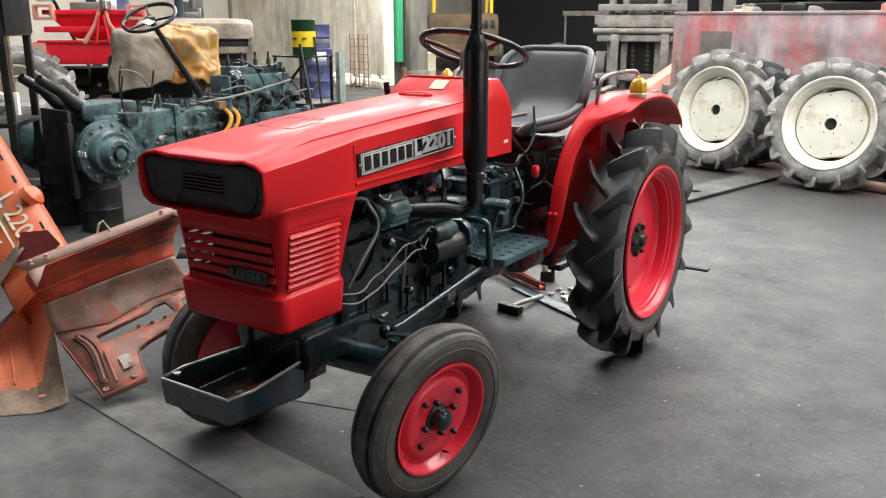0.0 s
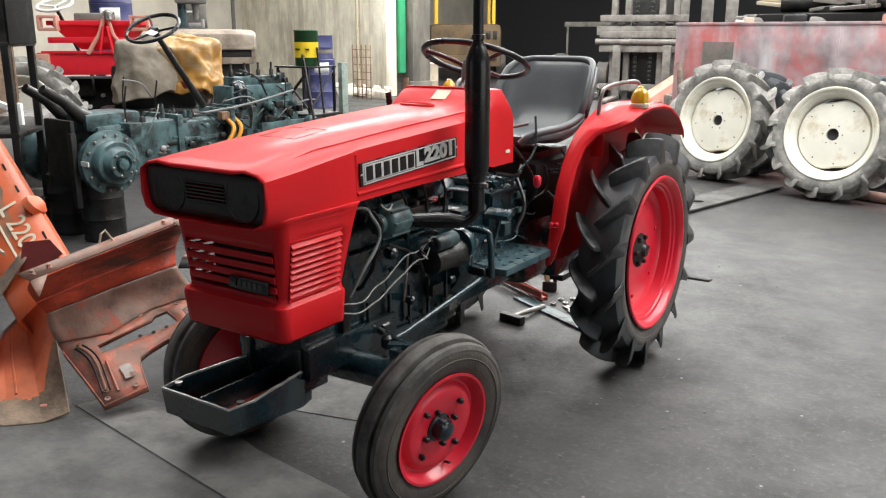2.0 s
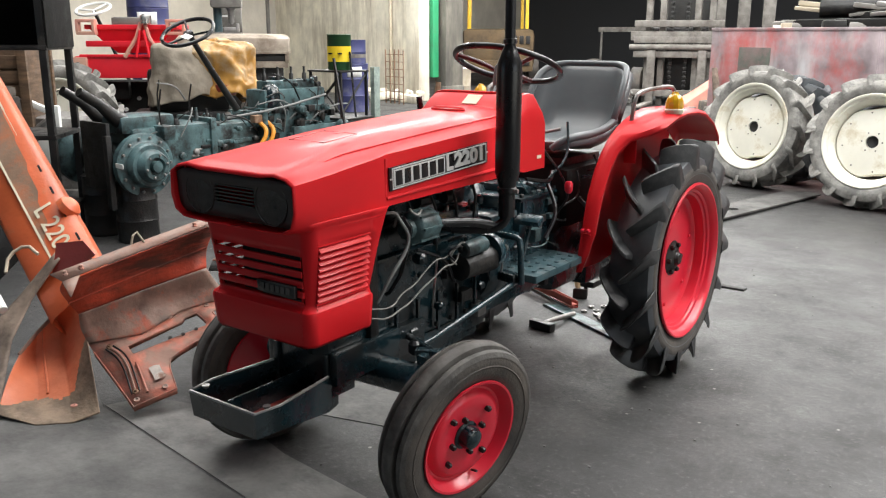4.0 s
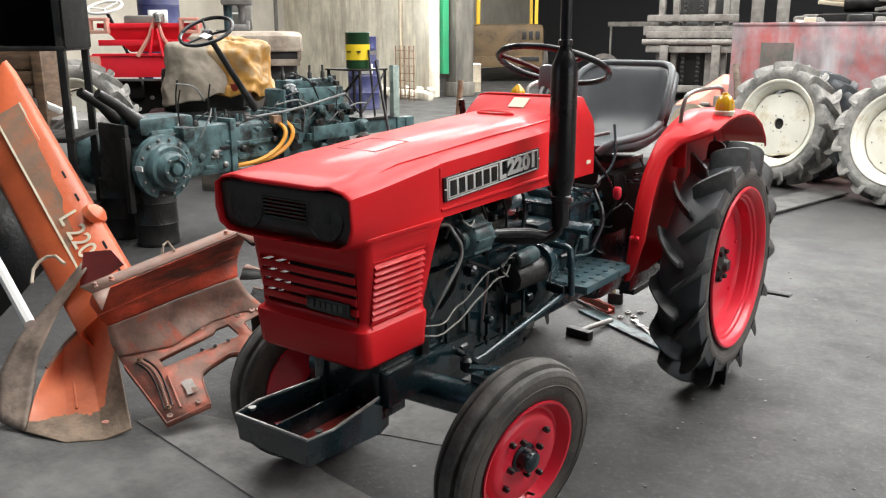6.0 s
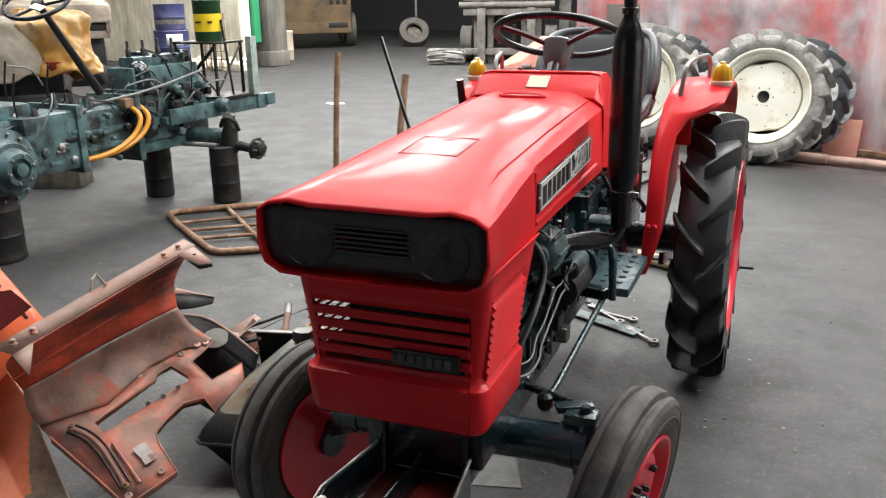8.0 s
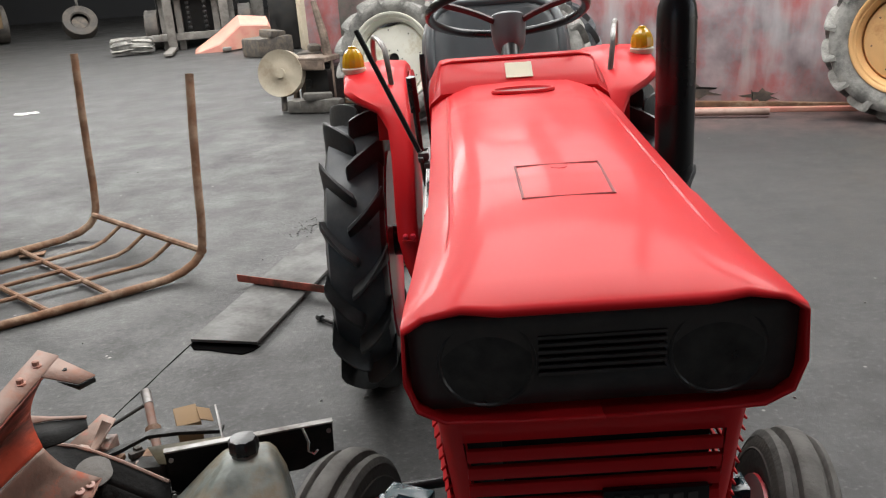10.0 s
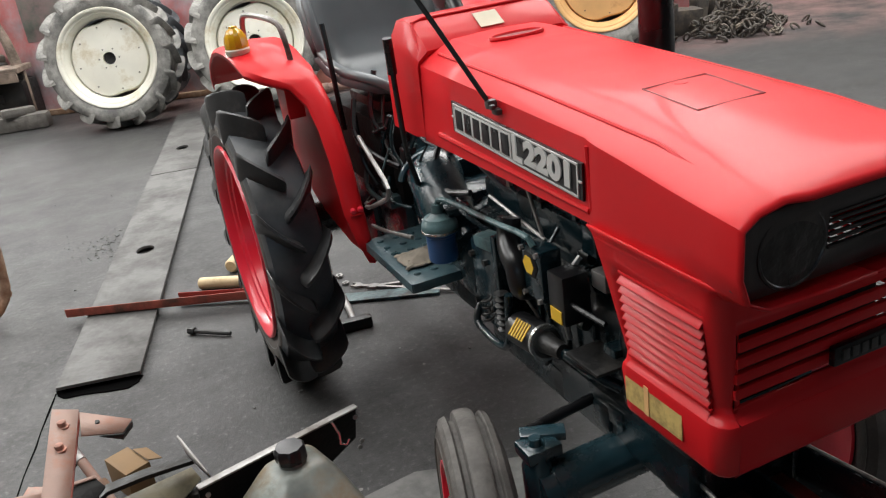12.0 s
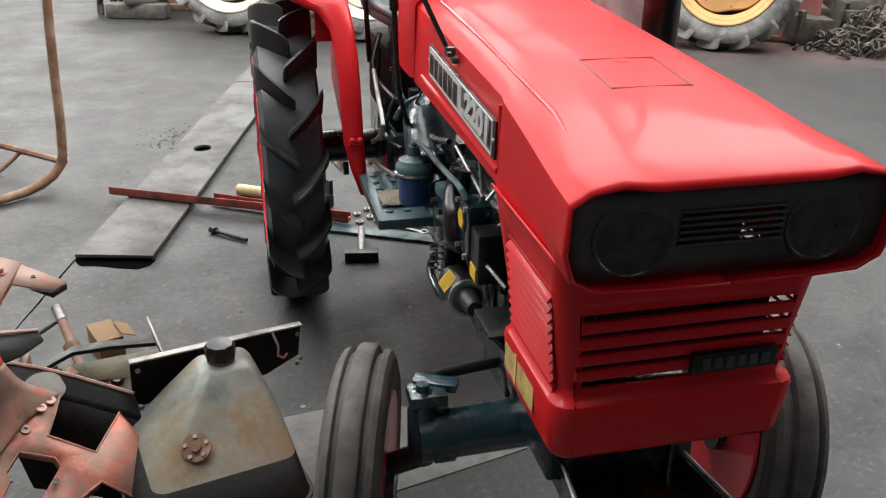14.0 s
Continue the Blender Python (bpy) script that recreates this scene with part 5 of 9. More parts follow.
part("fuel_pipe", tube(bmesh.new(), [(-0.215, -0.885, 0.787), (-0.213, -0.895, 0.806), (-0.205, -0.962, 0.812), (-0.205, -1.145, 0.822), (-0.205, -1.317, 0.841), (-0.20, -1.33, 0.82)], 0.0065, 8, 1), TEAL_GREY, tractor, "grey-green fuel pipe")
part("filter_bracket", boxes(((-0.17, -0.88, 0.765), (0.06, 0.07, 0.02), 0.004)), TEAL, ff)
a, b = Vector((-0.188, -1.205, 0.582)), Vector((-0.192, -1.335, 0.603))
of = part("oil_filter", tube(bmesh.new(), [a, a.lerp(b, 0.05), a.lerp(b, 0.95), b], [0.026, 0.037, 0.037, 0.033], 22), BLACK, tractor, "black oil filter with yellow print")
ax = (b - a).normalized()
side = Vector((-1, 0, 0)) - ax * Vector((-1, 0, 0)).dot(ax)
side.normalize()
upv = ax.cross(side)
for k in range(6):
    c = a.lerp(b, 0.32 + 0.09 * k) + (side * 0.8 + upv * (0.6 if upv.z > 0 else -0.6)) * 0.0375
    part("print_bar", box(bmesh.new(), c, (0.002, 0.006, 0.04), 0, ((side * 0.8 + upv * (0.6 if upv.z > 0 else -0.6)).to_track_quat('X', 'Z')).to_matrix()), YELLOW, of)
part("filter_band", tube(bmesh.new(), [a.lerp(b, 0.93), a.lerp(b, 1.0)], 0.039, 22), CHROME, of, "bright filter rim")
part("filter_mount", tube(bmesh.new(), [b, b + ax * 0.03, b + ax * 0.07], [0.024, 0.02, 0.016], 14), BLACK_DULL, of)
part("battery_shelf", boxes(((-0.165, -1.485, 0.628), (0.08, 0.11, 0.008), 0.003)), BLACK_DULL, tractor)
part("adapter_pipe", tube(bmesh.new(), [(-0.192, -1.36, 0.604), (-0.19, -1.41, 0.61), (-0.18, -1.47, 0.60), (-0.14, -1.52, 0.57)], 0.012, 10, 1), TEAL, tractor)
part("label_strip", box(bmesh.new(), (-0.2005, -1.70, 0.655), (0.002, 0.15, 0.055), 0), TANLABEL, nose, "yellowed instruction label")
part("label_gap", box(bmesh.new(), (-0.202, -1.685, 0.655), (0.002, 0.012, 0.056), 0), ORANGE_RIM, nose, "orange stripe on the label")

# footboards with hoops
for sx in (-1, 1):
    bm = boxes(((sx * 0.190, -0.665, 0.582), (0.210, 0.37, 0.008), 0.003), ((sx * 0.296, -0.665, 0.572), (0.006, 0.37, 0.026), 0.002), ((sx * 0.190, -0.85, 0.572), (0.210, 0.006, 0.026), 0.002))
    step = part("footboard", bm, STEPTEAL, tractor, "teal footboard with raised studs, colour lightened for its sheen")
    for i in range(4):
        for j in range(6):
            part("stud", lathe(bmesh.new(), [(0.011, 0.586), (0.009, 0.5905), (0.005, 0.591)], 8, (sx * (0.118 + i * 0.048), -0.80 + j * 0.055, 0), 'Z'), STEPTEAL, step)
    part("step_stay", boxes(((sx * 0.2, -0.62, 0.53), (0.03, 0.03, 0.09), 0.004), ((sx * 0.14, -0.7, 0.53), (0.14, 0.03, 0.02), 0.004)), BLACK_DULL, tractor)
part("step_hoop", tube(bmesh.new(), [(0.10, -0.90, 0.725), (0.235, -0.895, 0.73), (0.255, -0.89, 0.715), (0.258, -0.885, 0.56)], 0.012, 10, 1), TEAL_MID, tractor)
bell = part("bell_hump", tube(bmesh.new(), [(-0.10, -0.60, 0.815), (-0.135, -0.70, 0.78), (-0.15, -0.80, 0.72), (-0.14, -0.88, 0.66)], [0.03, 0.062, 0.075, 0.07], 18, 1), TEAL_MID, tractor, "rounded dark teal gearbox hump")
part("hump_ring", tube(bmesh.new(), [(-0.135 + 0.085 * math.cos(a), -0.66, 0.775 + 0.075 * math.sin(a)) for a in [0.2 + 0.16 * k for k in range(18)]], 0.009, 8), TEAL_MID, bell)
part("brake_rod", tube(bmesh.new(), [(-0.245, -0.42, 0.60), (-0.24, -0.52, 0.612), (-0.225, -0.70, 0.645)], 0.006, 8), STEEL, tractor, "bare steel brake rod")
part("brake_pedal", tube(bmesh.new(), [(0.15, -0.70, 0.60), (0.175, -0.725, 0.66), (0.2, -0.735, 0.745)], 0.012, 8, 1), TEAL, tractor)
part("pedal_pad", boxes(((0.20, -0.74, 0.757), (0.10, 0.045, 0.022), 0.004, rot(25))), TEAL_MID, tractor)
part("pedal_pad", boxes(((-0.19, -0.82, 0.715), (0.08, 0.05, 0.012), 0.004, rot(20))), TEAL_MID, tractor)

# levers
part("gear_lever", tube(bmesh.new(), [(-0.2, -0.74, 0.80), (-0.222, -0.76, 0.87), (-0.235, -0.78, 0.93), (-0.245, -0.80, 1.12)], 0.007, 8, 1), BLACK, tractor)
part("lever_grip", tube(bmesh.new(), [(-0.244, -0.797, 1.10), (-0.249, -0.808, 1.185)], 0.0115, 10), BLACK, tractor)
part("range_lever", tube(bmesh.new(), [(0.16, -0.48, 0.72), (0.235, -0.52, 0.80), (0.245, -0.53, 0.84)], 0.005, 8, 1), BLACK, tractor)
part("lever_knob", lathe(bmesh.new(), [(0.008, 0.83), (0.015, 0.84), (0.016, 0.865), (0.01, 0.875)], 12, (0.246, -0.53, 0), 'Z'), RED_RIM, tractor, "red lever knob")
part("hand_throttle", tube(bmesh.new(), [(0.1, -0.66, 1.06), (0.17, -0.6, 1.06), (0.23, -0.58, 1.075)], 0.006, 8, 1), STEEL, tractor)
part("pto_lever", tube(bmesh.new(), [(-0.235, -0.40, 0.865), (-0.245, -0.53, 0.825), (-0.25, -0.645, 0.782), (-0.25, -0.63, 0.745), (-0.25, -0.58, 0.722), (-0.245, -0.42, 0.655), (-0.235, -0.36, 0.64)], 0.0065, 8, 1), STEEL, tractor, "bare steel bent lever")
part("hydraulic_lever", tube(bmesh.new(), [(-0.22, -0.22, 0.85), (-0.235, -0.24, 1.12), (-0.235, -0.23, 1.17)], 0.008, 8), BLACK, tractor)
stem = part("mirror_stem", rod((-0.224, -1.247, 1.104), (-0.328, -1.183, 1.33), 0.0052, 8), BLACK, tractor, "black mirror stem without a mirror")
part("stem_clamp", boxes(((-0.217, -1.248, 1.095), (0.022, 0.018, 0.018), 0.006), ((-0.209, -1.256, 1.080), (0.016, 0.022, 0.012), 0.004), ((-0.222, -1.262, 1.092), (0.010, 0.012, 0.010), 0.003)), STEELDARK, stem, "bare steel clamp with bolts")
# hydraulic housing, wiring and rear linkage
part("hydraulic_housing", boxes(((0, -0.05, 0.80), (0.28, 0.40, 0.16), 0.02), ((0, -0.45, 0.79), (0.16, 0.22, 0.06), 0.012)), TEAL_MID, tractor)
for pts in ([(-0.2, -0.30, 0.95), (-0.24, -0.36, 0.86), (-0.2, -0.42, 0.80), (-0.16, -0.5, 0.78)], [(-0.2, -0.28, 0.9), (-0.22, -0.34, 0.78), (-0.19, -0.36, 0.7)], [(0.14, -0.5, 0.85), (0.2, -0.52, 0.75), (0.19, -0.6, 0.66)], [(-0.1, -0.7, 0.9), (-0.15, -0.72, 0.82), (-0.16, -0.8, 0.78), (-0.13, -0.9, 0.8)]):
    part("hose", tube(bmesh.new(), pts, 0.008, 8, 2), BLACK, tractor)
for sx in (-1, 1):
    part("lower_link", boxes(((sx * 0.27, 0.37, 0.33), (0.02, 0.62, 0.05), 0.005, rot(-14))), TEAL, tractor)
    part("link_eye", lathe(bmesh.new(), [(0.03, -0.014), (0.03, 0.014), (0.014, 0.015)], 14, (sx * 0.27, 0.67, 0.255), 'X'), TEAL, tractor)
part("drawbar", boxes(((0.0, 0.42, 0.26), (0.07, 0.5, 0.03), 0.005), ((0.3, 0.62, 0.235), (0.62, 0.05, 0.012), 0.003)), BLACK_DULL, tractor)

# small castings, pipes and bolts that crowd both sides of the engine
rng = random.Random(21)
for k in range(64):
    sx = 1 if k % 2 else -1
    y, z = rng.uniform(-1.50, -0.80), rng.uniform(0.46, 0.93)
    s = rng.uniform(0.014, 0.045)
    x = sx * (0.12 + s * 0.3 if z < 0.74 else rng.uniform(0.07, 0.13))
    mat = rng.choice((TEAL, BLACK_DULL, TEAL, BLACK_DULL, TEAL, STEEL))
    if rng.random() < 0.5:
        part("engine_fitting", boxes(((x, y, z), (s, s * rng.uniform(0.7, 2.0), s * rng.uniform(0.7, 1.6)), 0.004)), mat, engine)
    else:
        part("engine_fitting", lathe(bmesh.new(), [(s * 0.45, 0), (s * 0.5, s * 0.2), (s * 0.5, s * 0.8), (s * 0.25, s)], 10, (x, y, z), rng.choice('XYZ')), mat, engine)
for k in range(14):
    sx = 1 if k % 2 else -1
    p = Vector((sx * 0.13, rng.uniform(-1.45, -0.85), rng.uniform(0.6, 0.92)))
    q = p + Vector((sx * rng.uniform(0.0, 0.05), rng.uniform(-0.28, 0.28), rng.uniform(-0.22, 0.12)))
    part("engine_pipe", tube(bmesh.new(), [p, p.lerp(q, 0.5) + Vector((sx * 0.04, 0, 0.03)), q], rng.uniform(0.003, 0.007), 6, 2), rng.choice((BLACK, TEAL, BLACK, STEEL)), engine)
for k in range(5):
    part("casting_rib", boxes(((-0.126, -1.42 + k * 0.11, 0.56), (0.012, 0.012, 0.2), 0.004)), TEAL, engine)
    part("casting_rib", boxes(((0.126, -1.42 + k * 0.11, 0.52), (0.012, 0.012, 0.14), 0.004)), TEAL, engine)

# hoses, wires and castings between the seat and the dashboard, both sides
rng = random.Random(33)
for k in range(26):
    sx = 1 if k % 2 else -1
    p = Vector((sx * rng.uniform(0.10, 0.21), rng.uniform(-0.72, -0.25), rng.uniform(0.62, 0.90)))
    q = p + Vector((sx * rng.uniform(-0.04, 0.04), rng.uniform(-0.2, 0.2), rng.uniform(-0.1, 0.22)))
    part("control_cable", tube(bmesh.new(), [p, p.lerp(q, 0.5) + Vector((sx * 0.03, 0.03, -0.03)), q], rng.uniform(0.003, 0.009), 6, 2), rng.choice((BLACK, BLACK, TEAL, TEAL_GREY)), tractor)
for k in range(22):
    sx = 1 if k % 2 else -1
    y, z, w = rng.uniform(-0.75, -0.2), rng.uniform(0.60, 0.84), rng.uniform(0.015, 0.05)
    part("gearbox_fitting", boxes(((sx * rng.uniform(0.10, 0.17), y, z), (w, w * rng.uniform(0.8, 2.0), w * rng.uniform(0.6, 1.4)), 0.004)), rng.choice((TEAL, TEAL_GREY, BLACK_DULL)), tractor)
shifter = part("shift_dome", lathe(bmesh.new(), [(0.075, 0.74), (0.075, 0.80), (0.07, 0.82), (0.04, 0.85), (0.015, 0.86)], 20, (0.05, -0.50, 0), 'Z'), TEAL_MID, tractor, "dark teal gear lever dome")
for k in range(6):
    a = 2 * math.pi * k / 6
    part("dome_bolt", lathe(bmesh.new(), [(0.009, 0.80), (0.009, 0.812)], 6, (0.05 + 0.062 * math.cos(a), -0.50 + 0.062 * math.sin(a), 0), 'Z'), STEEL, shifter)

# ---- wheels and steel container by the side ----
CONT = pose(-1.60, 6.34, 0, 0, 0, math.degrees(math.atan2(-0.426, 0.905)))
container = thing("steel_container", CONT, "long steel skip with patchy red and grey paint", "container")
bm = boxes(((3.2, 0.03, 0.73), (6.4, 0.05, 1.46), 0.008))
part("side_plate", bm, REDWALL, container)
part("end_plate", boxes(((0.02, 0.85, 0.73), (0.05, 1.6, 1.46), 0.008)), REDWALL, container)
part("end_plate", boxes(((6.38, 0.85, 0.73), (0.05, 1.6, 1.46), 0.008)), REDWALL, container)
part("back_plate", boxes(((3.2, 1.65, 0.73), (6.4, 0.05, 1.46), 0.008)), REDWALL, container)
part("load_bed", boxes(((3.2, 0.85, 1.36), (6.3, 1.55, 0.06))), BLACK_DULL, container)
part("top_rim", boxes(((3.2, 0.012, 1.468), (6.4, 0.035, 0.03), 0.006)), REDWALL, container)
for hx, hz, hw in ((3.95, 0.13, 0.24), (4.5, 0.10, 0.16), (2.4, 0.06, 0.12)):
    pts = [(hw * (0.8 + 0.35 * math.sin(5 * a + hx)) * math.cos(a), 0.06 * (0.8 + 0.4 * math.sin(7 * a + hx)) * math.sin(a)) for a in [2 * math.pi * k / 22 for k in range(22)]]
    part("rust_hole", slab(pts, 0.004, Matrix.Translation((hx, 0.002, hz))), SCRAP, container, "ragged dark rust hole")
part("repair_plate", boxes(((0.62, 0.0025, 0.98), (0.42, 0.006, 0.60), 0.002)), PATCHGREEN, container, "dull green painted repair plate")
part("weld_seam", boxes(((2.05, 0.002, 0.73), (0.02, 0.008, 1.4), 0.003)), REDWALL, container)
part("bottom_rail", boxes(((3.2, -0.012, 0.03), (6.4, 0.06, 0.05), 0.006)), RUST, container, "rusty bottom rail")
# Black boxes added to carry the load and paint the dark gap above the rim.
part("scrap_bed", boxes(((3.5, 0.85, 1.47), (5.4, 1.1, 0.20), 0.06), ((2.2, 0.8, 1.56), (1.6, 0.7, 0.16), 0.05), ((4.6, 0.9, 1.56), (1.8, 0.7, 0.16), 0.05)), MATTBLACK, container, "black boxes added for the dark gap under the skip load")
rng = random.Random(5)
for k in range(16):
    x, top = 1.0 + k * 0.31, 1.585 if k % 5 else 1.62
    m = CONT @ pose(x, 0.42 + 0.22 * rng.random(), top, 0, 0, rng.uniform(-35, 35))
    if k % 3 == 1:
        ob = part("scrap_tube", lathe(bmesh.new(), [(0.085, -0.3), (0.095, -0.3), (0.095, 0.3), (0.08, 0.3), (0.08, -0.25)], 18, (0, 0, 0.09), 'X'), rng.choice((BLACK_DULL, FORKGREY)), None, "", m)
        tagged(ob, "short wide steel tube lying on the skip load", "tube", "scrap on the skip")
    else:
        bm = boxes(((0, 0, 0.04), (0.55, 0.22, 0.035), 0.008, rot(rng.uniform(-9, 9), rng.uniform(-8, 8), 0)), ((-0.12, 0.02, 0.10), (0.30, 0.12, 0.05), 0.012, rot(0, 7, 12)), ((0.2, -0.02, 0.07), (0.05, 0.24, 0.08), 0.01))
        ob = part("scrap_bracket", bm, (BEIGE, PALERED, FORKGREY, STEEL)[k % 4], None, "", m)
        tagged(ob, "dirty bent bracket lying on the skip load", "bracket", "scrap on the skip")
for k in range(22):
    x = 0.35 + k * 0.2
    kind = rng.random()
    m = CONT @ pose(x, 0.25 + rng.random() * 0.5, 1.40, 0, 0, rng.uniform(-50, 50))
    if kind < 0.35:
        ob = part("scrap_pipe", lathe(bmesh.new(), [(0.06, -0.25), (0.065, -0.25), (0.065, 0.25), (0.05, 0.25), (0.05, -0.2)], 14, (0, 0, 0.07), 'X'), FORKGREY, None, "", m)
        tagged(ob, "grey steel pipe offcut lying on the skip load", "pipe", "scrap on the skip")
    elif kind < 0.7:
        ob = part("scrap_plate", boxes(((0, 0, 0.06), (0.45, 0.18, 0.03), 0.006, rot(rng.uniform(-8, 8), rng.uniform(-9, 9), 0)), ((0.1, 0.02, 0.10), (0.16, 0.1, 0.06), 0.01)), rng.choice((STEEL, BEIGE, FORKGREY, PALERED)), None, "", m)
        tagged(ob, "bent scrap plate lying on the skip load", "scrap", "scrap on the skip")
    else:
        ob = part("scrap_casting", boxes(((0, 0, 0.08), (0.22, 0.16, 0.15), 0.03), ((0.1, 0, 0.14), (0.2, 0.08, 0.06), 0.02)), rng.choice((BLACK_DULL, FORKGREY, PALERED)), None, "", m)
        tagged(ob, "dirty machine casting lying on the skip load", "casting", "scrap on the skip")


def farm_wheel(name, m, R, W, rim_r, rim_mat, tyre_mat, label, group, lugs=15):
    w = thing(name, m, label, "wheel", group)
    h = W * 0.40
    bm = lathe(bmesh.new(), [(rim_r, -h), (rim_r + 0.018, -h - 0.008), (rim_r - 0.02, -h + 0.03), (rim_r - 0.05, -h * 0.4), (rim_r - 0.055, h * 0.3), (rim_r - 0.02, h - 0.03), (rim_r + 0.018, h + 0.004), (rim_r + 0.012, h + 0.013), (rim_r + 0.002, h + 0.013),
                              (rim_r - 0.012, h + 0.004), (rim_r - 0.018, h - 0.010), (rim_r - 0.032, h - 0.014), (rim_r - 0.038, h - 0.028), (rim_r - 0.052, h - 0.04), (rim_r - 0.064, h * 0.4), (rim_r - 0.068, h * 0.1)], 48, cap=False)
    part("rim", bm, rim_mat, w)
    # centre disc with a flat cut away at two sides
    fx = h * 0.42
    bm = bmesh.new()
    rings = []
    for rr, x in ((rim_r - 0.0665, fx - 0.03), (rim_r - 0.082, fx), (0.17, fx + 0.008), (0.10, fx + 0.014), (0.052, fx + 0.014), (0.048, fx - 0.01)):
        ring = []
        for k in range(64):
            a = 2 * math.pi * k / 64
            cut = 1.0 if rr < 0.2 else 1.0 - 0.10 * max(0.0, math.cos(2 * (a - 1.75))) ** 5
            ring.append((x, rr * cut * math.cos(a), rr * cut * math.sin(a)))
        rings.append(ring)
    loft(bm, rings, closed=True)
    part("disc", bm, rim_mat, w, solid=0.008)
    # Dark disc added to paint the shade inside the wheel.
    part("inner_dish", lathe(bmesh.new(), [(rim_r - 0.066, -h * 0.5), (0.10, -h * 0.45), (0.001, -h * 0.45)], 32), SCRAP, w, "dark disc added for the shaded inside of the wheel")
    part("bore", lathe(bmesh.new(), [(0.047, fx - 0.02), (0.047, fx), (0.02, fx - 0.005)], 16), BLACK_DULL, w, "dark open hub bore")
    wheel_nuts("bolt_hole", w, SCRAP, 6, 0.082, fx + 0.010, 0.0065, 0.006)
    wheel_nuts("bolt_hole", w, SCRAP, 8, rim_r - 0.13, fx + 0.001, 0.0065, 0.006, 0.2)
    tyre = part("tyre", lug_casing(R, W, rim_r, 0.05), tyre_mat, w)
    add_lugs(tyre, tyre_mat, R, W, lugs, 0.05, 0.30, thick=0.42)
    return w


FACE = math.degrees(math.atan2(-0.905, -0.426))
farm_wheel("white_wheel", pose(-0.61, 4.92, 0.563, 0, -9, FACE + 4), 0.57, 0.29, 0.385, WHITE_RIM, RUBBER_GREY, "white steel tractor wheel with grey lugged tyre, leaning", "white wheels by the skip")
farm_wheel("white_wheel", pose(0.485, 4.44, 0.545, 0, -11, FACE + 12), 0.556, 0.29, 0.375, WHITE_RIM, RUBBER_GREY, "white rust-streaked tractor wheel with grey lugged tyre, leaning", "white wheels by the skip")
for x, y in ((-0.42, 5.38), (0.68, 4.84)):
    ob = part("backing_tyre", lug_casing(0.52, 0.26, 0.32, 0.04), RUBBER, None, "", pose(x, y, 0.515, 0, -9, FACE + 5))
    add_lugs(ob, RUBBER, 0.52, 0.26, 15, 0.04, 0.3)
    tagged(ob, "black tractor tyre standing behind a white wheel", "tyre", "black tyres by the skip")
farm_wheel("orange_wheel", pose(3.28, 3.62, 0.60, 0, -8, FACE - 6), 0.615, 0.32, 0.40, ORANGE_RIM, RUBBER_GREY, "faded orange tractor wheel with dusty lugged tyre, leaning", "")

# pipe, board and grit at the foot of the skip
bm = lathe(bmesh.new(), [(0.045, 0.0), (0.045, 0.75), (0.036, 0.76), (0.036, 1.6), (0.03, 1.61), (0.03, 2.2)], 14, (0, 0, 0.046), 'X')
ob = part("steel_pipe", bm, PIPEPINK, None, "", pose(0.30, 4.66, 0, 0, 0, -17))
tagged(ob, "long dusty pinkish stepped pipe lying on the floor", "pipe")
ob = part("plank", boxes(((1.2, 0, 0.02), (2.4, 0.07, 0.035), 0.004)), PALERED, None, "", pose(0.9, 4.72, 0, 0, 0, -17))
tagged(ob, "pale red timber batten lying on the floor", "batten")
ob = part("plywood_board", boxes(((0, 0, 0.165), (0.29, 0.012, 0.33), 0.003)), PALERED, None, "", pose(1.12, 4.86, 0.0, -12, 0, -22))
tagged(ob, "small faded reddish plywood board leaning on the skip", "board")
# chain heap and castings beside the orange wheel
chain = bmesh.new()
for k in range(280):
    a, r = rng.uniform(0, 6.28), abs(rng.gauss(0, 0.22))
    c = Vector((r * math.cos(a) * 1.25, r * math.sin(a), max(0.02, 0.34 - r * 0.75) * rng.random() + 0.014))
    R_ = Euler((rng.uniform(-1.2, 1.2), rng.uniform(-1.2, 1.2), rng.uniform(0, 6.28))).to_matrix()
    tube(chain, [c + R_ @ Vector((0.046 * math.cos(t), 0.026 * math.sin(t), 0)) for t in [2 * math.pi * i / 10 for i in range(11)]], 0.010, 6)
ob = part("chain_heap", chain, SCRAP, None, "", pose(4.42, 3.28, 0))
tagged(ob, "heap of dark rusty chain on the floor", "chain", "", "stuff")
for k, (dx, dy, h) in enumerate(((-0.18, 0.22, 0.30), (0.12, 0.40, 0.44), (0.42, 0.30, 0.30), (0.02, 0.66, 0.52), (0.55, 0.55, 0.38))):
    ob = part("scrap_casting", boxes(((0, 0, h * 0.4), (0.34, 0.26, h * 0.8), 0.04, rot(6, 5, k * 33)), ((0.10, 0.06, h * 0.85), (0.18, 0.14, h * 0.4), 0.03, rot(12, 9, k * 50)), ((-0.14, -0.1, h * 0.5), (0.06, 0.05, h), 0.012, rot(8, -6, 10))), SCRAP, None, "", pose(4.30 + dx, 3.45 + dy, 0, 0, 0, k * 20))
    tagged(ob, "dark scrap casting piled on the floor by the skip", "scrap", "scrap castings by the skip")

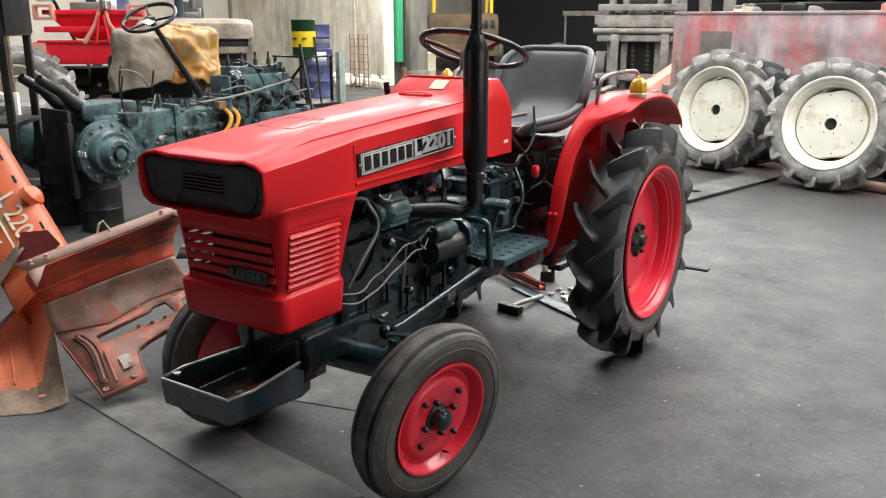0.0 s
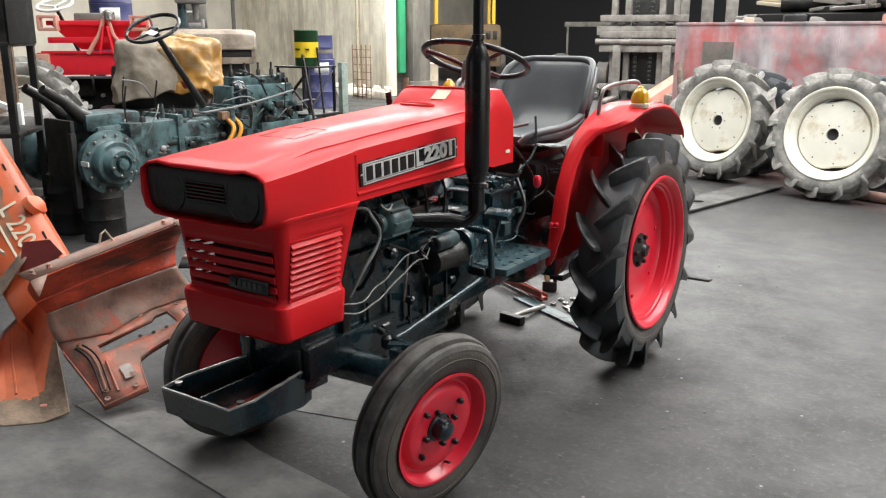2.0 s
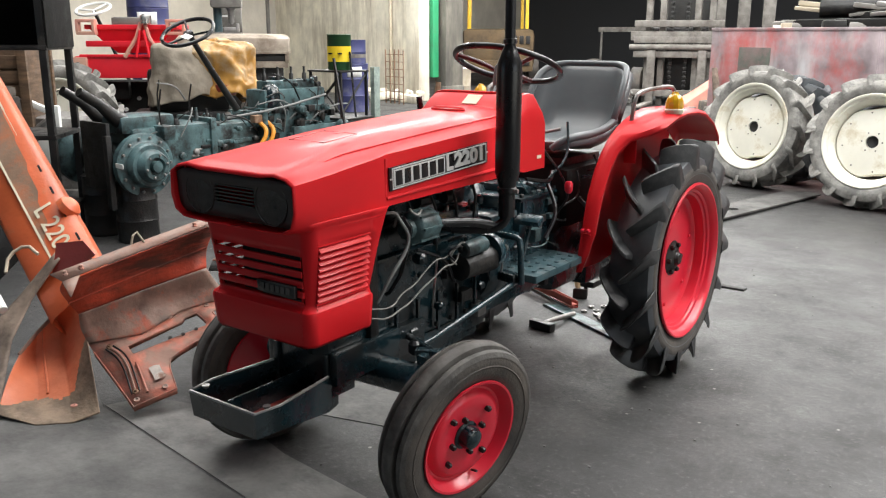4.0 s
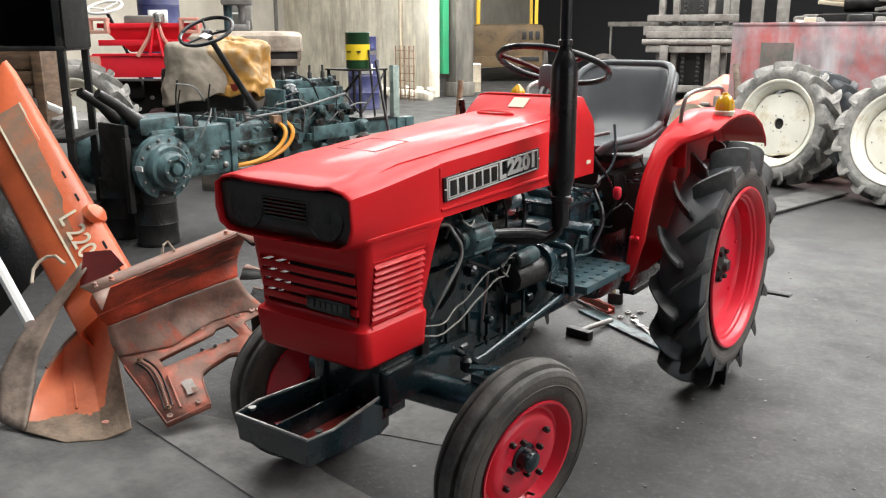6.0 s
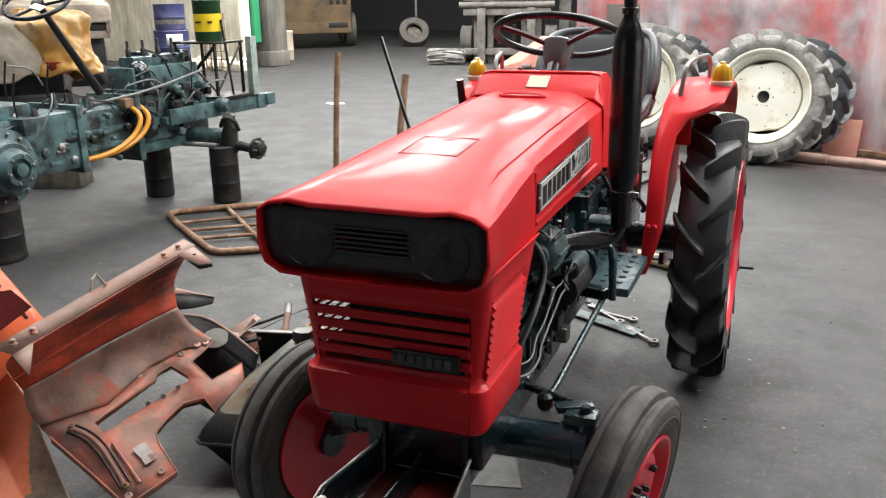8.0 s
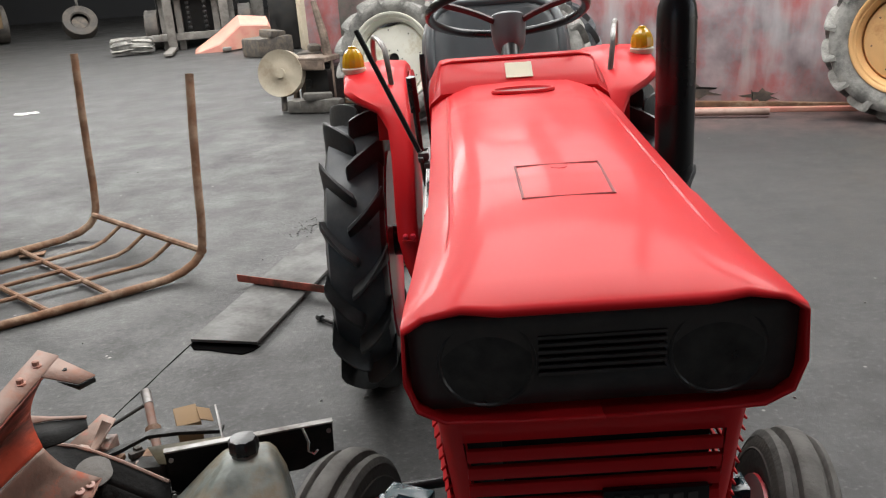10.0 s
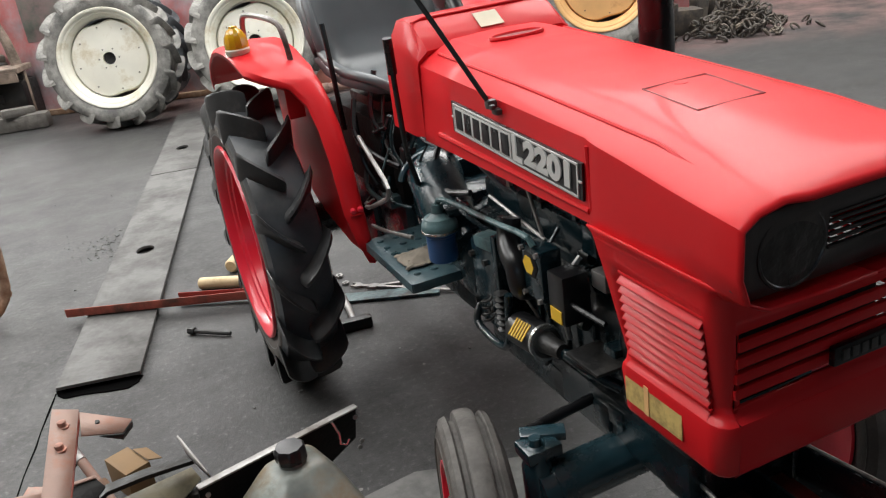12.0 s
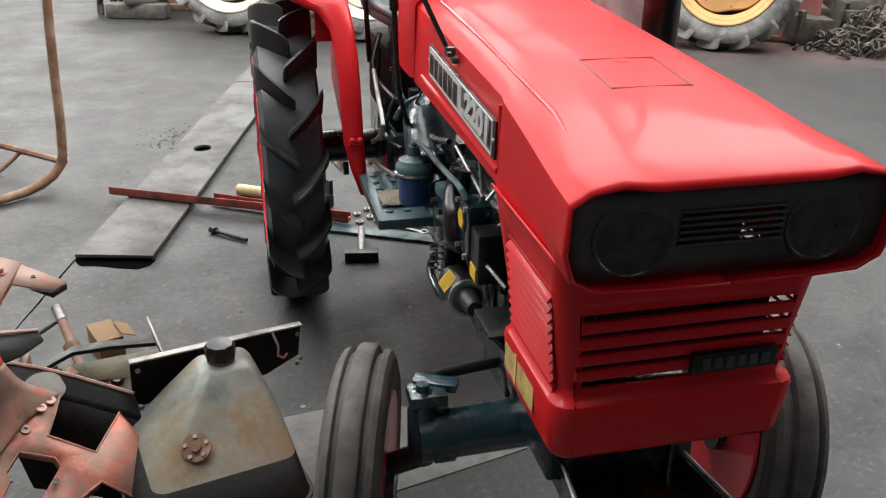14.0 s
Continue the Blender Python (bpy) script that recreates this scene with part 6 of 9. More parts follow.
# junk at the far end of the skip
pul = thing("belt_pulley", pose(-1.84, 5.92, 0.385, 0, -10, -100), "pale yellow steel pulley leaning on scrap", "pulley")
part("rim", lathe(bmesh.new(), [(0.22, -0.05), (0.235, -0.055), (0.235, -0.04), (0.20, 0.0), (0.235, 0.04), (0.235, 0.055), (0.22, 0.05), (0.15, 0.02), (0.10, 0.03), (0.05, 0.035)], 32), BEIGE, pul)
part("hub", lathe(bmesh.new(), [(0.05, 0.03), (0.05, 0.06), (0.02, 0.06)], 16), BEIGE, pul)
part("strut", rod((-0.02, 0, -0.38), (-0.02, 0, -0.2), 0.03), SCRAP, pul)
for k, (x, y, s, z, mat) in enumerate(((-1.44, 6.06, (0.30, 0.30, 0.40), 0.20, BLACK_DULL), (-1.50, 5.72, (0.58, 0.15, 0.14), 0.07, FORKGREY), (-1.58, 6.32, (0.26, 0.26, 0.55), 0.275, SCRAP))):
    ob = part("scrap_block", boxes(((0, 0, z), s, 0.04), ((0.05, -0.04, z * 2 + 0.03), (s[0] * 0.5, s[1] * 0.5, 0.08), 0.03, rot(7, 4, 30)), ((-s[0] * 0.3, 0, z * 1.3), (0.08, s[1] * 1.12, 0.08), 0.02)), mat, None, "", pose(x, y, 0, 0, 0, -25 + k * 9))
    tagged(ob, "dark discarded machine casting on the floor", "scrap", "machine scrap by the skip end")
ledge = thing("rusty_frame", pose(-1.52, 6.12, 0, 0, 0, -22), "grimy brown welded frame with a leaning post", "frame")
part("ledge", boxes(((0, -0.1, 0.50), (0.52, 0.34, 0.05), 0.012), ((0.0, -0.26, 0.45), (0.50, 0.03, 0.09), 0.008)), BROWNBAND, ledge)
for x in (-0.22, 0.22):
    part("leg", boxes(((x, -0.08, 0.24), (0.05, 0.05, 0.48), 0.006)), BROWNBAND, ledge)
part("post", tube(bmesh.new(), [(0.16, 0.0, 0.50), (0.12, 0.02, 0.72), (0.02, 0.06, 1.05)], [0.05, 0.045, 0.03], 8), BROWNBAND, ledge, "flaking rusty leaning post")

# ---- steel cover plates and things on the floor beside the tractor ----
ux, uy = 0.232, 0.973
PL = math.degrees(math.atan2(uy, ux))
for s0, s1, label in ((0.0, 2.70, "long grey steel trench cover plate lying proud"), (2.715, 4.55, "grey steel trench cover plate near the white wheels")):
    L = s1 - s0
    t = bmesh.new()
    # plate with one lifting hole
    hx = 1.30 if s0 == 0 else 0.62
    hole = [(hx + 0.055 * math.cos(a), 0.045 * math.sin(a)) for a in [2 * math.pi * k / 16 for k in range(16)]]
    outer = [(0, -0.148), (hx, -0.148), (L, -0.148), (L, 0.0), (L, 0.148), (hx, 0.148), (0, 0.148), (0, 0.0)]
    for z in (0.018, 0.030):
        o = [t.verts.new((x, y, z)) for x, y in outer]
        h = [t.verts.new((x, y, z)) for x, y in hole]
        es = [t.edges.new((o[i], o[(i + 1) % 8])) for i in range(8)] + [t.edges.new((h[i], h[(i + 1) % 16])) for i in range(16)]
        bmesh.ops.triangle_fill(t, use_beauty=True, edges=es)
        if z == 0.018:
            o0, h0 = o, h
    for i in range(8):
        t.faces.new((o0[i], o0[(i + 1) % 8], o[(i + 1) % 8], o[i]))
    for i in range(16):
        t.faces.new((h0[i], h0[(i + 1) % 16], h[(i + 1) % 16], h[i]))
    m = pose(-1.14 + s0 * ux, 0.31 + s0 * uy, 0, 0, 0, PL)
    ob = part("cover_plate", t, PLATESTEEL, None, "", m)
    tagged(ob, label, "cover plate", "trench cover plates")
    part("bearer", boxes(((L / 2, -0.12, 0.009), (L - 0.1, 0.03, 0.018)), ((L / 2, 0.12, 0.009), (L - 0.1, 0.03, 0.018))), BLACK_DULL, ob)

ang = math.degrees(math.atan2(0.47 - 0.97, -0.20 + 1.21))
ob = part("angle_iron", boxes(((0.55, 0, 0.038), (1.12, 0.035, 0.004), 0.001), ((0.55, -0.016, 0.055), (1.12, 0.004, 0.035), 0.001)), ANGLE, None, "", pose(-1.21, 0.97, 0, 0, 0, ang))
tagged(ob, "red primed angle iron lying across the plate", "angle iron")
ob = part("angle_iron", boxes(((0.0, 0, 0.018), (0.66, 0.04, 0.004), 0.001), ((0.0, 0.018, 0.035), (0.66, 0.004, 0.036), 0.001)), DARKRED, None, "", pose(-0.50, 0.66, 0, 0, 0, -31))
tagged(ob, "short dark red angle iron lying under the tractor", "angle iron")
ob = part("flat_bar", boxes(((0, 0, 0.007), (0.62, 0.075, 0.014), 0.002)), TEAL_GREY, None, "", pose(-0.10, 0.36, 0, 0, 0, -27))
tagged(ob, "dark flat steel bar lying on the floor", "flat bar")


def hammer(m, handle_mat, label):
    h = thing("hammer", m, label, "hammer", "hammers on the floor")
    part("head", boxes(((0, 0, 0.022), (0.13, 0.042, 0.042), 0.006)), BLACK_DULL, h)
    part("handle", tube(bmesh.new(), [(0, 0, 0.03), (0, 0.10, 0.028), (0, 0.27, 0.016)], [0.011, 0.012, 0.015], 10), handle_mat, h)


hammer(pose(-0.215, 0.135, 0, 0, 0, -8), STEEL, "black club hammer with pale worn handle")
for a, b, r, label in (((-0.67, 0.94, 0.028), (-0.50, 0.83, 0.028), 0.026, "pale wooden handle stub lying on the floor"), ((-0.02, 1.28, 0.035), (0.24, 1.16, 0.035), 0.033, "pale round wooden club lying on the floor"), ((-0.515, 1.02, 0.034), (-0.335, 1.285, 0.034), 0.032, "thick pale wooden club lying on the floor")):
    d = Vector(b) - Vector(a)
    bm = tube(bmesh.new(), [Vector(a), Vector(a) + d * 0.03, Vector(a) + d * 0.97, Vector(b)], [r * 0.8, r, r, r * 0.8], 14)
    ob = part("wooden_club", bm, WOOD, None)
    tagged(ob, label, "wooden club", "wooden clubs")
ob = part("long_bolt", tube(bmesh.new(), [(-0.785, 0.522, 0.016), (-0.765, 0.502, 0.016), (-0.764, 0.501, 0.014), (-0.645, 0.392, 0.012)], [0.015, 0.015, 0.009, 0.009], 8), BLACK_DULL, None)
tagged(ob, "long dark bolt lying on the floor", "bolt")


def spanner(m, L, label):
    s = thing("spanner", m, label, "spanner", "spanners under the tractor")
    part("shank", boxes(((L / 2, 0, 0.008), (L * 0.8, 0.016, 0.007), 0.002)), STEEL, s)
    part("ring_end", lathe(bmesh.new(), [(0.012, 0.003), (0.022, 0.003), (0.022, 0.015), (0.012, 0.015)], 14, (L * 0.93, 0, 0), 'Z', cap=False), STEEL, s)
    part("open_end", slab([(-0.02, -0.012), (0.012, -0.02), (0.03, -0.008), (0.03, 0.008), (0.012, 0.02), (-0.02, 0.012), (0.0, 0.006), (0.0, -0.006)], 0.009, pose(0.01, 0, 0.008, 90)), STEEL, s)


spanner(pose(-0.10, 0.50, 0.0, 0, 0, -44), 0.26, "bright combination spanner lying on the floor")
spanner(pose(0.12, 0.265, 0.004, 0, 0, -42), 0.19, "bright ring spanner lying on the floor")
spanner(pose(-0.05, 0.44, 0.0, 0, 0, -20), 0.2, "small bright spanner lying on the floor")
for k in range(4):
    ob = part("loose_nut", lathe(bmesh.new(), [(0.008, 0.0), (0.017, 0.0), (0.017, 0.012), (0.008, 0.012)], 6, (0, 0, 0), 'Z', cap=False), STEEL, None, "", pose(-0.17 + 0.05 * (k % 2), 0.50 + 0.045 * k, 0))
    tagged(ob, "loose steel nut lying on the floor", "nut", "loose nuts")
rag = bmesh.new()
rows = []
for i in range(19):
    row = []
    for j in range(15):
        u, v = -1 + i / 9, -1 + j / 7
        k = 0.5 + 0.5 * math.cos(min(1.0, math.hypot(u, v)) * math.pi)
        h = k * 0.03 * (0.6 + 0.8 * abs(noise.noise(Vector((u * 2.1, v * 2.1, 4.0))))) + 0.012 * abs(noise.noise(Vector((u * 5, v * 5, 1.0))))
        row.append((u * 0.075 + 0.012 * noise.noise(Vector((v * 3, u, 7.0))), v * 0.055 + 0.012 * noise.noise(Vector((u * 3, v, 9.0))), h))
    rows.append(row)
ob = part("rag", loft(rag, rows), SACK, None, "", pose(-0.20, -0.72, 0.592), solid=0.002, sharp=30)
tagged(ob, "crumpled beige rag on the footboard", "rag")
vise = thing("pipe_clamp", pose(-0.30, 0.715, 0, 0, 0, 20), "small black clamp with upright wooden handle on the floor", "clamp")
part("body", boxes(((0, 0, 0.03), (0.08, 0.05, 0.06), 0.01), ((0.03, 0, 0.09), (0.02, 0.04, 0.07), 0.006)), BLACK_DULL, vise)
part("screw", rod((0.03, 0, 0.05), (0.03, 0.06, 0.06), 0.008, 8), CHROME, vise)
part("handle", tube(bmesh.new(), [(-0.012, 0, 0.05), (-0.016, 0.004, 0.07), (-0.030, 0.012, 0.17)], [0.014, 0.017, 0.015], 12), WOOD, vise, "pale wooden handle")
ob = part("paper_sheet", slab([(-0.16, -0.07), (-0.02, -0.05), (0.06, -0.11), (0.17, 0.02), (0.05, 0.05), (0.01, 0.12), (-0.13, 0.05)], 0.004, pose(0, 0, 0.004, 90)), PAPER, None, "", pose(-5.03, 6.97, 0))
tagged(ob, "torn white paper lying on the floor", "paper")
grit = bmesh.new()
for k in range(260):
    big = rng.random() < 0.45
    if big:
        x, y = rng.gauss(-1.0, 0.11), rng.gauss(1.88, 0.10)
    else:
        x, y = rng.uniform(-3, 2.6), rng.uniform(-1.6, 4.2)
    s = rng.uniform(0.003, 0.008)
    box(grit, (x, y, s * 0.3), (s * rng.uniform(0.8, 2.2), s, s * 0.6), 0, rot(0, 0, rng.uniform(0, 180)))
ob = part("floor_grit", grit, CONCRETE, None)
tagged(ob, "scattered pale grit and chips on the floor", "grit", "", "stuff")

# ---- rusty tube rack lying on the floor ----
rack = thing("tube_rack", pose(0, 0, 0), "rusty bent tube carrier rack lying on the floor", "rack")
loop = [(-2.25, 2.06, 1.05), (-2.265, 2.02, 0.6), (-2.275, 2.0, 0.20), (-2.30, 1.98, 0.09), (-2.40, 1.90, 0.03), (-2.62, 1.72, 0.022), (-3.06, 1.37, 0.022), (-3.16, 1.27, 0.022), (-3.10, 1.17, 0.022), (-2.42, 0.66, 0.022), (-2.32, 0.60, 0.022), (-2.22, 0.63, 0.022),
        (-1.72, 0.99, 0.022), (-1.56, 1.10, 0.03), (-1.46, 1.17, 0.09), (-1.43, 1.19, 0.18), (-1.42, 1.25, 0.6), (-1.405, 1.33, 0.98)]
part("tube_frame", tube(bmesh.new(), loop, 0.021, 12, 1), RUST, rack)
part("cross_bar", tube(bmesh.new(), [(-2.29, 1.97, 0.13), (-1.43, 1.17, 0.13)], 0.017, 8), RUST, rack)
for k in range(3):
    u = 0.27 + 0.23 * k
    p = Vector((-2.29, 1.97, 0.12)).lerp(Vector((-1.43, 1.17, 0.12)), u)
    q = Vector((-3.13, 1.22, 0.022)).lerp(Vector((-2.36, 0.64, 0.022)), u)
    part("slat", tube(bmesh.new(), [p, p.lerp(q, 0.12) - Vector((0, 0, 0.07)), p.lerp(q, 0.25) - Vector((0, 0, 0.065)), q], 0.011, 8, 1), RUST, rack)
for v in (0.32, 0.66):
    p = Vector((-2.40, 1.90, 0.03)).lerp(Vector((-3.12, 1.30, 0.022)), v)
    q = Vector((-1.6, 1.07, 0.03)).lerp(Vector((-2.3, 0.61, 0.022)), v)
    part("slat", tube(bmesh.new(), [p, q], 0.014, 8), RUST, rack)
part("foot_plate", slab([(0, 0), (0.14, 0.02), (0.12, 0.08), (0.0, 0.05)], 0.006, pose(-2.62, 1.66, 0.012, 90, 0, 30)), RUST, rack)

# ---- orange body panels and scrap parts in front ----


def sheet(rows, sub=4, closed=False, bend=0.0):
    """A sheet through rows of corner points, split along the rows so that it curves."""
    out = []
    for row in rows:
        r = []
        for a, b in zip(row, row[1:]):
            for k in range(sub):
                r.append(Vector(a).lerp(Vector(b), k / sub))
        r.append(Vector(row[-1]))
        out.append(r)
    fine = []
    n = len(out)
    for i in range((n - 1) * sub + 1):
        t = i / sub
        k = min(int(t), n - 2)
        u = t - k
        p0, p1, p2, p3 = out[max(k - 1, 0)], out[k], out[k + 1], out[min(k + 2, n - 1)]
        line = []
        for a, b, c, d in zip(p0, p1, p2, p3):
            line.append(0.5 * ((2 * b) + (c - a) * u + (2 * a - 5 * b + 4 * c - d) * u * u + (3 * b - a - 3 * c + d) * u ** 3))
        fine.append(line)
    return fine


def plate_with_hole(outline, hole, mat, name, parent, label, t=0.004):
    """A sheet cut to an outline in space, with one opening."""
    bm = bmesh.new()
    loops = []
    for pts in (outline, hole):
        vs = [bm.verts.new(p) for p in pts]
        loops += [bm.edges.new((vs[k], vs[(k + 1) % len(vs)])) for k in range(len(vs))]
    bmesh.ops.triangle_fill(bm, use_beauty=True, edges=loops)
    return part(name, bm, mat, parent, label, solid=t)


panel = thing("cowl_panel", pose(0, 0, 0), "worn orange-red cowl pressing leaning on its side", "panel")
A, B = Vector((-1.229, -1.774, 0.546)), Vector((-1.133, -1.080, 0.666))
A1, B1 = Vector((-1.195, -1.748, 0.519)), Vector((-1.088, -1.082, 0.647))
cN, cF = Vector((-1.33, -1.62, 0.335)), Vector((-1.154, -1.124, 0.442))
top = [[A1, (A1 + B1) / 2, B1], [Vector((-1.24, -1.735, 0.475)), Vector((-1.185, -1.40, 0.545)), Vector((-1.135, -1.085, 0.605))],
       [Vector((-1.295, -1.675, 0.40)), Vector((-1.24, -1.385, 0.462)), Vector((-1.180, -1.095, 0.52))], [cN, (cN + cF) / 2 - Vector((0.012, 0, 0)), cF]]
fine = sheet(top, 5)
part("upper_sheet", loft(bmesh.new(), fine), PANELRED, panel, "scuffed dark red upper sheet", solid=0.004, sharp=60)
part("pressed_bead", tube(bmesh.new(), [p + Vector((0.004, -0.004, 0.002)) for p in fine[10]], 0.0045, 6), PANELRED, panel)
fold = [Vector((-1.315, -1.598, 0.205)), Vector((-1.198, -1.436, 0.221)), Vector((-1.18, -1.249, 0.275)), Vector((-1.132, -1.137, 0.294)), Vector((-1.074, -1.048, 0.301))]
crease = [cN.lerp(cF, k / 4) for k in range(5)]
mid = [a.lerp(b, 0.5) + Vector((-0.02, 0.0, -0.006)) for a, b in zip(crease, fold)]
part("dusty_fold", loft(bmesh.new(), sheet([crease, mid, fold], 5)), DUSTFOLD, panel, "dusty grey-brown folded sheet", solid=0.004, sharp=60)
outline = fold + [Vector(p) for p in ((-1.079, -1.101, 0.284), (-1.086, -1.160, 0.268), (-0.991, -1.183, 0.225), (-0.950, -1.072, 0.246), (-0.906, -1.127, 0.212), (-0.895, -1.285, 0.157), (-0.975, -1.252, 0.196), (-1.016, -1.302, 0.195), (-1.028, -1.378, 0.173), (-1.026, -1.431, 0.156), (-0.988, -1.461, 0.134), (-0.897, -1.502, 0.086), (-0.951, -1.660, 0.054), (-1.094, -1.637, 0.116), (-1.262, -1.612, 0.186))]
hole = [Vector(p) for p in ((-1.195, -1.504, 0.192), (-1.145, -1.275, 0.248), (-1.154, -1.256, 0.258), (-1.137, -1.203, 0.268), (-1.068, -1.205, 0.242), (-1.054, -1.224, 0.231), (-1.069, -1.270, 0.222), (-1.150, -1.512, 0.172))]
plate_with_hole(outline, hole, ORANGE_RUST, "slotted_sheet", panel, "worn pinkish orange sheet with a long slot")
part("slot_wall", loft(bmesh.new(), [hole + hole[:1], [p - Vector((0.333, -0.293, 0.896)) * 0.02 for p in hole + hole[:1]]]), ORANGE_RUST, panel, "folded-down rim of the slot", solid=0.002)
part("sheet_edge", tube(bmesh.new(), outline[4:], 0.003, 6), ORANGE_RUST, panel)
part("turned_edge", loft(bmesh.new(), [outline[11:], [p - Vector((0.333, -0.293, 0.896)) * 0.028 for p in outline[11:]]]), ORANGE_RUST, panel, "turned-down edge of the sheet", solid=0.002)
edge = part("edge_flange", loft(bmesh.new(), [[A.lerp(B, k / 6), A1.lerp(B1, k / 6) + Vector((0.0, 0.0, 0.002))] for k in range(7)]), PALEPANEL, panel, "bare worn edge flange with bolts", solid=0.005)
for u in (0.05, 0.14, 0.84, 0.93):
    part("bolt_head", lathe(bmesh.new(), [(0.012, 0.0), (0.012, 0.006), (0.008, 0.007), (0.008, 0.016), (0.005, 0.018)], 8, A.lerp(B, u).lerp(A1.lerp(B1, u), 0.5), 'Z'), ORANGE_RUST, edge)
part("corner_gusset", loft(bmesh.new(), [[A1, A1.lerp(B1, 0.10)], [A1 + Vector((0.06, -0.01, -0.045)), A1 + Vector((0.062, -0.005, -0.047))]]), PALEPANEL, panel, solid=0.004)
tab = [(-1.088, -1.088, 0.648), (-1.089, -1.171, 0.644), (-1.021, -1.152, 0.612), (-1.001, -1.110, 0.610)]
bm = bmesh.new()
bm.faces.new([bm.verts.new(p) for p in tab])
part("end_bracket", bm, PALEPANEL, panel, "worn pinkish end bracket with holes", solid=0.003, sharp=8)
part("bracket_lip", loft(bmesh.new(), [[(-1.060, -1.165, 0.628), (-1.021, -1.154, 0.610), (-1.0, -1.112, 0.608)], [(-1.058, -1.163, 0.626), (-1.023, -1.150, 0.597), (-1.002, -1.110, 0.595)]]), BLACK_DULL, panel, solid=0.003)
part("bracket_hole", lathe(bmesh.new(), [(0.001, 0.0), (0.007, 0.0), (0.007, 0.004), (0.001, 0.004)], 12, (-1.062, -1.122, 0.6335), 'Z'), BLACK_DULL, panel)
pn = Vector((0.333, -0.293, 0.896))
turn = pn.to_track_quat('Z', 'Y').to_matrix().to_4x4()
for p, mat in (((-1.105, -1.10, 0.301), RINGPALE), ((-1.155, -1.17, 0.289), RINGPALE), ((-1.13, -1.155, 0.285), DUSTFOLD), ((-1.19, -1.30, 0.262), RINGPALE), ((-1.205, -1.36, 0.249), RINGPALE), ((-1.26, -1.50, 0.215), RINGPALE), ((-1.09, -1.075, 0.302), RINGPALE),
               ((-1.06, -1.27, 0.224), BLACK_DULL), ((-1.10, -1.37, 0.207), BLACK_DULL), ((-1.08, -1.32, 0.212), BLACK_DULL), ((-0.93, -1.53, 0.095), DUSTFOLD), ((-0.965, -1.635, 0.068), DUSTFOLD)):
    part("bolt_hole", lathe(bmesh.new(), [(0.005, 0.001), (0.012, 0.002), (0.011, 0.0045), (0.005, 0.0045), (0.0045, 0.002), (0.001, 0.002)] if mat is not BLACK_DULL else [(0.001, 0.004), (0.008, 0.004), (0.008, 0.006), (0.001, 0.006)], 12), mat, panel, "", Matrix.Translation(p) @ turn @ Matrix.Rotation(radians(-90), 4, 'Y'))
strip = [Vector(p) + pn * 0.001 for p in ((-1.225, -1.582, 0.196), (-1.17, -1.575, 0.180), (-1.11, -1.587, 0.154), (-1.045, -1.613, 0.119), (-0.985, -1.640, 0.088))]
for k in range(2):
    part("rubber_strip", tube(bmesh.new(), [p + Vector((0.006, 0.030, 0.0075)) * k for p in strip], 0.0038, 6, 2), BLACK_DULL, panel)
part("clip_strip", tube(bmesh.new(), [p + Vector((0.003, 0.015, 0.0035)) for p in strip], 0.0055, 6, 2), PALEPANEL, panel, "worn pale clip strip")
for q in (strip[0], strip[4]):
    part("clip_bolt", lathe(bmesh.new(), [(0.011, 0.0), (0.011, 0.007), (0.006, 0.008), (0.006, 0.016)], 8), RUST, panel, "", Matrix.Translation(q + Vector((0.003, 0.015, 0.003))) @ turn @ Matrix.Rotation(radians(-90), 4, 'Y'))
for a, b in (((-1.10, -1.535, 0.1555), (-0.96, -1.59, 0.0855)),):
    part("pressed_bead", tube(bmesh.new(), [Vector(a), Vector(b)], 0.006, 6), ORANGE_RUST, panel)
part("paper_label", slab([(-0.020, -0.037), (0.004, -0.040), (0.022, -0.033), (0.019, 0.002), (0.025, 0.031), (0.008, 0.036), (-0.024, 0.033), (-0.019, 0.008)], 0.001, pose(0, 0, 0.0045, 90)), WORNLABEL, panel, "torn greyish label remnant", Matrix.Translation((-1.0, -1.512, 0.128)) @ turn @ Matrix.Rotation(radians(25), 4, 'Z'))
part("prop_hook", tube(bmesh.new(), [A.lerp(B, 0.46), A.lerp(B, 0.475) + Vector((0, 0, 0.036)), A.lerp(B, 0.50) + Vector((0, 0, 0.045)), A.lerp(B, 0.53) + Vector((0.01, 0, 0.0))], 0.0045, 8), BEIGE, panel)
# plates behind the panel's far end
part("web_wedge", loft(bmesh.new(), [[(-1.265, -1.0, 0.43), (-1.20, -0.985, 0.432), (-1.11, -0.98, 0.43)], [(-1.17, -1.10, 0.425), (-1.13, -1.07, 0.425), (-1.095, -1.01, 0.425)]]), MATTBLACK, panel, solid=0.005)
part("wedge_top", loft(bmesh.new(), [[(-1.30, -0.945, 0.434), (-1.20, -0.970, 0.437), (-1.11, -0.974, 0.436)], [(-1.265, -1.0, 0.434), (-1.20, -0.985, 0.437), (-1.11, -0.981, 0.434)]]), PALEPANEL, panel, solid=0.004)
web = [[(-1.32, -0.90, 0.31), (-1.24, -0.87, 0.30), (-1.10, -0.93, 0.29), (-0.92, -1.02, 0.26)], [(-1.24, -1.0, 0.29), (-1.18, -0.985, 0.27), (-1.08, -1.0, 0.25), (-0.90, -1.08, 0.22)]]
part("web_plate", loft(bmesh.new(), sheet(web, 3)), MATTBLACK, panel, solid=0.005)
part("web_edge", tube(bmesh.new(), web[0], 0.005, 6, 1), PALEPANEL, panel)
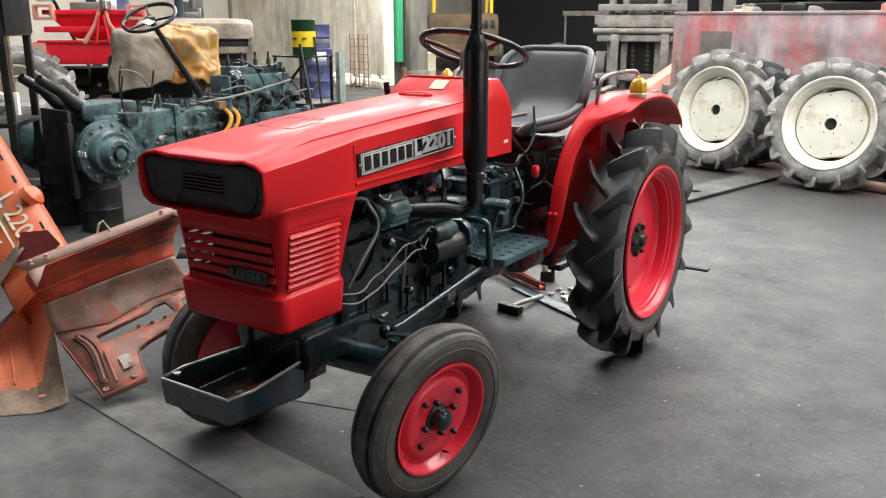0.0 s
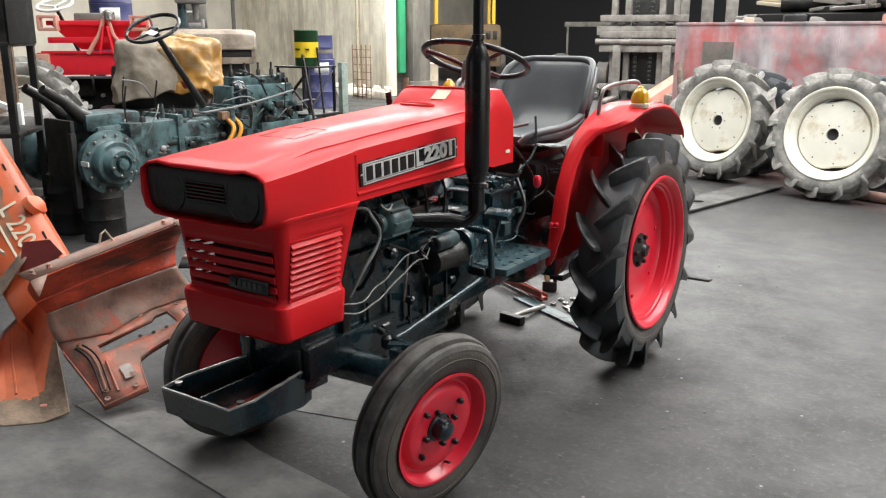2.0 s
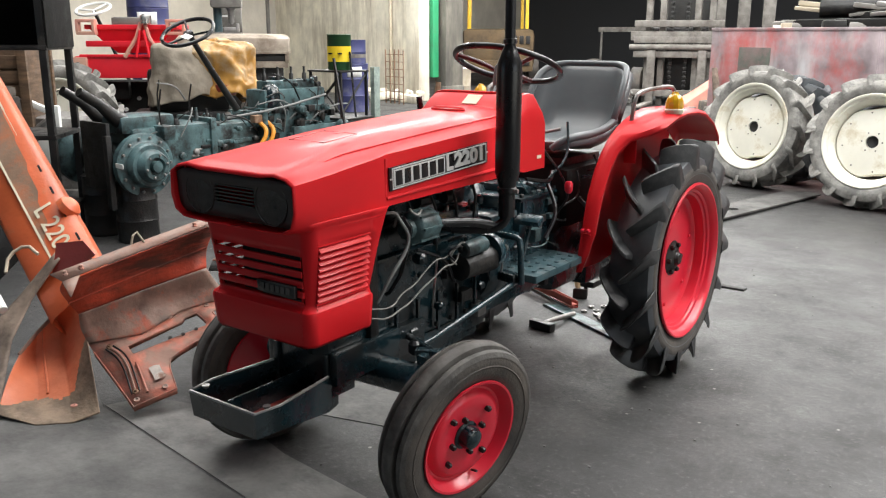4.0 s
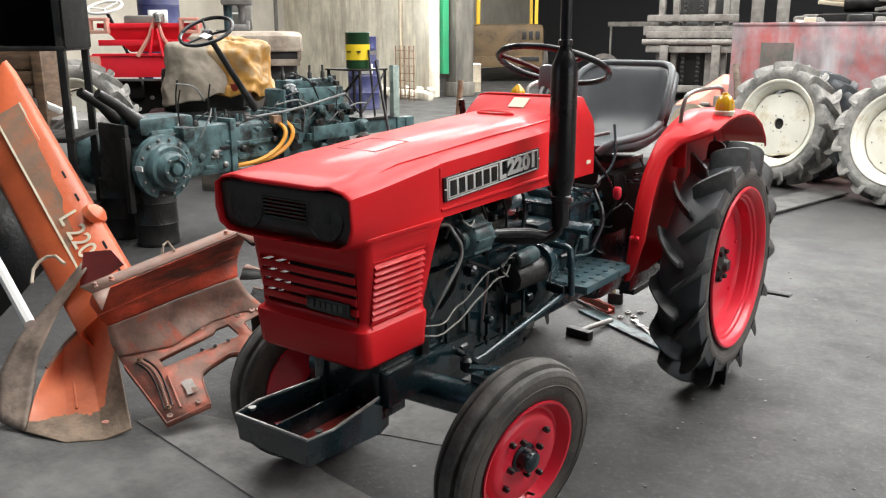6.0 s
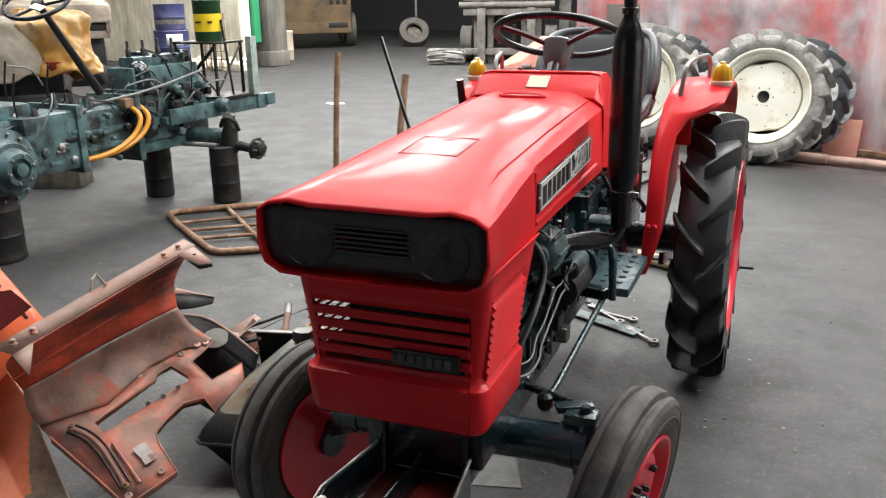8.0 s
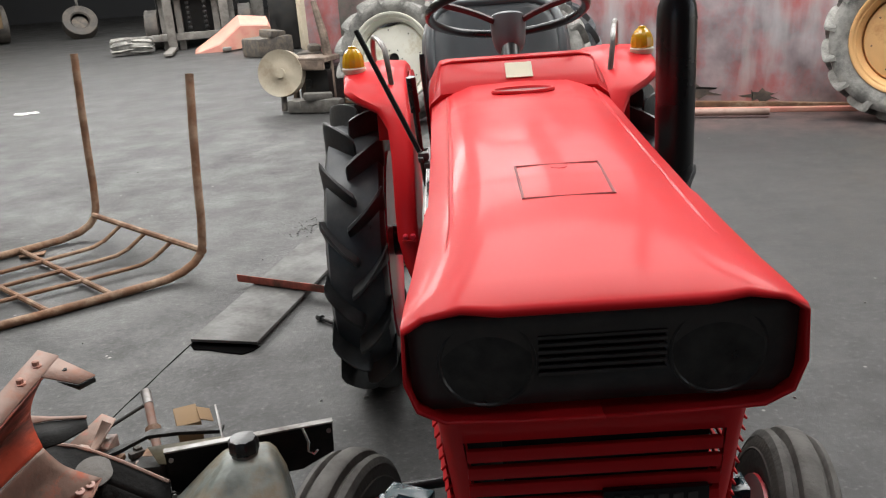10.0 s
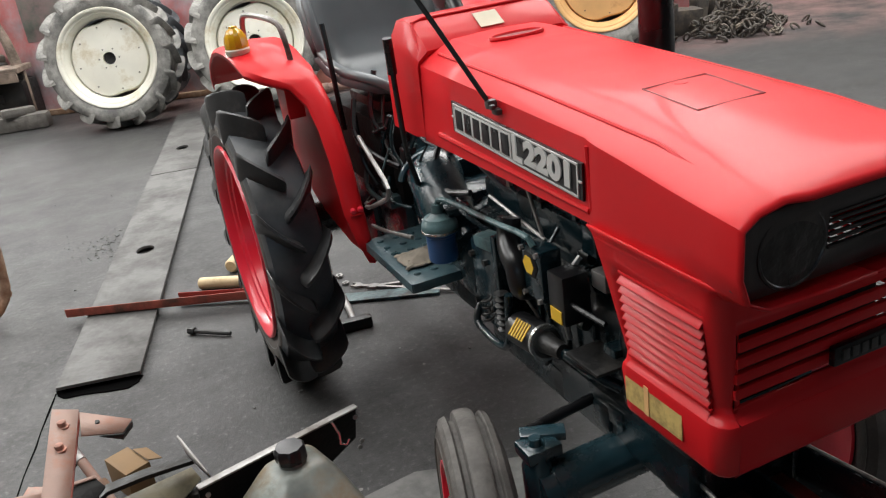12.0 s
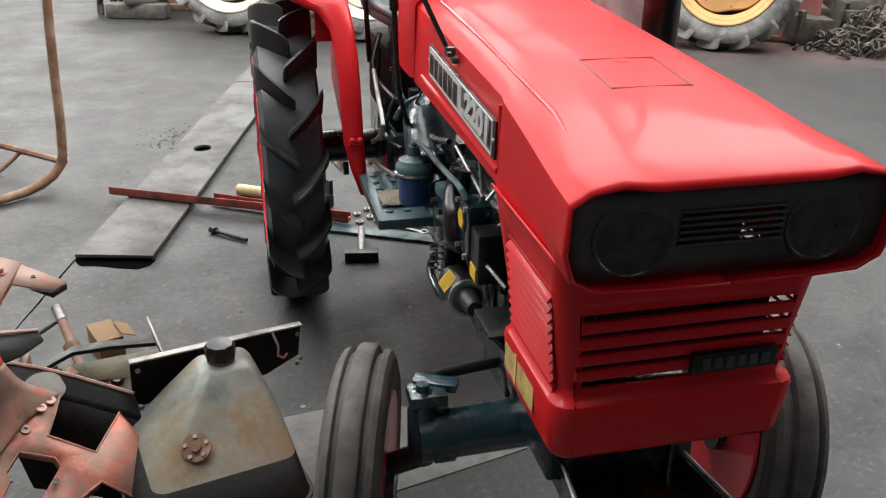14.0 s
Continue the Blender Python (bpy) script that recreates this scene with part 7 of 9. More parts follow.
part("lower_web", loft(bmesh.new(), sheet([[(-1.24, -1.0, 0.29), (-1.08, -1.0, 0.25), (-0.90, -1.08, 0.22)], [(-1.18, -1.03, 0.03), (-1.03, -1.08, 0.02), (-0.90, -1.16, 0.02)]], 3)), MATTBLACK, panel, solid=0.005)
part("round_washer", lathe(bmesh.new(), [(0.002, 0), (0.047, 0.0), (0.047, 0.004), (0.002, 0.004)], 24, (0, 0, 0), 'Z'), FORKGREY, panel, "dull steel disc", pose(-1.125, -0.975, 0.272, 22, 12))

# orange mudguard standing on its end
guard = thing("orange_mudguard", pose(0, 0, 0), "faded orange mudguard with bare muddy lower edge", "mudguard")
rows = [[(-1.558, -1.758, 0.154), (-1.588, -1.658, 0.213), (-1.551, -1.586, 0.287), (-1.46, -1.56, 0.348)],
        [(-1.493, -1.84, 0.101), (-1.578, -1.685, 0.097), (-1.547, -1.585, 0.159), (-1.371, -1.575, 0.26)],
        [(-1.432, -1.906, 0.056), (-1.438, -1.763, 0.034), (-1.375, -1.671, 0.067), (-1.239, -1.643, 0.156)]]
low = [(-1.374, -1.961, 0.020), (-1.201, -1.908, 0.006), (-1.109, -1.817, 0.006), (-1.064, -1.73, 0.026)]
grid = sheet(rows + [low], 24)
nv, nu = len(grid), len(grid[0])


def bare(i, j):
    """Whether a cell of the sheet has lost its paint: the foot and one side, in a ragged line."""
    u, v = j / (nu - 1), i / (nv - 1)
    side = max(0.0, (u - 0.74) / 0.26)
    return v > 0.78 - 0.36 * side + 0.09 * noise.noise(Vector((u * 4.0, v * 2.0, 3.0))) + 0.012 * noise.noise(Vector((u * 15.0, v * 9.0, 1.0)))


bm = loft(bmesh.new(), grid)
for k, f in enumerate(bm.faces):
    f.material_index = int(bare(*divmod(k, nu - 1)))
ob = part("guard_sheet", bm, ORANGE_PALE, guard, "faded orange sheet, bare and muddy along the foot", solid=0.004, sharp=60)
ob.data.materials.append(MUDBARE)
part("pressed_crease", tube(bmesh.new(), [grid[k][int(nu * 0.45)] + Vector((0.004, -0.002, 0.003)) for k in range(4, int(nv * 0.74))], 0.005, 6), ORANGE_PALE, guard)
part("rolled_rim", tube(bmesh.new(), grid[0], 0.008, 6), PALEPANEL, guard, "worn pale rolled rim")
part("bolt_hole", lathe(bmesh.new(), [(0.005, 0.0), (0.013, 0.002), (0.013, 0.006), (0.005, 0.006)], 12, (-1.115, -1.80, 0.062), 'Z', cap=False), PALERED, guard)
part("side_band", loft(bmesh.new(), sheet([[(-1.60, -1.537, 0.529), (-1.68, -1.652, 0.369), (-1.682, -1.801, 0.254), (-1.636, -1.904, 0.161), (-1.51, -1.986, 0.03)], [(-1.555, -1.545, 0.51), (-1.60, -1.661, 0.352), (-1.56, -1.78, 0.22), (-1.48, -1.86, 0.12), (-1.385, -1.955, 0.012)]], 5)),
     BROWNBAND, guard, "bare brown inner band", solid=0.004)
part("brace_plate", slab([(-0.02, 0.02), (0.10, 0.035), (0.16, -0.02), (0.05, -0.10), (-0.03, -0.12)], 0.005, Matrix.Translation((-1.565, -1.53, 0.55)) @ rot(-15, 0, 25).to_4x4()), DARKRED, guard, "dark red brace plate")
part("wire_handle", tube(bmesh.new(), [(-1.62, -1.60, 0.53), (-1.70, -1.60, 0.56), (-1.74, -1.66, 0.52), (-1.70, -1.70, 0.46)], 0.007, 8, 1), BEIGE, guard)

# second bonnet standing on its nose, with its model number strip
bonnet2 = thing("orange_bonnet", pose(0, 0, 0), "faded orange tractor bonnet leaning upright with number strip", "bonnet")
e0, e2 = Vector((-1.40, -1.44, 0.46)), Vector((-2.62, -1.22, 1.30))
l0, l2 = Vector((-1.47, -1.66, 0.28)), Vector((-2.60, -1.43, 0.98))
n = (e2 - e0).cross(l0 - e0).normalized()
if n.y > 0:
    n = -n
rows = [[e0 - n * 0.10, e2 - n * 0.10], [e0 - n * 0.015, e2 - n * 0.015], [e0.lerp(l0, 0.06), e2.lerp(l2, 0.06)], [e0.lerp(l0, 0.94), e2.lerp(l2, 0.94)], [l0 - n * 0.015, l2 - n * 0.015], [l0 - n * 0.2, l2 - n * 0.2]]
part("bonnet_sheet", loft(bmesh.new(), [[a.lerp(b, k / 8) for k in range(9)] for a, b in rows]), ORANGE, bonnet2, solid=0.004, sharp=45)
dirx = (e2 - e0).normalized()
upv = (l0 - e0)
upv = -(upv - dirx * upv.dot(dirx)).normalized()
frame3 = Matrix((-dirx, upv, (-dirx).cross(upv))).transposed().to_4x4()
if ((-dirx).cross(upv)).dot(n) < 0:
    frame3 = Matrix((-dirx, -upv, (-dirx).cross(-upv))).transposed().to_4x4()
c = e0.lerp(e2, 0.45).lerp(l0.lerp(l2, 0.45), 0.36)
part("number_strip", box(bmesh.new(), (0, 0, 0), (1.15, 0.135, 0.003)), NUMSTRIP, bonnet2, "faded brown number strip", Matrix.Translation(c + n * 0.004) @ frame3)
for k in (-1, 1):
    part("strip_border", box(bmesh.new(), (0, 0, 0), (1.15, 0.009, 0.003)), CREAM, bonnet2, "cream border line", Matrix.Translation(c + n * 0.0062) @ frame3 @ Matrix.Translation((0, 0.063 * k, 0)))
c2 = e0.lerp(e2, 0.265).lerp(l0.lerp(l2, 0.265), 0.36)
lettering("L 220", 0.112, 0.001, CREAM, bonnet2, Matrix.Translation(c2 + n * 0.0075) @ frame3 @ Matrix.Rotation(0, 4, 'Z'), name="number_letters", label="cream model number", bold=0.001)
for k in range(5):
    cc = e0.lerp(e2, 0.06 + 0.1 * k).lerp(l0.lerp(l2, 0.06 + 0.1 * k), 0.10)
    part("slot", box(bmesh.new(), (0, 0, 0), (0.045, 0.010, 0.004), 0.001), BLACK_DULL, bonnet2, "", Matrix.Translation(cc + n * 0.003) @ frame3)
cc = e0.lerp(e2, 0.27) - n * 0.01
part("bulge", lathe(bmesh.new(), [(0.005, 0.035), (0.03, 0.028), (0.05, 0.01), (0.055, -0.02)], 18, (0, 0, 0), 'Z'), ORANGE, bonnet2, "", Matrix.Translation(cc) @ frame3 @ Matrix.Rotation(radians(-70), 4, 'X'))
l1 = l0.lerp(l2, 0.30)
# Black sheet added where the background beside the bonnet is dark.
part("dark_liner", loft(bmesh.new(), [[l1 - n * 0.02, l2 - n * 0.02], [l1 - n * 0.02 + Vector((-0.12, -0.16, -0.2)), l2 - n * 0.02 + Vector((-0.12, -0.16, -0.2))]]), BLACK_DULL, bonnet2, "black sheet added for the dark background", solid=0.004)
ob = part("white_strut", tube(bmesh.new(), [(-1.50, -1.83, 0.37), (-1.95, -1.78, 0.72)], 0.022, 8), PAPER, None)
tagged(ob, "white painted strut leaning among the panels", "strut")
for k, (a, b) in enumerate((((-1.62, -1.96, 0.015), (-2.35, -1.75, 0.75)), ((-1.75, -1.95, 0.01), (-2.3, -1.98, 0.65)), ((-1.45, -2.03, 0.015), (-1.9, -1.95, 0.04)))):
    ob = part("dark_bar", tube(bmesh.new(), [a, b], 0.014, 8), BLACK_DULL, None)
    tagged(ob, "dark steel bar leaning among the orange panels", "bar", "dark bars")

# fuel tank with its mounting plate
tank = thing("fuel_tank", pose(-0.735, -1.245, 0, 0, 0, 14), "scraped grey-green fuel tank with black cap, standing", "fuel tank")


def soft_rect(x0, x1, y0, y1, z, r):
    """A rounded rectangle, corner by corner."""
    pts = []
    for cx, cy, a0 in ((x1 - r, y1 - r, 0), (x0 + r, y1 - r, 90), (x0 + r, y0 + r, 180), (x1 - r, y0 + r, 270)):
        pts += [(cx + r * math.cos(radians(a0 + 18 * k)), cy + r * math.sin(radians(a0 + 18 * k)), z) for k in range(6)]
    return pts


shell = [(-0.190, 0.178, -0.135, 0.246, 0.142, 0.035), (-0.184, 0.176, -0.122, 0.246, 0.165, 0.035), (-0.135, 0.172, -0.045, 0.246, 0.215, 0.032), (-0.068, 0.164, 0.040, 0.244, 0.272, 0.028), (-0.005, 0.146, 0.110, 0.238, 0.326, 0.024), (0.012, 0.136, 0.128, 0.232, 0.341, 0.022), (0.026, 0.122, 0.142, 0.222, 0.348, 0.02)]
part("tank_shell", loft(bmesh.new(), [soft_rect(*q) for q in [(-0.1448, 0.1728, -0.0604, 0.246, 0.205, 0.0326)] + shell[2:]], closed=True, cap=True), TANK, tank, sharp=40)
# Lower half in black, up to z 0.205.
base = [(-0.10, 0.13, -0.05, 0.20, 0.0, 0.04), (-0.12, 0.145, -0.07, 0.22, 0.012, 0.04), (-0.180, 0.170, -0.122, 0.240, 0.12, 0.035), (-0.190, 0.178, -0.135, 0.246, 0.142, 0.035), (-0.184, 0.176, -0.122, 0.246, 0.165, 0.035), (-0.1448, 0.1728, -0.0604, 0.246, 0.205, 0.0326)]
part("tank_base", loft(bmesh.new(), [soft_rect(*q) for q in base], closed=True, cap=True), MATTBLACK, tank, "black lower tank half", sharp=40)
seam = soft_rect(-0.196, 0.184, -0.141, 0.250, 0.142, 0.04)
part("seam_rib", tube(bmesh.new(), seam + seam[:1], 0.005, 6), BLACK_DULL, tank)
for a, b in (((0.02, 0.16, 0.32), (0.07, 0.06, 0.268)), ((-0.06, 0.07, 0.272), (0.02, 0.03, 0.256))):
    part("dent_crease", tube(bmesh.new(), [Vector(a), Vector(a).lerp(Vector(b), 0.5) + Vector((0, 0, 0.004)), Vector(b)], 0.006, 6, 1), TANK, tank)
part("filler_neck", lathe(bmesh.new(), [(0.036, 0.33), (0.03, 0.362)], 18, (0.070, 0.182, 0), 'Z'), TANK, tank)
cap_ring = [[(0.070 + r * (1 + 0.05 * math.cos(9 * a)) * math.cos(a), 0.182 + r * (1 + 0.05 * math.cos(9 * a)) * math.sin(a), z) for a in [2 * math.pi * k / 36 for k in range(36)]] for r, z in ((0.033, 0.356), (0.035, 0.362), (0.035, 0.385), (0.03, 0.392), (0.01, 0.393))]
part("filler_cap", loft(bmesh.new(), cap_ring, closed=True, cap=True), BLACK, tank, "black scalloped filler cap")
flange = part("sender_flange", lathe(bmesh.new(), [(0.032, 0.0), (0.032, 0.008), (0.012, 0.009), (0.012, 0.018)], 16, (0, 0, 0), 'Z'), RUST, tank, "rusty round sender flange", pose(-0.036, 0.002, 0.252, 34, -16))
for k in range(5):
    part("flange_screw", lathe(bmesh.new(), [(0.005, 0.008), (0.005, 0.013)], 6, (0.024 * math.cos(k * 1.257), 0.024 * math.sin(k * 1.257), 0), 'Z'), STEEL, flange)
plate = part("mounting_plate", slab([(-0.212, -0.135), (-0.19, -0.15), (0.12, -0.15), (0.205, -0.105), (0.208, 0.0), (-0.208, 0.0)], 0.005, Matrix.Translation((0.084, 0.266, 0.345)) @ rot(14, 0, 0).to_4x4()), MATTBLACK, tank, "black mounting plate with bare top edge")
part("plate_edge", boxes(((0.084, 0.264, 0.347), (0.418, 0.020, 0.005), 0.001)), STEEL, plate, "bare steel edge")
for x, z in ((-0.11, 0.325), (-0.115, 0.235), (-0.10, 0.222), (0.28, 0.325), (0.28, 0.262), (0.27, 0.25)):
    part("plate_hole", lathe(bmesh.new(), [(0.006, 0.230 + (z - 0.22) * 0.2), (0.006, 0.234 + (z - 0.22) * 0.2)], 10, (x, 0, z), 'Y'), STEEL, plate)
part("spring_hook", tube(bmesh.new(), [(0.215, 0.252, 0.345), (0.225, 0.245, 0.31), (0.222, 0.242, 0.285), (0.236, 0.240, 0.275), (0.246, 0.242, 0.285)], 0.004, 6), CHROME, plate)

# links, jack and carton behind the tank
jack = thing("screw_jack", pose(0, 0, 0), "small steel screw jack lying among scrap", "jack")
part("tube", tube(bmesh.new(), [(-1.195, -0.40, 0.145), (-1.135, -0.545, 0.06)], 0.014, 12), PALEPANEL, jack)
part("socket", tube(bmesh.new(), [(-1.215, -0.355, 0.17), (-1.195, -0.40, 0.145)], 0.016, 12), STEEL, jack, "bright steel socket end")
part("collar", tube(bmesh.new(), [(-1.165, -0.475, 0.10), (-1.155, -0.498, 0.087)], 0.025, 12), RUST, jack)
part("bar", rod((-1.20, -0.39, 0.145), (-1.34, -0.50, 0.10), 0.006, 8), BLACK_DULL, jack)
part("base", boxes(((-1.12, -0.55, 0.03), (0.12, 0.07, 0.06), 0.01)), RUST, jack)
carton = thing("cardboard_box", pose(-1.085, -0.385, 0, 0, 0, -67), "small open brown cardboard box on the floor", "box")
part("carton", boxes(((0, 0, 0.045), (0.13, 0.075, 0.09), 0.002)), CARDBOARD, carton)
part("flap", boxes(((0.02, 0.055, 0.088), (0.09, 0.045, 0.003), 0.001, rot(-25, 0, 0))), CARDBOARD, carton)
link_ = thing("linkage_frame", pose(0, 0, 0), "black bent linkage frame lying on the floor", "linkage")
bm = bmesh.new()
path = [(-1.36, -0.60, 0.06), (-1.22, -0.605, 0.11), (-1.14, -0.57, 0.135), (-1.04, -0.567, 0.14), (-0.91, -0.58, 0.145)]
loft(bm, [[Vector(p) + Vector(o) for o in ((0, -0.018, -0.006), (0, 0.018, -0.006), (0, 0.018, 0.006), (0, -0.018, 0.006))] for p in path], closed=True, cap=True)
part("arm", bm, BLACK_DULL, link_)
part("end_plate", loft(bmesh.new(), [[(-0.918, -0.565, 0.15), (-0.88, -0.685, 0.14)], [(-0.93, -0.545, 0.21), (-0.885, -0.665, 0.15)]]), STEEL, link_, solid=0.005)
bm = bmesh.new()
bm.faces.new([bm.verts.new(p) for p in ((-1.15, -0.575, 0.09), (-0.92, -0.552, 0.10), (-0.905, -0.606, 0.09), (-0.97, -0.655, 0.075), (-1.10, -0.64, 0.07))])
part("sheet", bm, OLIVE, link_, "dull olive folded sheet", solid=0.004)
part("foot", boxes(((-1.14, -0.60, 0.03), (0.08, 0.07, 0.06), 0.006)), BLACK_DULL, link_)
part("foot", boxes(((-0.95, -0.60, 0.035), (0.08, 0.07, 0.07), 0.006)), BLACK_DULL, link_)
bm = bmesh.new()
bm.faces.new([bm.verts.new(p) for p in ((-1.43, -0.53, 0.08), (-1.337, -0.432, 0.14), (-1.271, -0.487, 0.15), (-1.287, -0.60, 0.12), (-1.36, -0.62, 0.05))])
box(bm, (-1.33, -0.52, 0.045), (0.1, 0.09, 0.09), 0.004)
ob = part("bent_plate", bm, DUSTFOLD, None, solid=0.004)
tagged(ob, "bent dusty orange-brown plate lying on scrap", "plate")
ob = part("long_shim", boxes(((0, 0, 0.008), (0.36, 0.03, 0.012), 0.003)), BLACK_DULL, None, "", pose(-1.2, -0.72, 0.0, 0, 0, 12))
tagged(ob, "dark flat shim bar lying on the floor", "bar")
for k in range(9):
    ob = part("loose_scrap", boxes(((0, 0, 0.012), (0.04 + 0.012 * (k % 4), 0.022, 0.02), 0.004, rot(0, 6 * (k % 3), 0)), ((0.01, 0.01, 0.022), (0.022, 0.026, 0.018), 0.004)), (RUST, SCRAP, DUSTFOLD)[k % 3], None, "", pose(-1.28 + 0.048 * k, -0.52 + 0.05 * math.sin(k * 2.1), 0.0, 0, 0, k * 47))
    tagged(ob, "small rusty scrap piece lying on the floor", "scrap", "small scrap behind the tank")

# ---- stripped tractor chassis on stands ----
CH = pose(-3.60, 0.15, 0, 0, 0, -3.8)
chassis = thing("tractor_chassis", CH, "stripped grey-green tractor chassis resting on steel drums", "chassis")
part("axle_housing", tube(bmesh.new(), [(-0.62, 0, 0.56), (0.34, 0, 0.56)], [0.11, 0.12], 20), TEAL_GREY, chassis)
for sx in (-1, 1):
    bm = lathe(bmesh.new(), [(0.10, 0.20), (0.195, 0.22), (0.215, 0.235), (0.215, 0.285), (0.20, 0.29), (0.165, 0.292), (0.155, 0.30), (0.15, 0.345), (0.14, 0.36), (0.115, 0.362), (0.11, 0.37), (0.10, 0.415), (0.09, 0.425), (0.062, 0.425), (0.055, 0.40), (0.04, 0.40), (0.036, 0.435), (0.001, 0.44)], 36, (0, 0, 0.54), 'X')
    if sx < 0:
        bmesh.ops.transform(bm, matrix=Matrix.Translation((-0.28, 0, 0)) @ Matrix.Scale(-1, 4, (1, 0, 0)), verts=bm.verts)
    hub = part("final_drive", bm, TEAL_GREY, chassis, "round bolted final drive hub")
    if sx > 0:
        wheel_nuts("drive_bolt", hub, STEEL, 14, 0.186, 0.288, 0.011, 0.016)
        for o in hub.children:
            o.matrix_basis = Matrix.Translation((0, 0, 0.54))
        wheel_nuts("wheel_stud", hub, STEEL, 6, 0.078, 0.42, 0.009, 0.012, 0.2)
        for o in hub.children:
            o.matrix_basis = Matrix.Translation((0, 0, 0.54))
rng = random.Random(11)
part("gear_casing", boxes(((0, 0.30, 0.60), (0.40, 0.66, 0.36), 0.04), ((0.0, 0.12, 0.80), (0.34, 0.42, 0.12), 0.03), ((0.1, 0.2, 0.74), (0.4, 0.10, 0.10), 0.02)), TEAL_GREY, chassis)
part("bell_housing", boxes(((0, 0.86, 0.60), (0.32, 0.52, 0.30), 0.03, None, (0.85, 1)), ((0, 0.62, 0.60), (0.44, 0.05, 0.42), 0.01), ((0, 1.1, 0.60), (0.44, 0.05, 0.44), 0.01)), TEAL_GREY, chassis)
part("rib", boxes(((0.17, 0.86, 0.62), (0.02, 0.46, 0.03), 0.006), ((0.17, 0.86, 0.52), (0.02, 0.46, 0.03), 0.006)), TEAL_GREY, chassis)
eng = part("bare_engine", boxes(((0, 1.50, 0.66), (0.30, 0.70, 0.36), 0.02), ((0, 1.50, 0.90), (0.24, 0.64, 0.16), 0.02), ((0, 1.5, 0.45), (0.26, 0.66, 0.10), 0.02), ((0, 1.5, 1.01), (0.14, 0.5, 0.07), 0.015)), TEAL_GREY, chassis, "grey-green bare diesel engine")
for k in range(70):
    y, z = rng.uniform(1.17, 1.85), rng.uniform(0.5, 1.06)
    s = rng.uniform(0.02, 0.075)
    x = rng.uniform(0.14, 0.19) if z < 0.84 else rng.uniform(-0.05, 0.14)
    if rng.random() < 0.5:
        part("engine_fitting", boxes(((x, y, z), (s, s * rng.uniform(0.7, 1.6), s), 0.008)), rng.choice((TEAL_GREY, BLACK_DULL, BLACK_DULL, TEAL, BLACK_DULL)), eng)
    else:
        part("engine_fitting", lathe(bmesh.new(), [(s * 0.5, 0), (s * 0.5, s), (s * 0.3, s * 1.2)], 12, (x, y, z), rng.choice('XZ')), rng.choice((TEAL_GREY, BLACK_DULL, TEAL_GREY)), eng)
for k in range(40):
    y, z, s = rng.uniform(-0.10, 1.12), rng.uniform(0.43, 0.88), rng.uniform(0.012, 0.034)
    mat = rng.choice((TEAL_GREY, BLACK_DULL, TEAL_GREY, STEEL))
    if z > 0.76:
        part("casing_fitting", lathe(bmesh.new(), [(s, 0.76), (s, 0.80), (s * 0.6, 0.82), (s * 0.4, z)], 10, (rng.uniform(-0.1, 0.16), y, 0), 'Z'), mat, chassis)
    elif k % 2:
        part("casing_fitting", lathe(bmesh.new(), [(s * 1.1, 0.19), (s, 0.215), (s * 0.55, 0.222)], 12, (0, y, z), 'X'), mat, chassis)
    else:
        part("casing_fitting", boxes(((0.2, y, z), (0.02, s * 2.6, s * 0.8), 0.008)), mat, chassis)
for k in range(30):
    p = Vector((0.15, rng.uniform(0.2, 1.85), rng.uniform(0.6, 0.98)))
    q = p + Vector((rng.uniform(-0.06, 0.08), rng.uniform(-0.35, 0.35), rng.uniform(-0.2, 0.25)))
    part("engine_pipe", tube(bmesh.new(), [p, p.lerp(q, 0.5) + Vector((0.06, 0, 0.05)), q], rng.uniform(0.003, 0.007), 6, 2), rng.choice((BLACK_DULL, BLACK_DULL, GREYHOSE)), eng)
for k in range(4):
    part("injector", lathe(bmesh.new(), [(0.018, 1.03), (0.018, 1.09), (0.01, 1.10), (0.01, 1.15)], 10, (0.0, 1.28 + 0.14 * k, 0), 'Z'), BLACK_DULL, eng)
part("intake_bowl", lathe(bmesh.new(), [(0.05, 0.80), (0.075, 0.82), (0.08, 0.95), (0.06, 1.0), (0.03, 1.02)], 18, (0.08, 1.27, 0), 'Z'), TEAL, eng)
part("link_rod", tube(bmesh.new(), [(0.20, 0.75, 0.80), (0.25, 1.2, 0.84), (0.26, 1.7, 0.93)], 0.009, 8, 1), GREYHOSE, chassis, "long grey link rod")
for sx in (-1, 1):
    part("side_rail", boxes(((sx * 0.21, 1.90, 0.63), (0.04, 1.05, 0.11), 0.006)), TEAL_GREY, chassis)
part("front_cross_member", boxes(((0, 2.38, 0.63), (0.50, 0.10, 0.11), 0.006), ((0.22, 2.47, 0.64), (0.10, 0.10, 0.09), 0.006)), TEAL_GREY, chassis)
part("battery_tray", boxes(((0.05, 2.1, 0.70), (0.4, 0.36, 0.02), 0.004)), BLACK_DULL, chassis)
part("oil_bowl", lathe(bmesh.new(), [(0.02, -0.05), (0.05, -0.04), (0.055, 0.02), (0.03, 0.05)], 16, (0.27, 1.88, 0.66), 'X'), TEAL_GREY, chassis)
part("front_beam", tube(bmesh.new(), [(-0.5, 1.66, 0.47), (0.46, 1.66, 0.47)], 0.055, 16), TEAL_GREY, chassis)
part("steering_link", tube(bmesh.new(), [(-0.3, 1.58, 0.40), (0.42, 1.60, 0.41)], 0.014, 8), GREYHOSE, chassis)
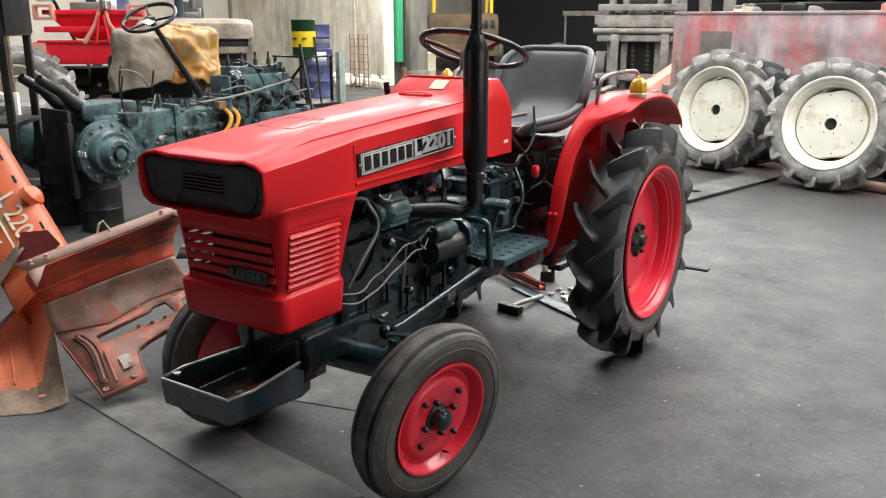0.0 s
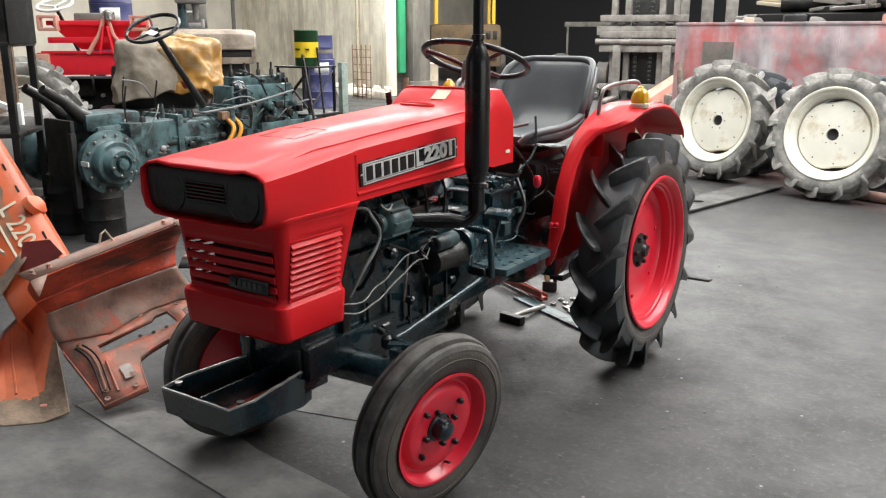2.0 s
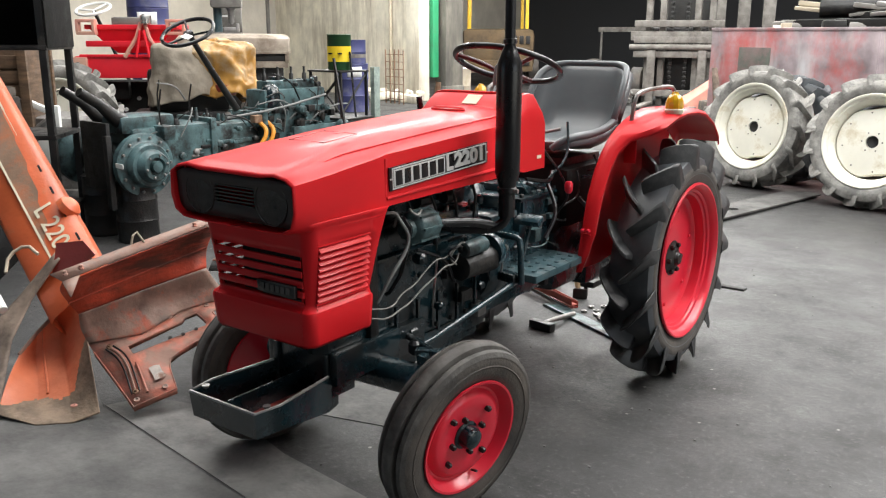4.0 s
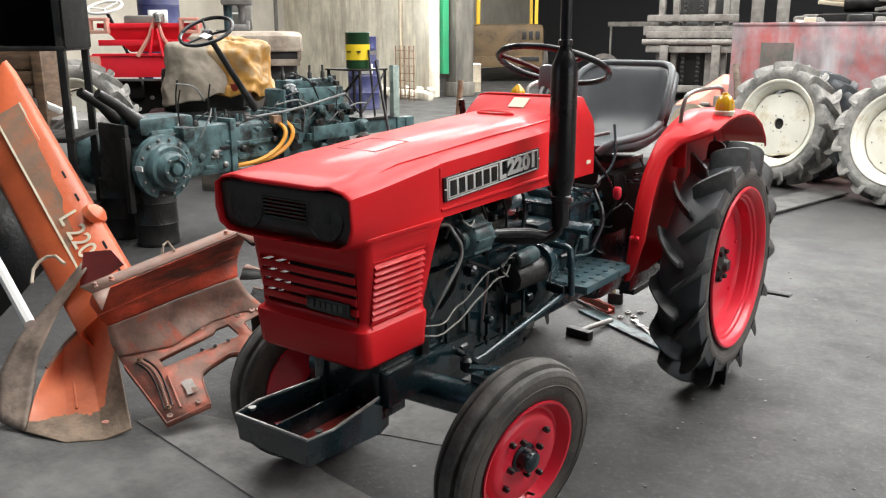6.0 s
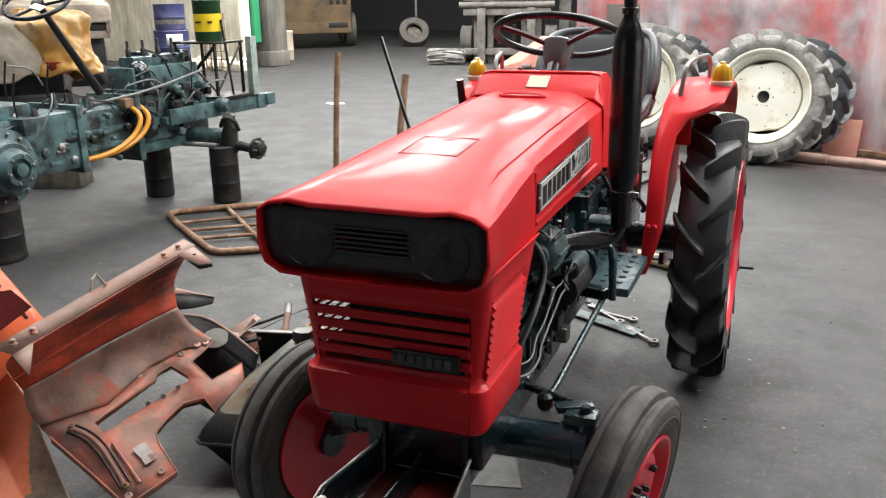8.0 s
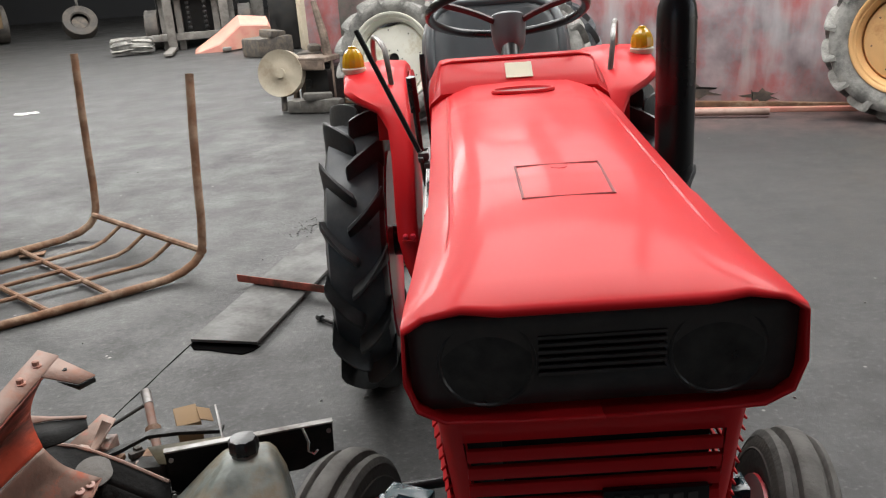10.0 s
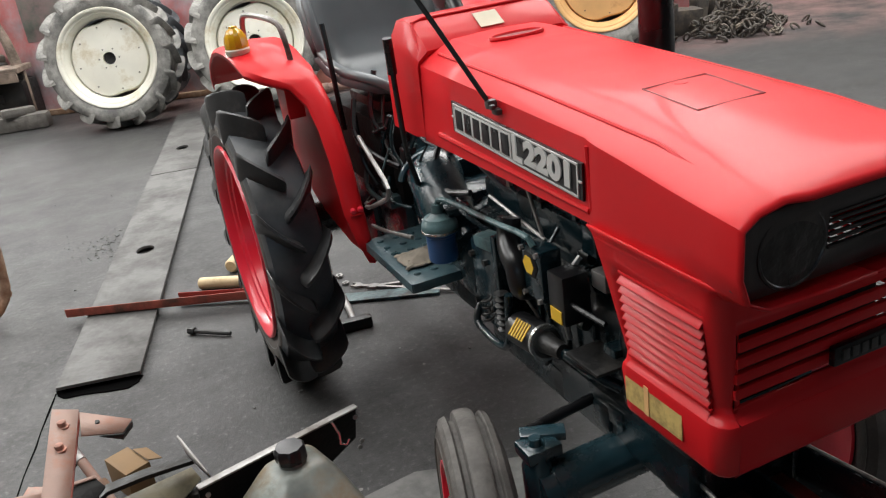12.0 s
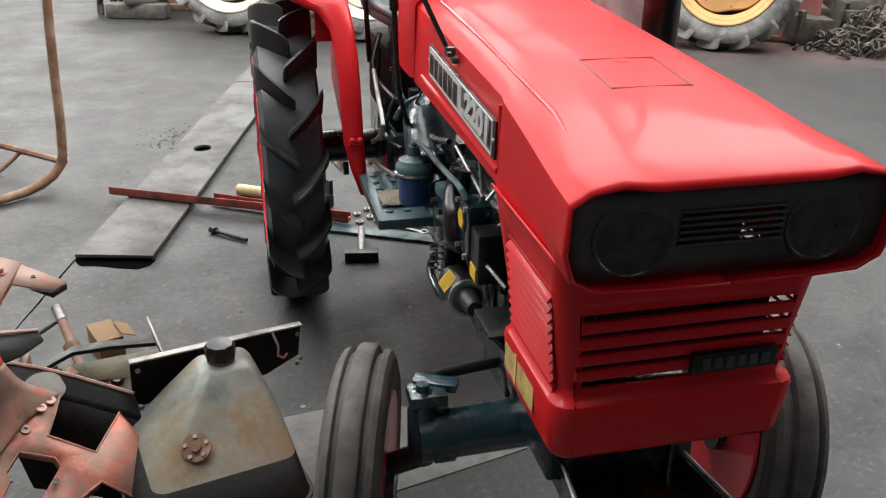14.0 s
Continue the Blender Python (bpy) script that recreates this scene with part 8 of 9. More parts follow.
for sx in (-1, 1):
    k = part("steering_knuckle", lathe(bmesh.new(), [(0.05, 0.36), (0.055, 0.40), (0.055, 0.52), (0.045, 0.54), (0.045, 0.62), (0.02, 0.64)], 14, (sx * 0.50, 1.66, 0), 'Z'), BLACK_DULL, chassis)
    part("stub", tube(bmesh.new(), [(sx * 0.50, 1.66, 0.42), (sx * 0.60, 1.69, 0.40), (sx * 0.64, 1.70, 0.39), (sx * 0.66, 1.70, 0.39), (sx * 0.72, 1.72, 0.38)], [0.04, 0.035, 0.035, 0.075, 0.05], 14), BLACK_DULL, k)
    part("hub_flange", lathe(bmesh.new(), [(0.03, 0.68), (0.075, 0.69), (0.078, 0.705), (0.05, 0.71), (0.046, 0.74), (0.02, 0.75)] if sx > 0 else [(0.03, -0.68), (0.075, -0.69), (0.078, -0.705), (0.05, -0.71), (0.046, -0.74), (0.02, -0.75)], 18, (0, 1.705, 0.39), 'X'), BLACK_DULL, k)
    for q in range(6):
        a = q * 1.047
        part("hub_stud", rod((sx * 0.70, 1.705 + 0.062 * math.cos(a), 0.39 + 0.062 * math.sin(a)), (sx * 0.735, 1.705 + 0.062 * math.cos(a), 0.39 + 0.062 * math.sin(a)), 0.007, 6), STEEL, k)
    part("brake_arm", tube(bmesh.new(), [(sx * 0.47, 1.60, 0.55), (sx * 0.52, 1.58, 0.62), (sx * 0.58, 1.62, 0.60), (sx * 0.58, 1.66, 0.52)], 0.014, 8, 1), BLACK_DULL, k)
    part("arm", boxes(((sx * 0.44, 1.60, 0.37), (0.16, 0.05, 0.02), 0.005)), BLACK_DULL, k)
sw = part("chassis_steering_wheel", tube(bmesh.new(), [(0.19 * math.cos(a), 0.19 * math.sin(a), 0) for a in [2 * math.pi * k / 36 for k in range(37)]], 0.014, 8), BLACK, chassis, "black steering wheel on a bare column", pose(0.07, 0.55, 1.42, 28, 12))
for a in (30, 150, 270):
    part("spoke", tube(bmesh.new(), [(0, 0, -0.03), (0.19 * math.cos(radians(a)), 0.19 * math.sin(radians(a)), 0)], 0.009, 6), BLACK, sw)
part("boss", lathe(bmesh.new(), [(0.03, -0.05), (0.04, -0.03), (0.035, 0.0), (0.01, 0.01)], 14, (0, 0, 0), 'Z'), BLACK, sw)
part("paper_tag", boxes(((0.06, -0.05, 0.005), (0.09, 0.05, 0.004))), PAPER, sw, "white paper tag")
part("steering_column", tube(bmesh.new(), [(0.07, 0.56, 1.40), (0.04, 0.80, 1.08), (0.02, 0.98, 0.84)], [0.02, 0.024, 0.03], 12), BLACK_DULL, chassis)
for k, x in enumerate((-0.12, 0.10)):
    part("lift_arm", tube(bmesh.new(), [(x, -0.04, 0.82), (x, -0.10, 0.86), (x + 0.01, -0.20, 0.95), (x + 0.02, -0.34, 1.04)], [0.06, 0.052, 0.036, 0.032], 10), BLACK_DULL, chassis)
part("rear_plate", boxes(((0.02, -0.20, 0.60), (0.34, 0.03, 0.46), 0.01), ((0.2, -0.22, 0.5), (0.05, 0.04, 0.5), 0.008)), BLACK_DULL, chassis)
part("label_plate", boxes(((0.33, -0.22, 0.56), (0.09, 0.006, 0.03))), PAPER, chassis, "small white label")
for k in range(2):
    part("yellow_hose", tube(bmesh.new(), [(0.18, 1.06 + 0.07 * k, 0.75), (0.27, 1.08 + 0.07 * k, 0.68), (0.26, 1.0 + 0.08 * k, 0.56), (0.24, 0.82 + 0.06 * k, 0.48), (0.18, 0.66, 0.46)], 0.017, 8, 2), YHOSE, chassis, "yellow hydraulic hose")
part("rust_clamp", boxes(((0.18, 1.06, 0.77), (0.06, 0.12, 0.06), 0.01)), RUST, chassis)
for k, (x, y, z) in enumerate(((0.12, 0.5, 0.92), (-0.05, 0.35, 0.95), (0.2, 0.2, 0.9))):
    part("shift_lever", tube(bmesh.new(), [(x, y, 0.76), (x + 0.02, y - 0.03, z), (x + 0.05, y - 0.02, z + 0.14)], 0.006, 6, 1), BLACK_DULL, chassis)


def drum_stand(x, y, h, r):
    d = thing("steel_drum", CH @ pose(x, y, 0), "sooty black steel drum standing under the chassis", "drum", "drums under the chassis")
    part("shell", lathe(bmesh.new(), [(r * 0.98, 0), (r * 1.02, 0.01), (r, 0.03), (r, h * 0.33), (r * 1.03, h * 0.35), (r, h * 0.37), (r, h * 0.66), (r * 1.03, h * 0.68), (r, h * 0.7), (r, h - 0.02), (r * 1.02, h - 0.01), (r * 0.9, h)], 24, (0, 0, 0), 'Z'), BLACK_DULL, d)


drum_stand(0.16, -0.02, 0.44, 0.14)
drum_stand(-0.22, -0.05, 0.44, 0.14)
drum_stand(0.44, 1.64, 0.41, 0.10)
drum_stand(-0.16, 1.60, 0.40, 0.10)
blk = part("support_block", boxes(((0, 0, 0.11), (0.42, 0.26, 0.22), 0.01), ((0, 0, 0.25), (0.3, 0.2, 0.06), 0.01)), SCRAP, None, "", pose(-4.66, 1.78, 0, 0, 0, 22))
tagged(blk, "dark rusty support block behind the chassis", "block")

# small stand with a green and yellow can
stand = thing("can_stand", CH @ pose(-0.03, 2.12, 0.712), "small black cross-braced metal stand on the chassis", "stand")
part("top", boxes(((0, 0, 0.385), (0.42, 0.34, 0.015), 0.003)), BLACK_DULL, stand)
for x in (-0.19, 0.19):
    for y in (-0.15, 0.15):
        part("leg", boxes(((x, y, 0.19), (0.02, 0.02, 0.38), 0.003)), BLACK_DULL, stand)
part("brace", tube(bmesh.new(), [(-0.19, -0.15, 0.02), (0.19, -0.15, 0.36)], 0.013, 6), BLACK_DULL, stand)
part("brace", tube(bmesh.new(), [(0.19, -0.15, 0.02), (-0.19, -0.15, 0.36)], 0.009, 6), BLACK_DULL, stand)
part("brace", tube(bmesh.new(), [(0.19, -0.15, 0.02), (0.19, 0.15, 0.36)], 0.009, 6), BLACK_DULL, stand)
can = thing("oil_can", CH @ pose(-0.01, 2.12, 1.106), "dark green pail with a yellow band on the stand", "pail")
part("shell", lathe(bmesh.new(), [(0.098, 0), (0.1, 0.005), (0.104, 0.29), (0.108, 0.295), (0.104, 0.30), (0.095, 0.295)], 26, (0, 0, 0), 'Z'), CANGREEN, can)
part("band", lathe(bmesh.new(), [(0.1025, 0.07), (0.1045, 0.2)], 26, (0, 0, 0), 'Z', cap=False), CANYELLOW, can, "yellow label band")
part("print_bar", boxes(((0.0, -0.105, 0.14), (0.05, 0.004, 0.012))), BLACK, can)
part("print_bar", boxes(((0.08, -0.068, 0.14), (0.02, 0.03, 0.012))), BLACK, can)
pole = part("galvanised_channel", boxes(((0, 0, 0.22), (0.07, 0.05, 0.44), 0.004), ((0.03, -0.03, 0.22), (0.006, 0.03, 0.44), 0.002)), CHANNEL, None, "", CH @ pose(0.215, 2.33, 0.69))
tagged(pole, "flaking pale green steel channel standing on the chassis", "channel")
rodb = part("steel_rod", rod((0, 0, 0), (-0.10, 0.04, 0.55), 0.009, 8), BLACK, None, "", CH @ pose(0.20, 2.10, 0.71))
tagged(rodb, "thin black rod leaning on the stand", "rod")

# ---- things behind the chassis ----


def drape(m, a, b, z0, z1, mat, seed, folds, crease, lean, name, label, cat):
    """A cloth hung over a lump: round the top, falling to a wavy hem in folds that deepen downwards."""
    bm = bmesh.new()
    na, nt = 112, 40
    rings = []
    for j in range(1, nt + 1):
        t = j / nt
        ring = []
        for i in range(na):
            ang = 2 * math.pi * i / na
            ca, sa = math.cos(ang), math.sin(ang)
            top = min(1.0, t / 0.45)
            fall = max(0.0, (t - 0.38) / 0.62)
            wide = math.sin(top * math.pi / 2) ** 0.8 * (0.86 + 0.20 * fall)
            n0 = noise.noise(Vector((ca * 1.6 + seed, sa * 1.6, t * 0.9)))
            fold = math.sin(folds * ang + 3.0 * n0 + seed) * 0.07 * fall + 0.10 * n0 * top
            hem = z0 + (z1 - z0) * 0.22 * noise.noise(Vector((ca * 0.9, sa * 0.9, seed * 3.1)))
            crown = z1 - (z1 - z0) * (0.16 * (1 - math.cos(top * math.pi / 2)) ** 1.2 + lean * ca * wide * 0.5)
            z = crown + (hem - crown) * fall ** 0.9
            p = Vector((a * ca * abs(ca) ** -0.25 * (wide + fold), b * sa * abs(sa) ** -0.25 * (wide + fold), z)) if abs(ca) > 1e-6 and abs(sa) > 1e-6 else Vector((a * ca * (wide + fold), b * sa * (wide + fold), z))
            q = p * 2.6 + Vector((seed * 7.1, seed, 0))
            ridge = sum((0.45 - 2 * abs(noise.noise(q * f + Vector((f, 0, 0))))) / f for f in (0.8, 1.7, 4.3))
            p += Vector((ca, sa, 0.5)).normalized() * ridge * crease
            ring.append(p)
        rings.append(ring)
    loft(bm, rings, closed=True)
    centre = [[sum((Vector(p) for p in rings[0]), Vector()) / na + (Vector(p) - sum((Vector(q) for q in rings[0]), Vector()) / na) * k for p in rings[0]] for k in (0.02, 1.0)]
    loft(bm, centre, closed=True, cap=False)
    ob = part(name, bm, mat, None, "", m, sharp=70, solid=0.004)
    return tagged(ob, label, cat)


covered = thing("covered_gearbox", pose(-5.66, 2.30, 0, 0, 0, 50), "black gearbox under a tarpaulin", "gearbox")
part("casing", boxes(((0, 0, 0.40), (1.0, 0.5, 0.5), 0.05), ((0.05, 0.0, 0.82), (0.80, 0.30, 0.5), 0.06), ((0.5, 0.0, 0.30), (0.5, 0.3, 0.3), 0.04), ((-0.4, 0, 0.1), (0.2, 0.5, 0.2), 0.03), ((0.4, 0, 0.1), (0.2, 0.5, 0.2), 0.03)), BLACK_DULL, covered)
part("red_bowl", lathe(bmesh.new(), [(0.001, -0.06), (0.09, -0.05), (0.12, 0.0), (0.125, 0.05), (0.001, 0.06)], 24, (0.42, -0.22, 0.86), 'Z'), DARKRED, covered, "dark red round cover")
drape(pose(-5.38, 2.57, 0, 0, 0, 50), 0.37, 0.30, 0.82, 1.34, TARP, 3.0, 5, 0.10, 0.25, "tarpaulin", "crumpled ochre tarpaulin over a gearbox", "tarpaulin")
drape(pose(-5.60, 2.21, 0, 0, 0, 50), 0.31, 0.27, 0.78, 1.31, SACK, 8.0, 4, 0.03, 0.08, "sackcloth", "draped grey beige cloth over a gearbox", "cloth")

beige = thing("old_tractor_front", pose(-7.9, 5.05, 0, 0, 0, 48), "dusty beige old tractor bonnet with dark side slot", "tractor")
HOODY = ((-0.45, 1.14), (-0.45, 1.30), (-0.43, 1.345), (-0.36, 1.385), (-0.18, 1.405), (0.0, 1.41), (0.18, 1.405), (0.36, 1.385), (0.43, 1.345), (0.45, 1.30), (0.45, 1.14))
bm = loft(bmesh.new(), [[(x, y * k, 1.14 + (z - 1.14) * h) for y, z in HOODY] for x, k, h in ((-0.95, 0.96, 0.97), (-0.2, 1.0, 1.0), (0.3, 1.0, 1.0), (0.56, 0.99, 0.98), (0.64, 0.95, 0.93), (0.67, 0.88, 0.84))], cap=True)
part("bonnet", bm, OLDBEIGE, beige, sharp=30)
part("bonnet_lip", boxes(((-0.14, -0.452, 1.155), (1.58, 0.02, 0.035), 0.006)), OLDBEIGE, beige)
part("side_panel", boxes(((-0.15, 0, 1.085), (1.56, 0.80, 0.11), 0.01)), BLACK_DULL, beige)
part("side_panel", boxes(((-0.15, -0.40, 0.99), (1.56, 0.04, 0.09), 0.012)), OLDBEIGE, beige, "dusty beige lower side strip")
for x in (-0.55, 0.0, 0.62):
    part("side_post", boxes(((x, -0.415, 1.08), (0.05, 0.03, 0.14), 0.006)), OLDBEIGE, beige)
part("chassis", boxes(((-0.15, 0, 0.66), (1.45, 0.5, 0.60), 0.04)), BLACK_DULL, beige)
for sy in (-1, 1):
    part("tyre", rib_tyre(0.36, 0.16, 0.2), RUBBER_WORN, beige, "", pose(0.3, sy * 0.5, 0.36, 0, 0, 90))

# odds along the wall behind the old tractor
cab = thing("switch_cabinet", pose(-10.3, 6.9, 0, 0, 0, 46), "dusty grey steel switch cabinet on a post", "cabinet")
part("body", boxes(((0, 0, 1.66), (0.46, 0.24, 0.56), 0.012)), FORKGREY, cab)
part("door", boxes(((0, -0.125, 1.66), (0.42, 0.012, 0.52), 0.006)), FORKGREY, cab)
part("print_bar", boxes(((0.0, -0.1325, 1.70), (0.22, 0.003, 0.03))), PAPER, cab, "pale worn print")
part("post", boxes(((0, 0, 0.69), (0.09, 0.09, 1.38), 0.006)), FORKGREY, cab)
drill = thing("pillar_machine", pose(-9.75, 6.2, 0, 0, 0, 46), "old grey pillar drill with dusty parts on its table", "drill")
part("column", rod((0, 0.1, 0), (0, 0.1, 2.3), 0.07, 16), STEPTEAL, drill)
part("table", boxes(((0.1, 0, 1.40), (0.56, 0.44, 0.06), 0.012)), FORKGREY, drill)
part("head", boxes(((0.16, -0.02, 1.96), (0.5, 0.34, 0.30), 0.05)), FORKGREY, drill)
part("spindle", lathe(bmesh.new(), [(0.03, 1.56), (0.05, 1.60), (0.05, 1.76), (0.075, 1.80), (0.075, 1.83)], 16, (0.22, -0.02, 0), 'Z'), STEEL, drill)
part("vice", boxes(((0.20, -0.02, 1.47), (0.22, 0.14, 0.08), 0.02), ((0.32, -0.02, 1.50), (0.05, 0.16, 0.14), 0.012)), STEEL, drill)
part("base", boxes(((0.05, 0, 0.04), (0.6, 0.5, 0.08), 0.02)), FORKGREY, drill)
structure("wall_pipe", rod((-15.9, 13.05, 0.2), (-15.9, 13.05, 3.6), 0.05, 12), FORKGREY, "dusty grey conduit running up the wall", "pipe")
structure("wall_pipe", rod((-10.6, 11.72, 0.0), (-10.6, 11.72, 3.6), 0.04, 12), BEIGE, "faded beige pipe running up the partition", "pipe")

# red rotary implement with its frame
imp = thing("red_implement", pose(-6.58, 2.32, 0, 0, 0, 38), "bright red implement frame with hopper", "implement")
part("main_beam", boxes(((-0.05, 0, 1.06), (0.86, 0.16, 0.24), 0.012), ((-0.05, -0.085, 1.175), (0.90, 0.03, 0.03), 0.006)), IMPLRED, imp)
bm = bmesh.new()
loft(bm, [[(0.04 + sx_ * w, 0.25 + sy_ * d, z) for sx_, sy_ in ((-1, -1), (1, -1), (1, 1), (-1, 1))] for w, d, z in ((0.20, 0.12, 1.20), (0.34, 0.20, 1.34), (0.46, 0.24, 1.47), (0.44, 0.22, 1.47), (0.32, 0.18, 1.34))], closed=True)
part("hopper", bm, IMPLRED, imp, bevel=0.004)
part("hopper_rim", boxes(((0.04, 0.01, 1.475), (0.98, 0.05, 0.05), 0.01), ((0.04, 0.49, 1.475), (0.98, 0.05, 0.05), 0.01), ((-0.43, 0.25, 1.475), (0.05, 0.44, 0.05), 0.01), ((0.51, 0.25, 1.475), (0.05, 0.44, 0.05), 0.01)), IMPLRED, imp)
part("grain_chute", boxes(((0.0, 0.14, 1.52), (0.36, 0.22, 0.12), 0.03)), FORKGREY, imp, "grey metal drive box on the hopper")
# Mast bars and end brackets are painted pale to show highlights on the red.
for k in (-1, 1):
    part("mast_bar", tube(bmesh.new(), [(0.18 + k * 0.20, -0.10, 1.16), (0.18 + k * 0.07, -0.08, 1.36), (0.18 + k * 0.02, -0.04, 1.52)], 0.022, 8), PALERED, imp, "red mast bar painted pale for its highlights")
    part("mast_brace", tube(bmesh.new(), [(0.18 + k * 0.07, -0.12, 1.16), (0.18 + k * 0.02, -0.10, 1.44)], 0.015, 8), IMPLRED, imp)
    part("end_bracket", boxes(((0.06 + k * 0.47, -0.05, 1.41), (0.20, 0.10, 0.035), 0.008), ((0.06 + k * 0.47, -0.05, 1.54), (0.20, 0.10, 0.03), 0.008), ((0.06 + k * 0.56, -0.05, 1.475), (0.03, 0.10, 0.13), 0.006), ((0.06 + k * 0.39, -0.05, 1.475), (0.03, 0.10, 0.13), 0.006)), PALERED, imp, "red square bracket painted pale for its glints")
part("drive_cap", lathe(bmesh.new(), [(0.02, 0.0), (0.06, 0.01), (0.06, 0.09), (0.03, 0.11)], 16, (0.22, -0.06, 1.50), 'Z'), CHROME, imp, "bright metal drive cap")
part("cross_rail", boxes(((0.05, -0.06, 1.30), (0.95, 0.05, 0.06), 0.008)), IMPLRED, imp)
for x in (-0.50, 0.46):
    part("leg", boxes(((x, -0.04, 0.60), (0.11, 0.10, 1.14), 0.01)), IMPLRED, imp)
    part("foot", boxes(((x, 0.1, 0.03), (0.14, 0.5, 0.06), 0.01)), BLACK_DULL, imp)
    part("bracket", boxes(((x, -0.10, 1.10), (0.16, 0.08, 0.12), 0.01)), PALERED, imp)
part("gear_case", boxes(((0.0, 0.30, 0.62), (0.92, 0.34, 0.56), 0.05), ((-0.2, 0.12, 0.80), (0.3, 0.12, 0.2), 0.04), ((0.25, 0.14, 0.50), (0.2, 0.16, 0.3), 0.05)), MATTBLACK, imp, "greasy black gear case")
for k in range(12):
    part("case_bolt", lathe(bmesh.new(), [(0.022, 0.0), (0.022, 0.03), (0.012, 0.05)], 8, (0, 0, 0), 'Y'), (STEEL, PAPER, SCRAP)[k % 3], imp, "", Matrix.Translation((-0.42 + 0.075 * k, 0.10, 0.55 + 0.17 * math.sin(k * 2.3))))
part("rotor", tube(bmesh.new(), [(-0.5, 0.2, 0.45), (0.5, 0.2, 0.45)], 0.05, 10), SCRAP, imp)
for k in range(16):
    a = k * 1.3
    part("blade", boxes(((-0.47 + k * 0.062, 0.2 + 0.13 * math.cos(a), 0.45 + 0.13 * math.sin(a)), (0.02, 0.05, 0.2), 0.004, rot(math.degrees(a) - 90))), rng.choice((STEEL, SCRAP, BLACK_DULL)), imp)
whl = thing("white_steering_wheel", pose(-7.85, 2.75, 1.69, 20, 10), "white steering wheel resting on red implement frame", "steering wheel")
part("rim", tube(bmesh.new(), [(0.2 * math.cos(a), 0.2 * math.sin(a), 0) for a in [2 * math.pi * k / 32 for k in range(33)]], 0.017, 8), PAPER, whl)
for a in (90, 210, 330):
    part("spoke", tube(bmesh.new(), [(0, 0, -0.02), (0.2 * math.cos(radians(a)), 0.2 * math.sin(radians(a)), 0)], 0.012, 6), PAPER, whl)
part("column", rod((0, 0, -0.02), (0.1, 0.3, -1.86), 0.022, 8), BLACK_DULL, whl)


def oil_drum(x, y, mat, label, z=0.0):
    d = thing("oil_drum", pose(x, y, z, 0, 0, 30), label, "drum", "oil drums")
    part("shell", lathe(bmesh.new(), [(0.28, 0), (0.29, 0.01), (0.285, 0.03), (0.285, 0.28), (0.295, 0.30), (0.285, 0.32), (0.285, 0.58), (0.295, 0.60), (0.285, 0.62), (0.285, 0.85), (0.29, 0.87), (0.28, 0.88), (0.27, 0.86)], 28, (0, 0, 0), 'Z'), mat, d)
    patch = [[(0.287 * math.cos(a), 0.287 * math.sin(a), z) for a in [-1.7 + 0.12 * k for k in range(9)]] for z in (0.64, 0.82)]
    part("print_patch", loft(bmesh.new(), patch), PAPER, d, "white printed patch", solid=0.002)


oil_drum(-9.1, 8.75, DRUMBLUE, "faded blue oil drum standing by the wall")
keg = thing("blue_keg", pose(-9.1, 8.75, 0.88), "faded grey-blue keg stacked on an oil drum", "keg")
part("shell", lathe(bmesh.new(), [(0.24, 0), (0.25, 0.01), (0.25, 0.2), (0.255, 0.21), (0.25, 0.22), (0.25, 0.40), (0.255, 0.42), (0.235, 0.42)], 26, (0, 0, 0), 'Z'), DRUMBLUE, keg)
part("print_band", lathe(bmesh.new(), [(0.2515, 0.10), (0.2515, 0.17)], 26, (0, 0, 0), 'Z', cap=False), FORKGREY, keg, "dull printed band")
for z in (0.0, 0.88, 1.76):
    oil_drum(-9.15, 4.45, DRUMBLUE, "blue oil drum stacked behind the implement", z)
cage = thing("wire_cage", pose(-9.6, 10.6, 0.0, 0, 0, -14), "rusty wire mesh panel leaning on the wall", "mesh panel")
for x in (-0.3, -0.15, 0.0, 0.15, 0.3):
    part("upright_wire", boxes(((x, 0, 0.55), (0.02, 0.02, 1.1), 0.003)), RUST, cage)
for z in (0.1, 0.25, 0.4, 0.55, 0.7, 0.85, 1.0):
    part("cross_wire", boxes(((0, 0.014, z), (0.62, 0.014, 0.014), 0.003)), RUST, cage)
for k in range(5):
    ob = part("rubble", boxes(((0, 0, 0.09), (0.3, 0.2, 0.18), 0.05, rot(9, 7, k * 31)), ((0.1, 0.05, 0.2), (0.16, 0.12, 0.1), 0.03, rot(20, 5, 60))), PLASTER, None, "", pose(-9.3 - 0.35 * k, 10.9 + 0.1 * k, 0, 0, 0, k * 40))
    tagged(ob, "pale broken plaster lump by the wall foot", "rubble", "rubble by the wall")

# dark shelf and crate in the corner
shelf = thing("steel_shelf", pose(-4.33, -0.665, 0, 0, 0, 42), "dark steel shelf rack loaded with dirty parts", "shelf")
for x in (-0.75, 0.75):
    for y in (-0.25, 0.25):
        part("post", boxes(((x, y, 1.1), (0.045, 0.045, 2.2), 0.004)), BLACK_DULL, shelf)
# Two black sheets added so the corner behind the rack stays dark.
part("back_sheet", boxes(((0.0, 0.282, 1.77), (1.56, 0.012, 0.90), 0.003)), MATTBLACK, shelf, "black sheet added to darken the corner behind the rack")
part("side_sheet", boxes(((0.782, 0.0, 1.77), (0.012, 0.54, 0.90), 0.003)), MATTBLACK, shelf, "black sheet added to darken the side of the rack")
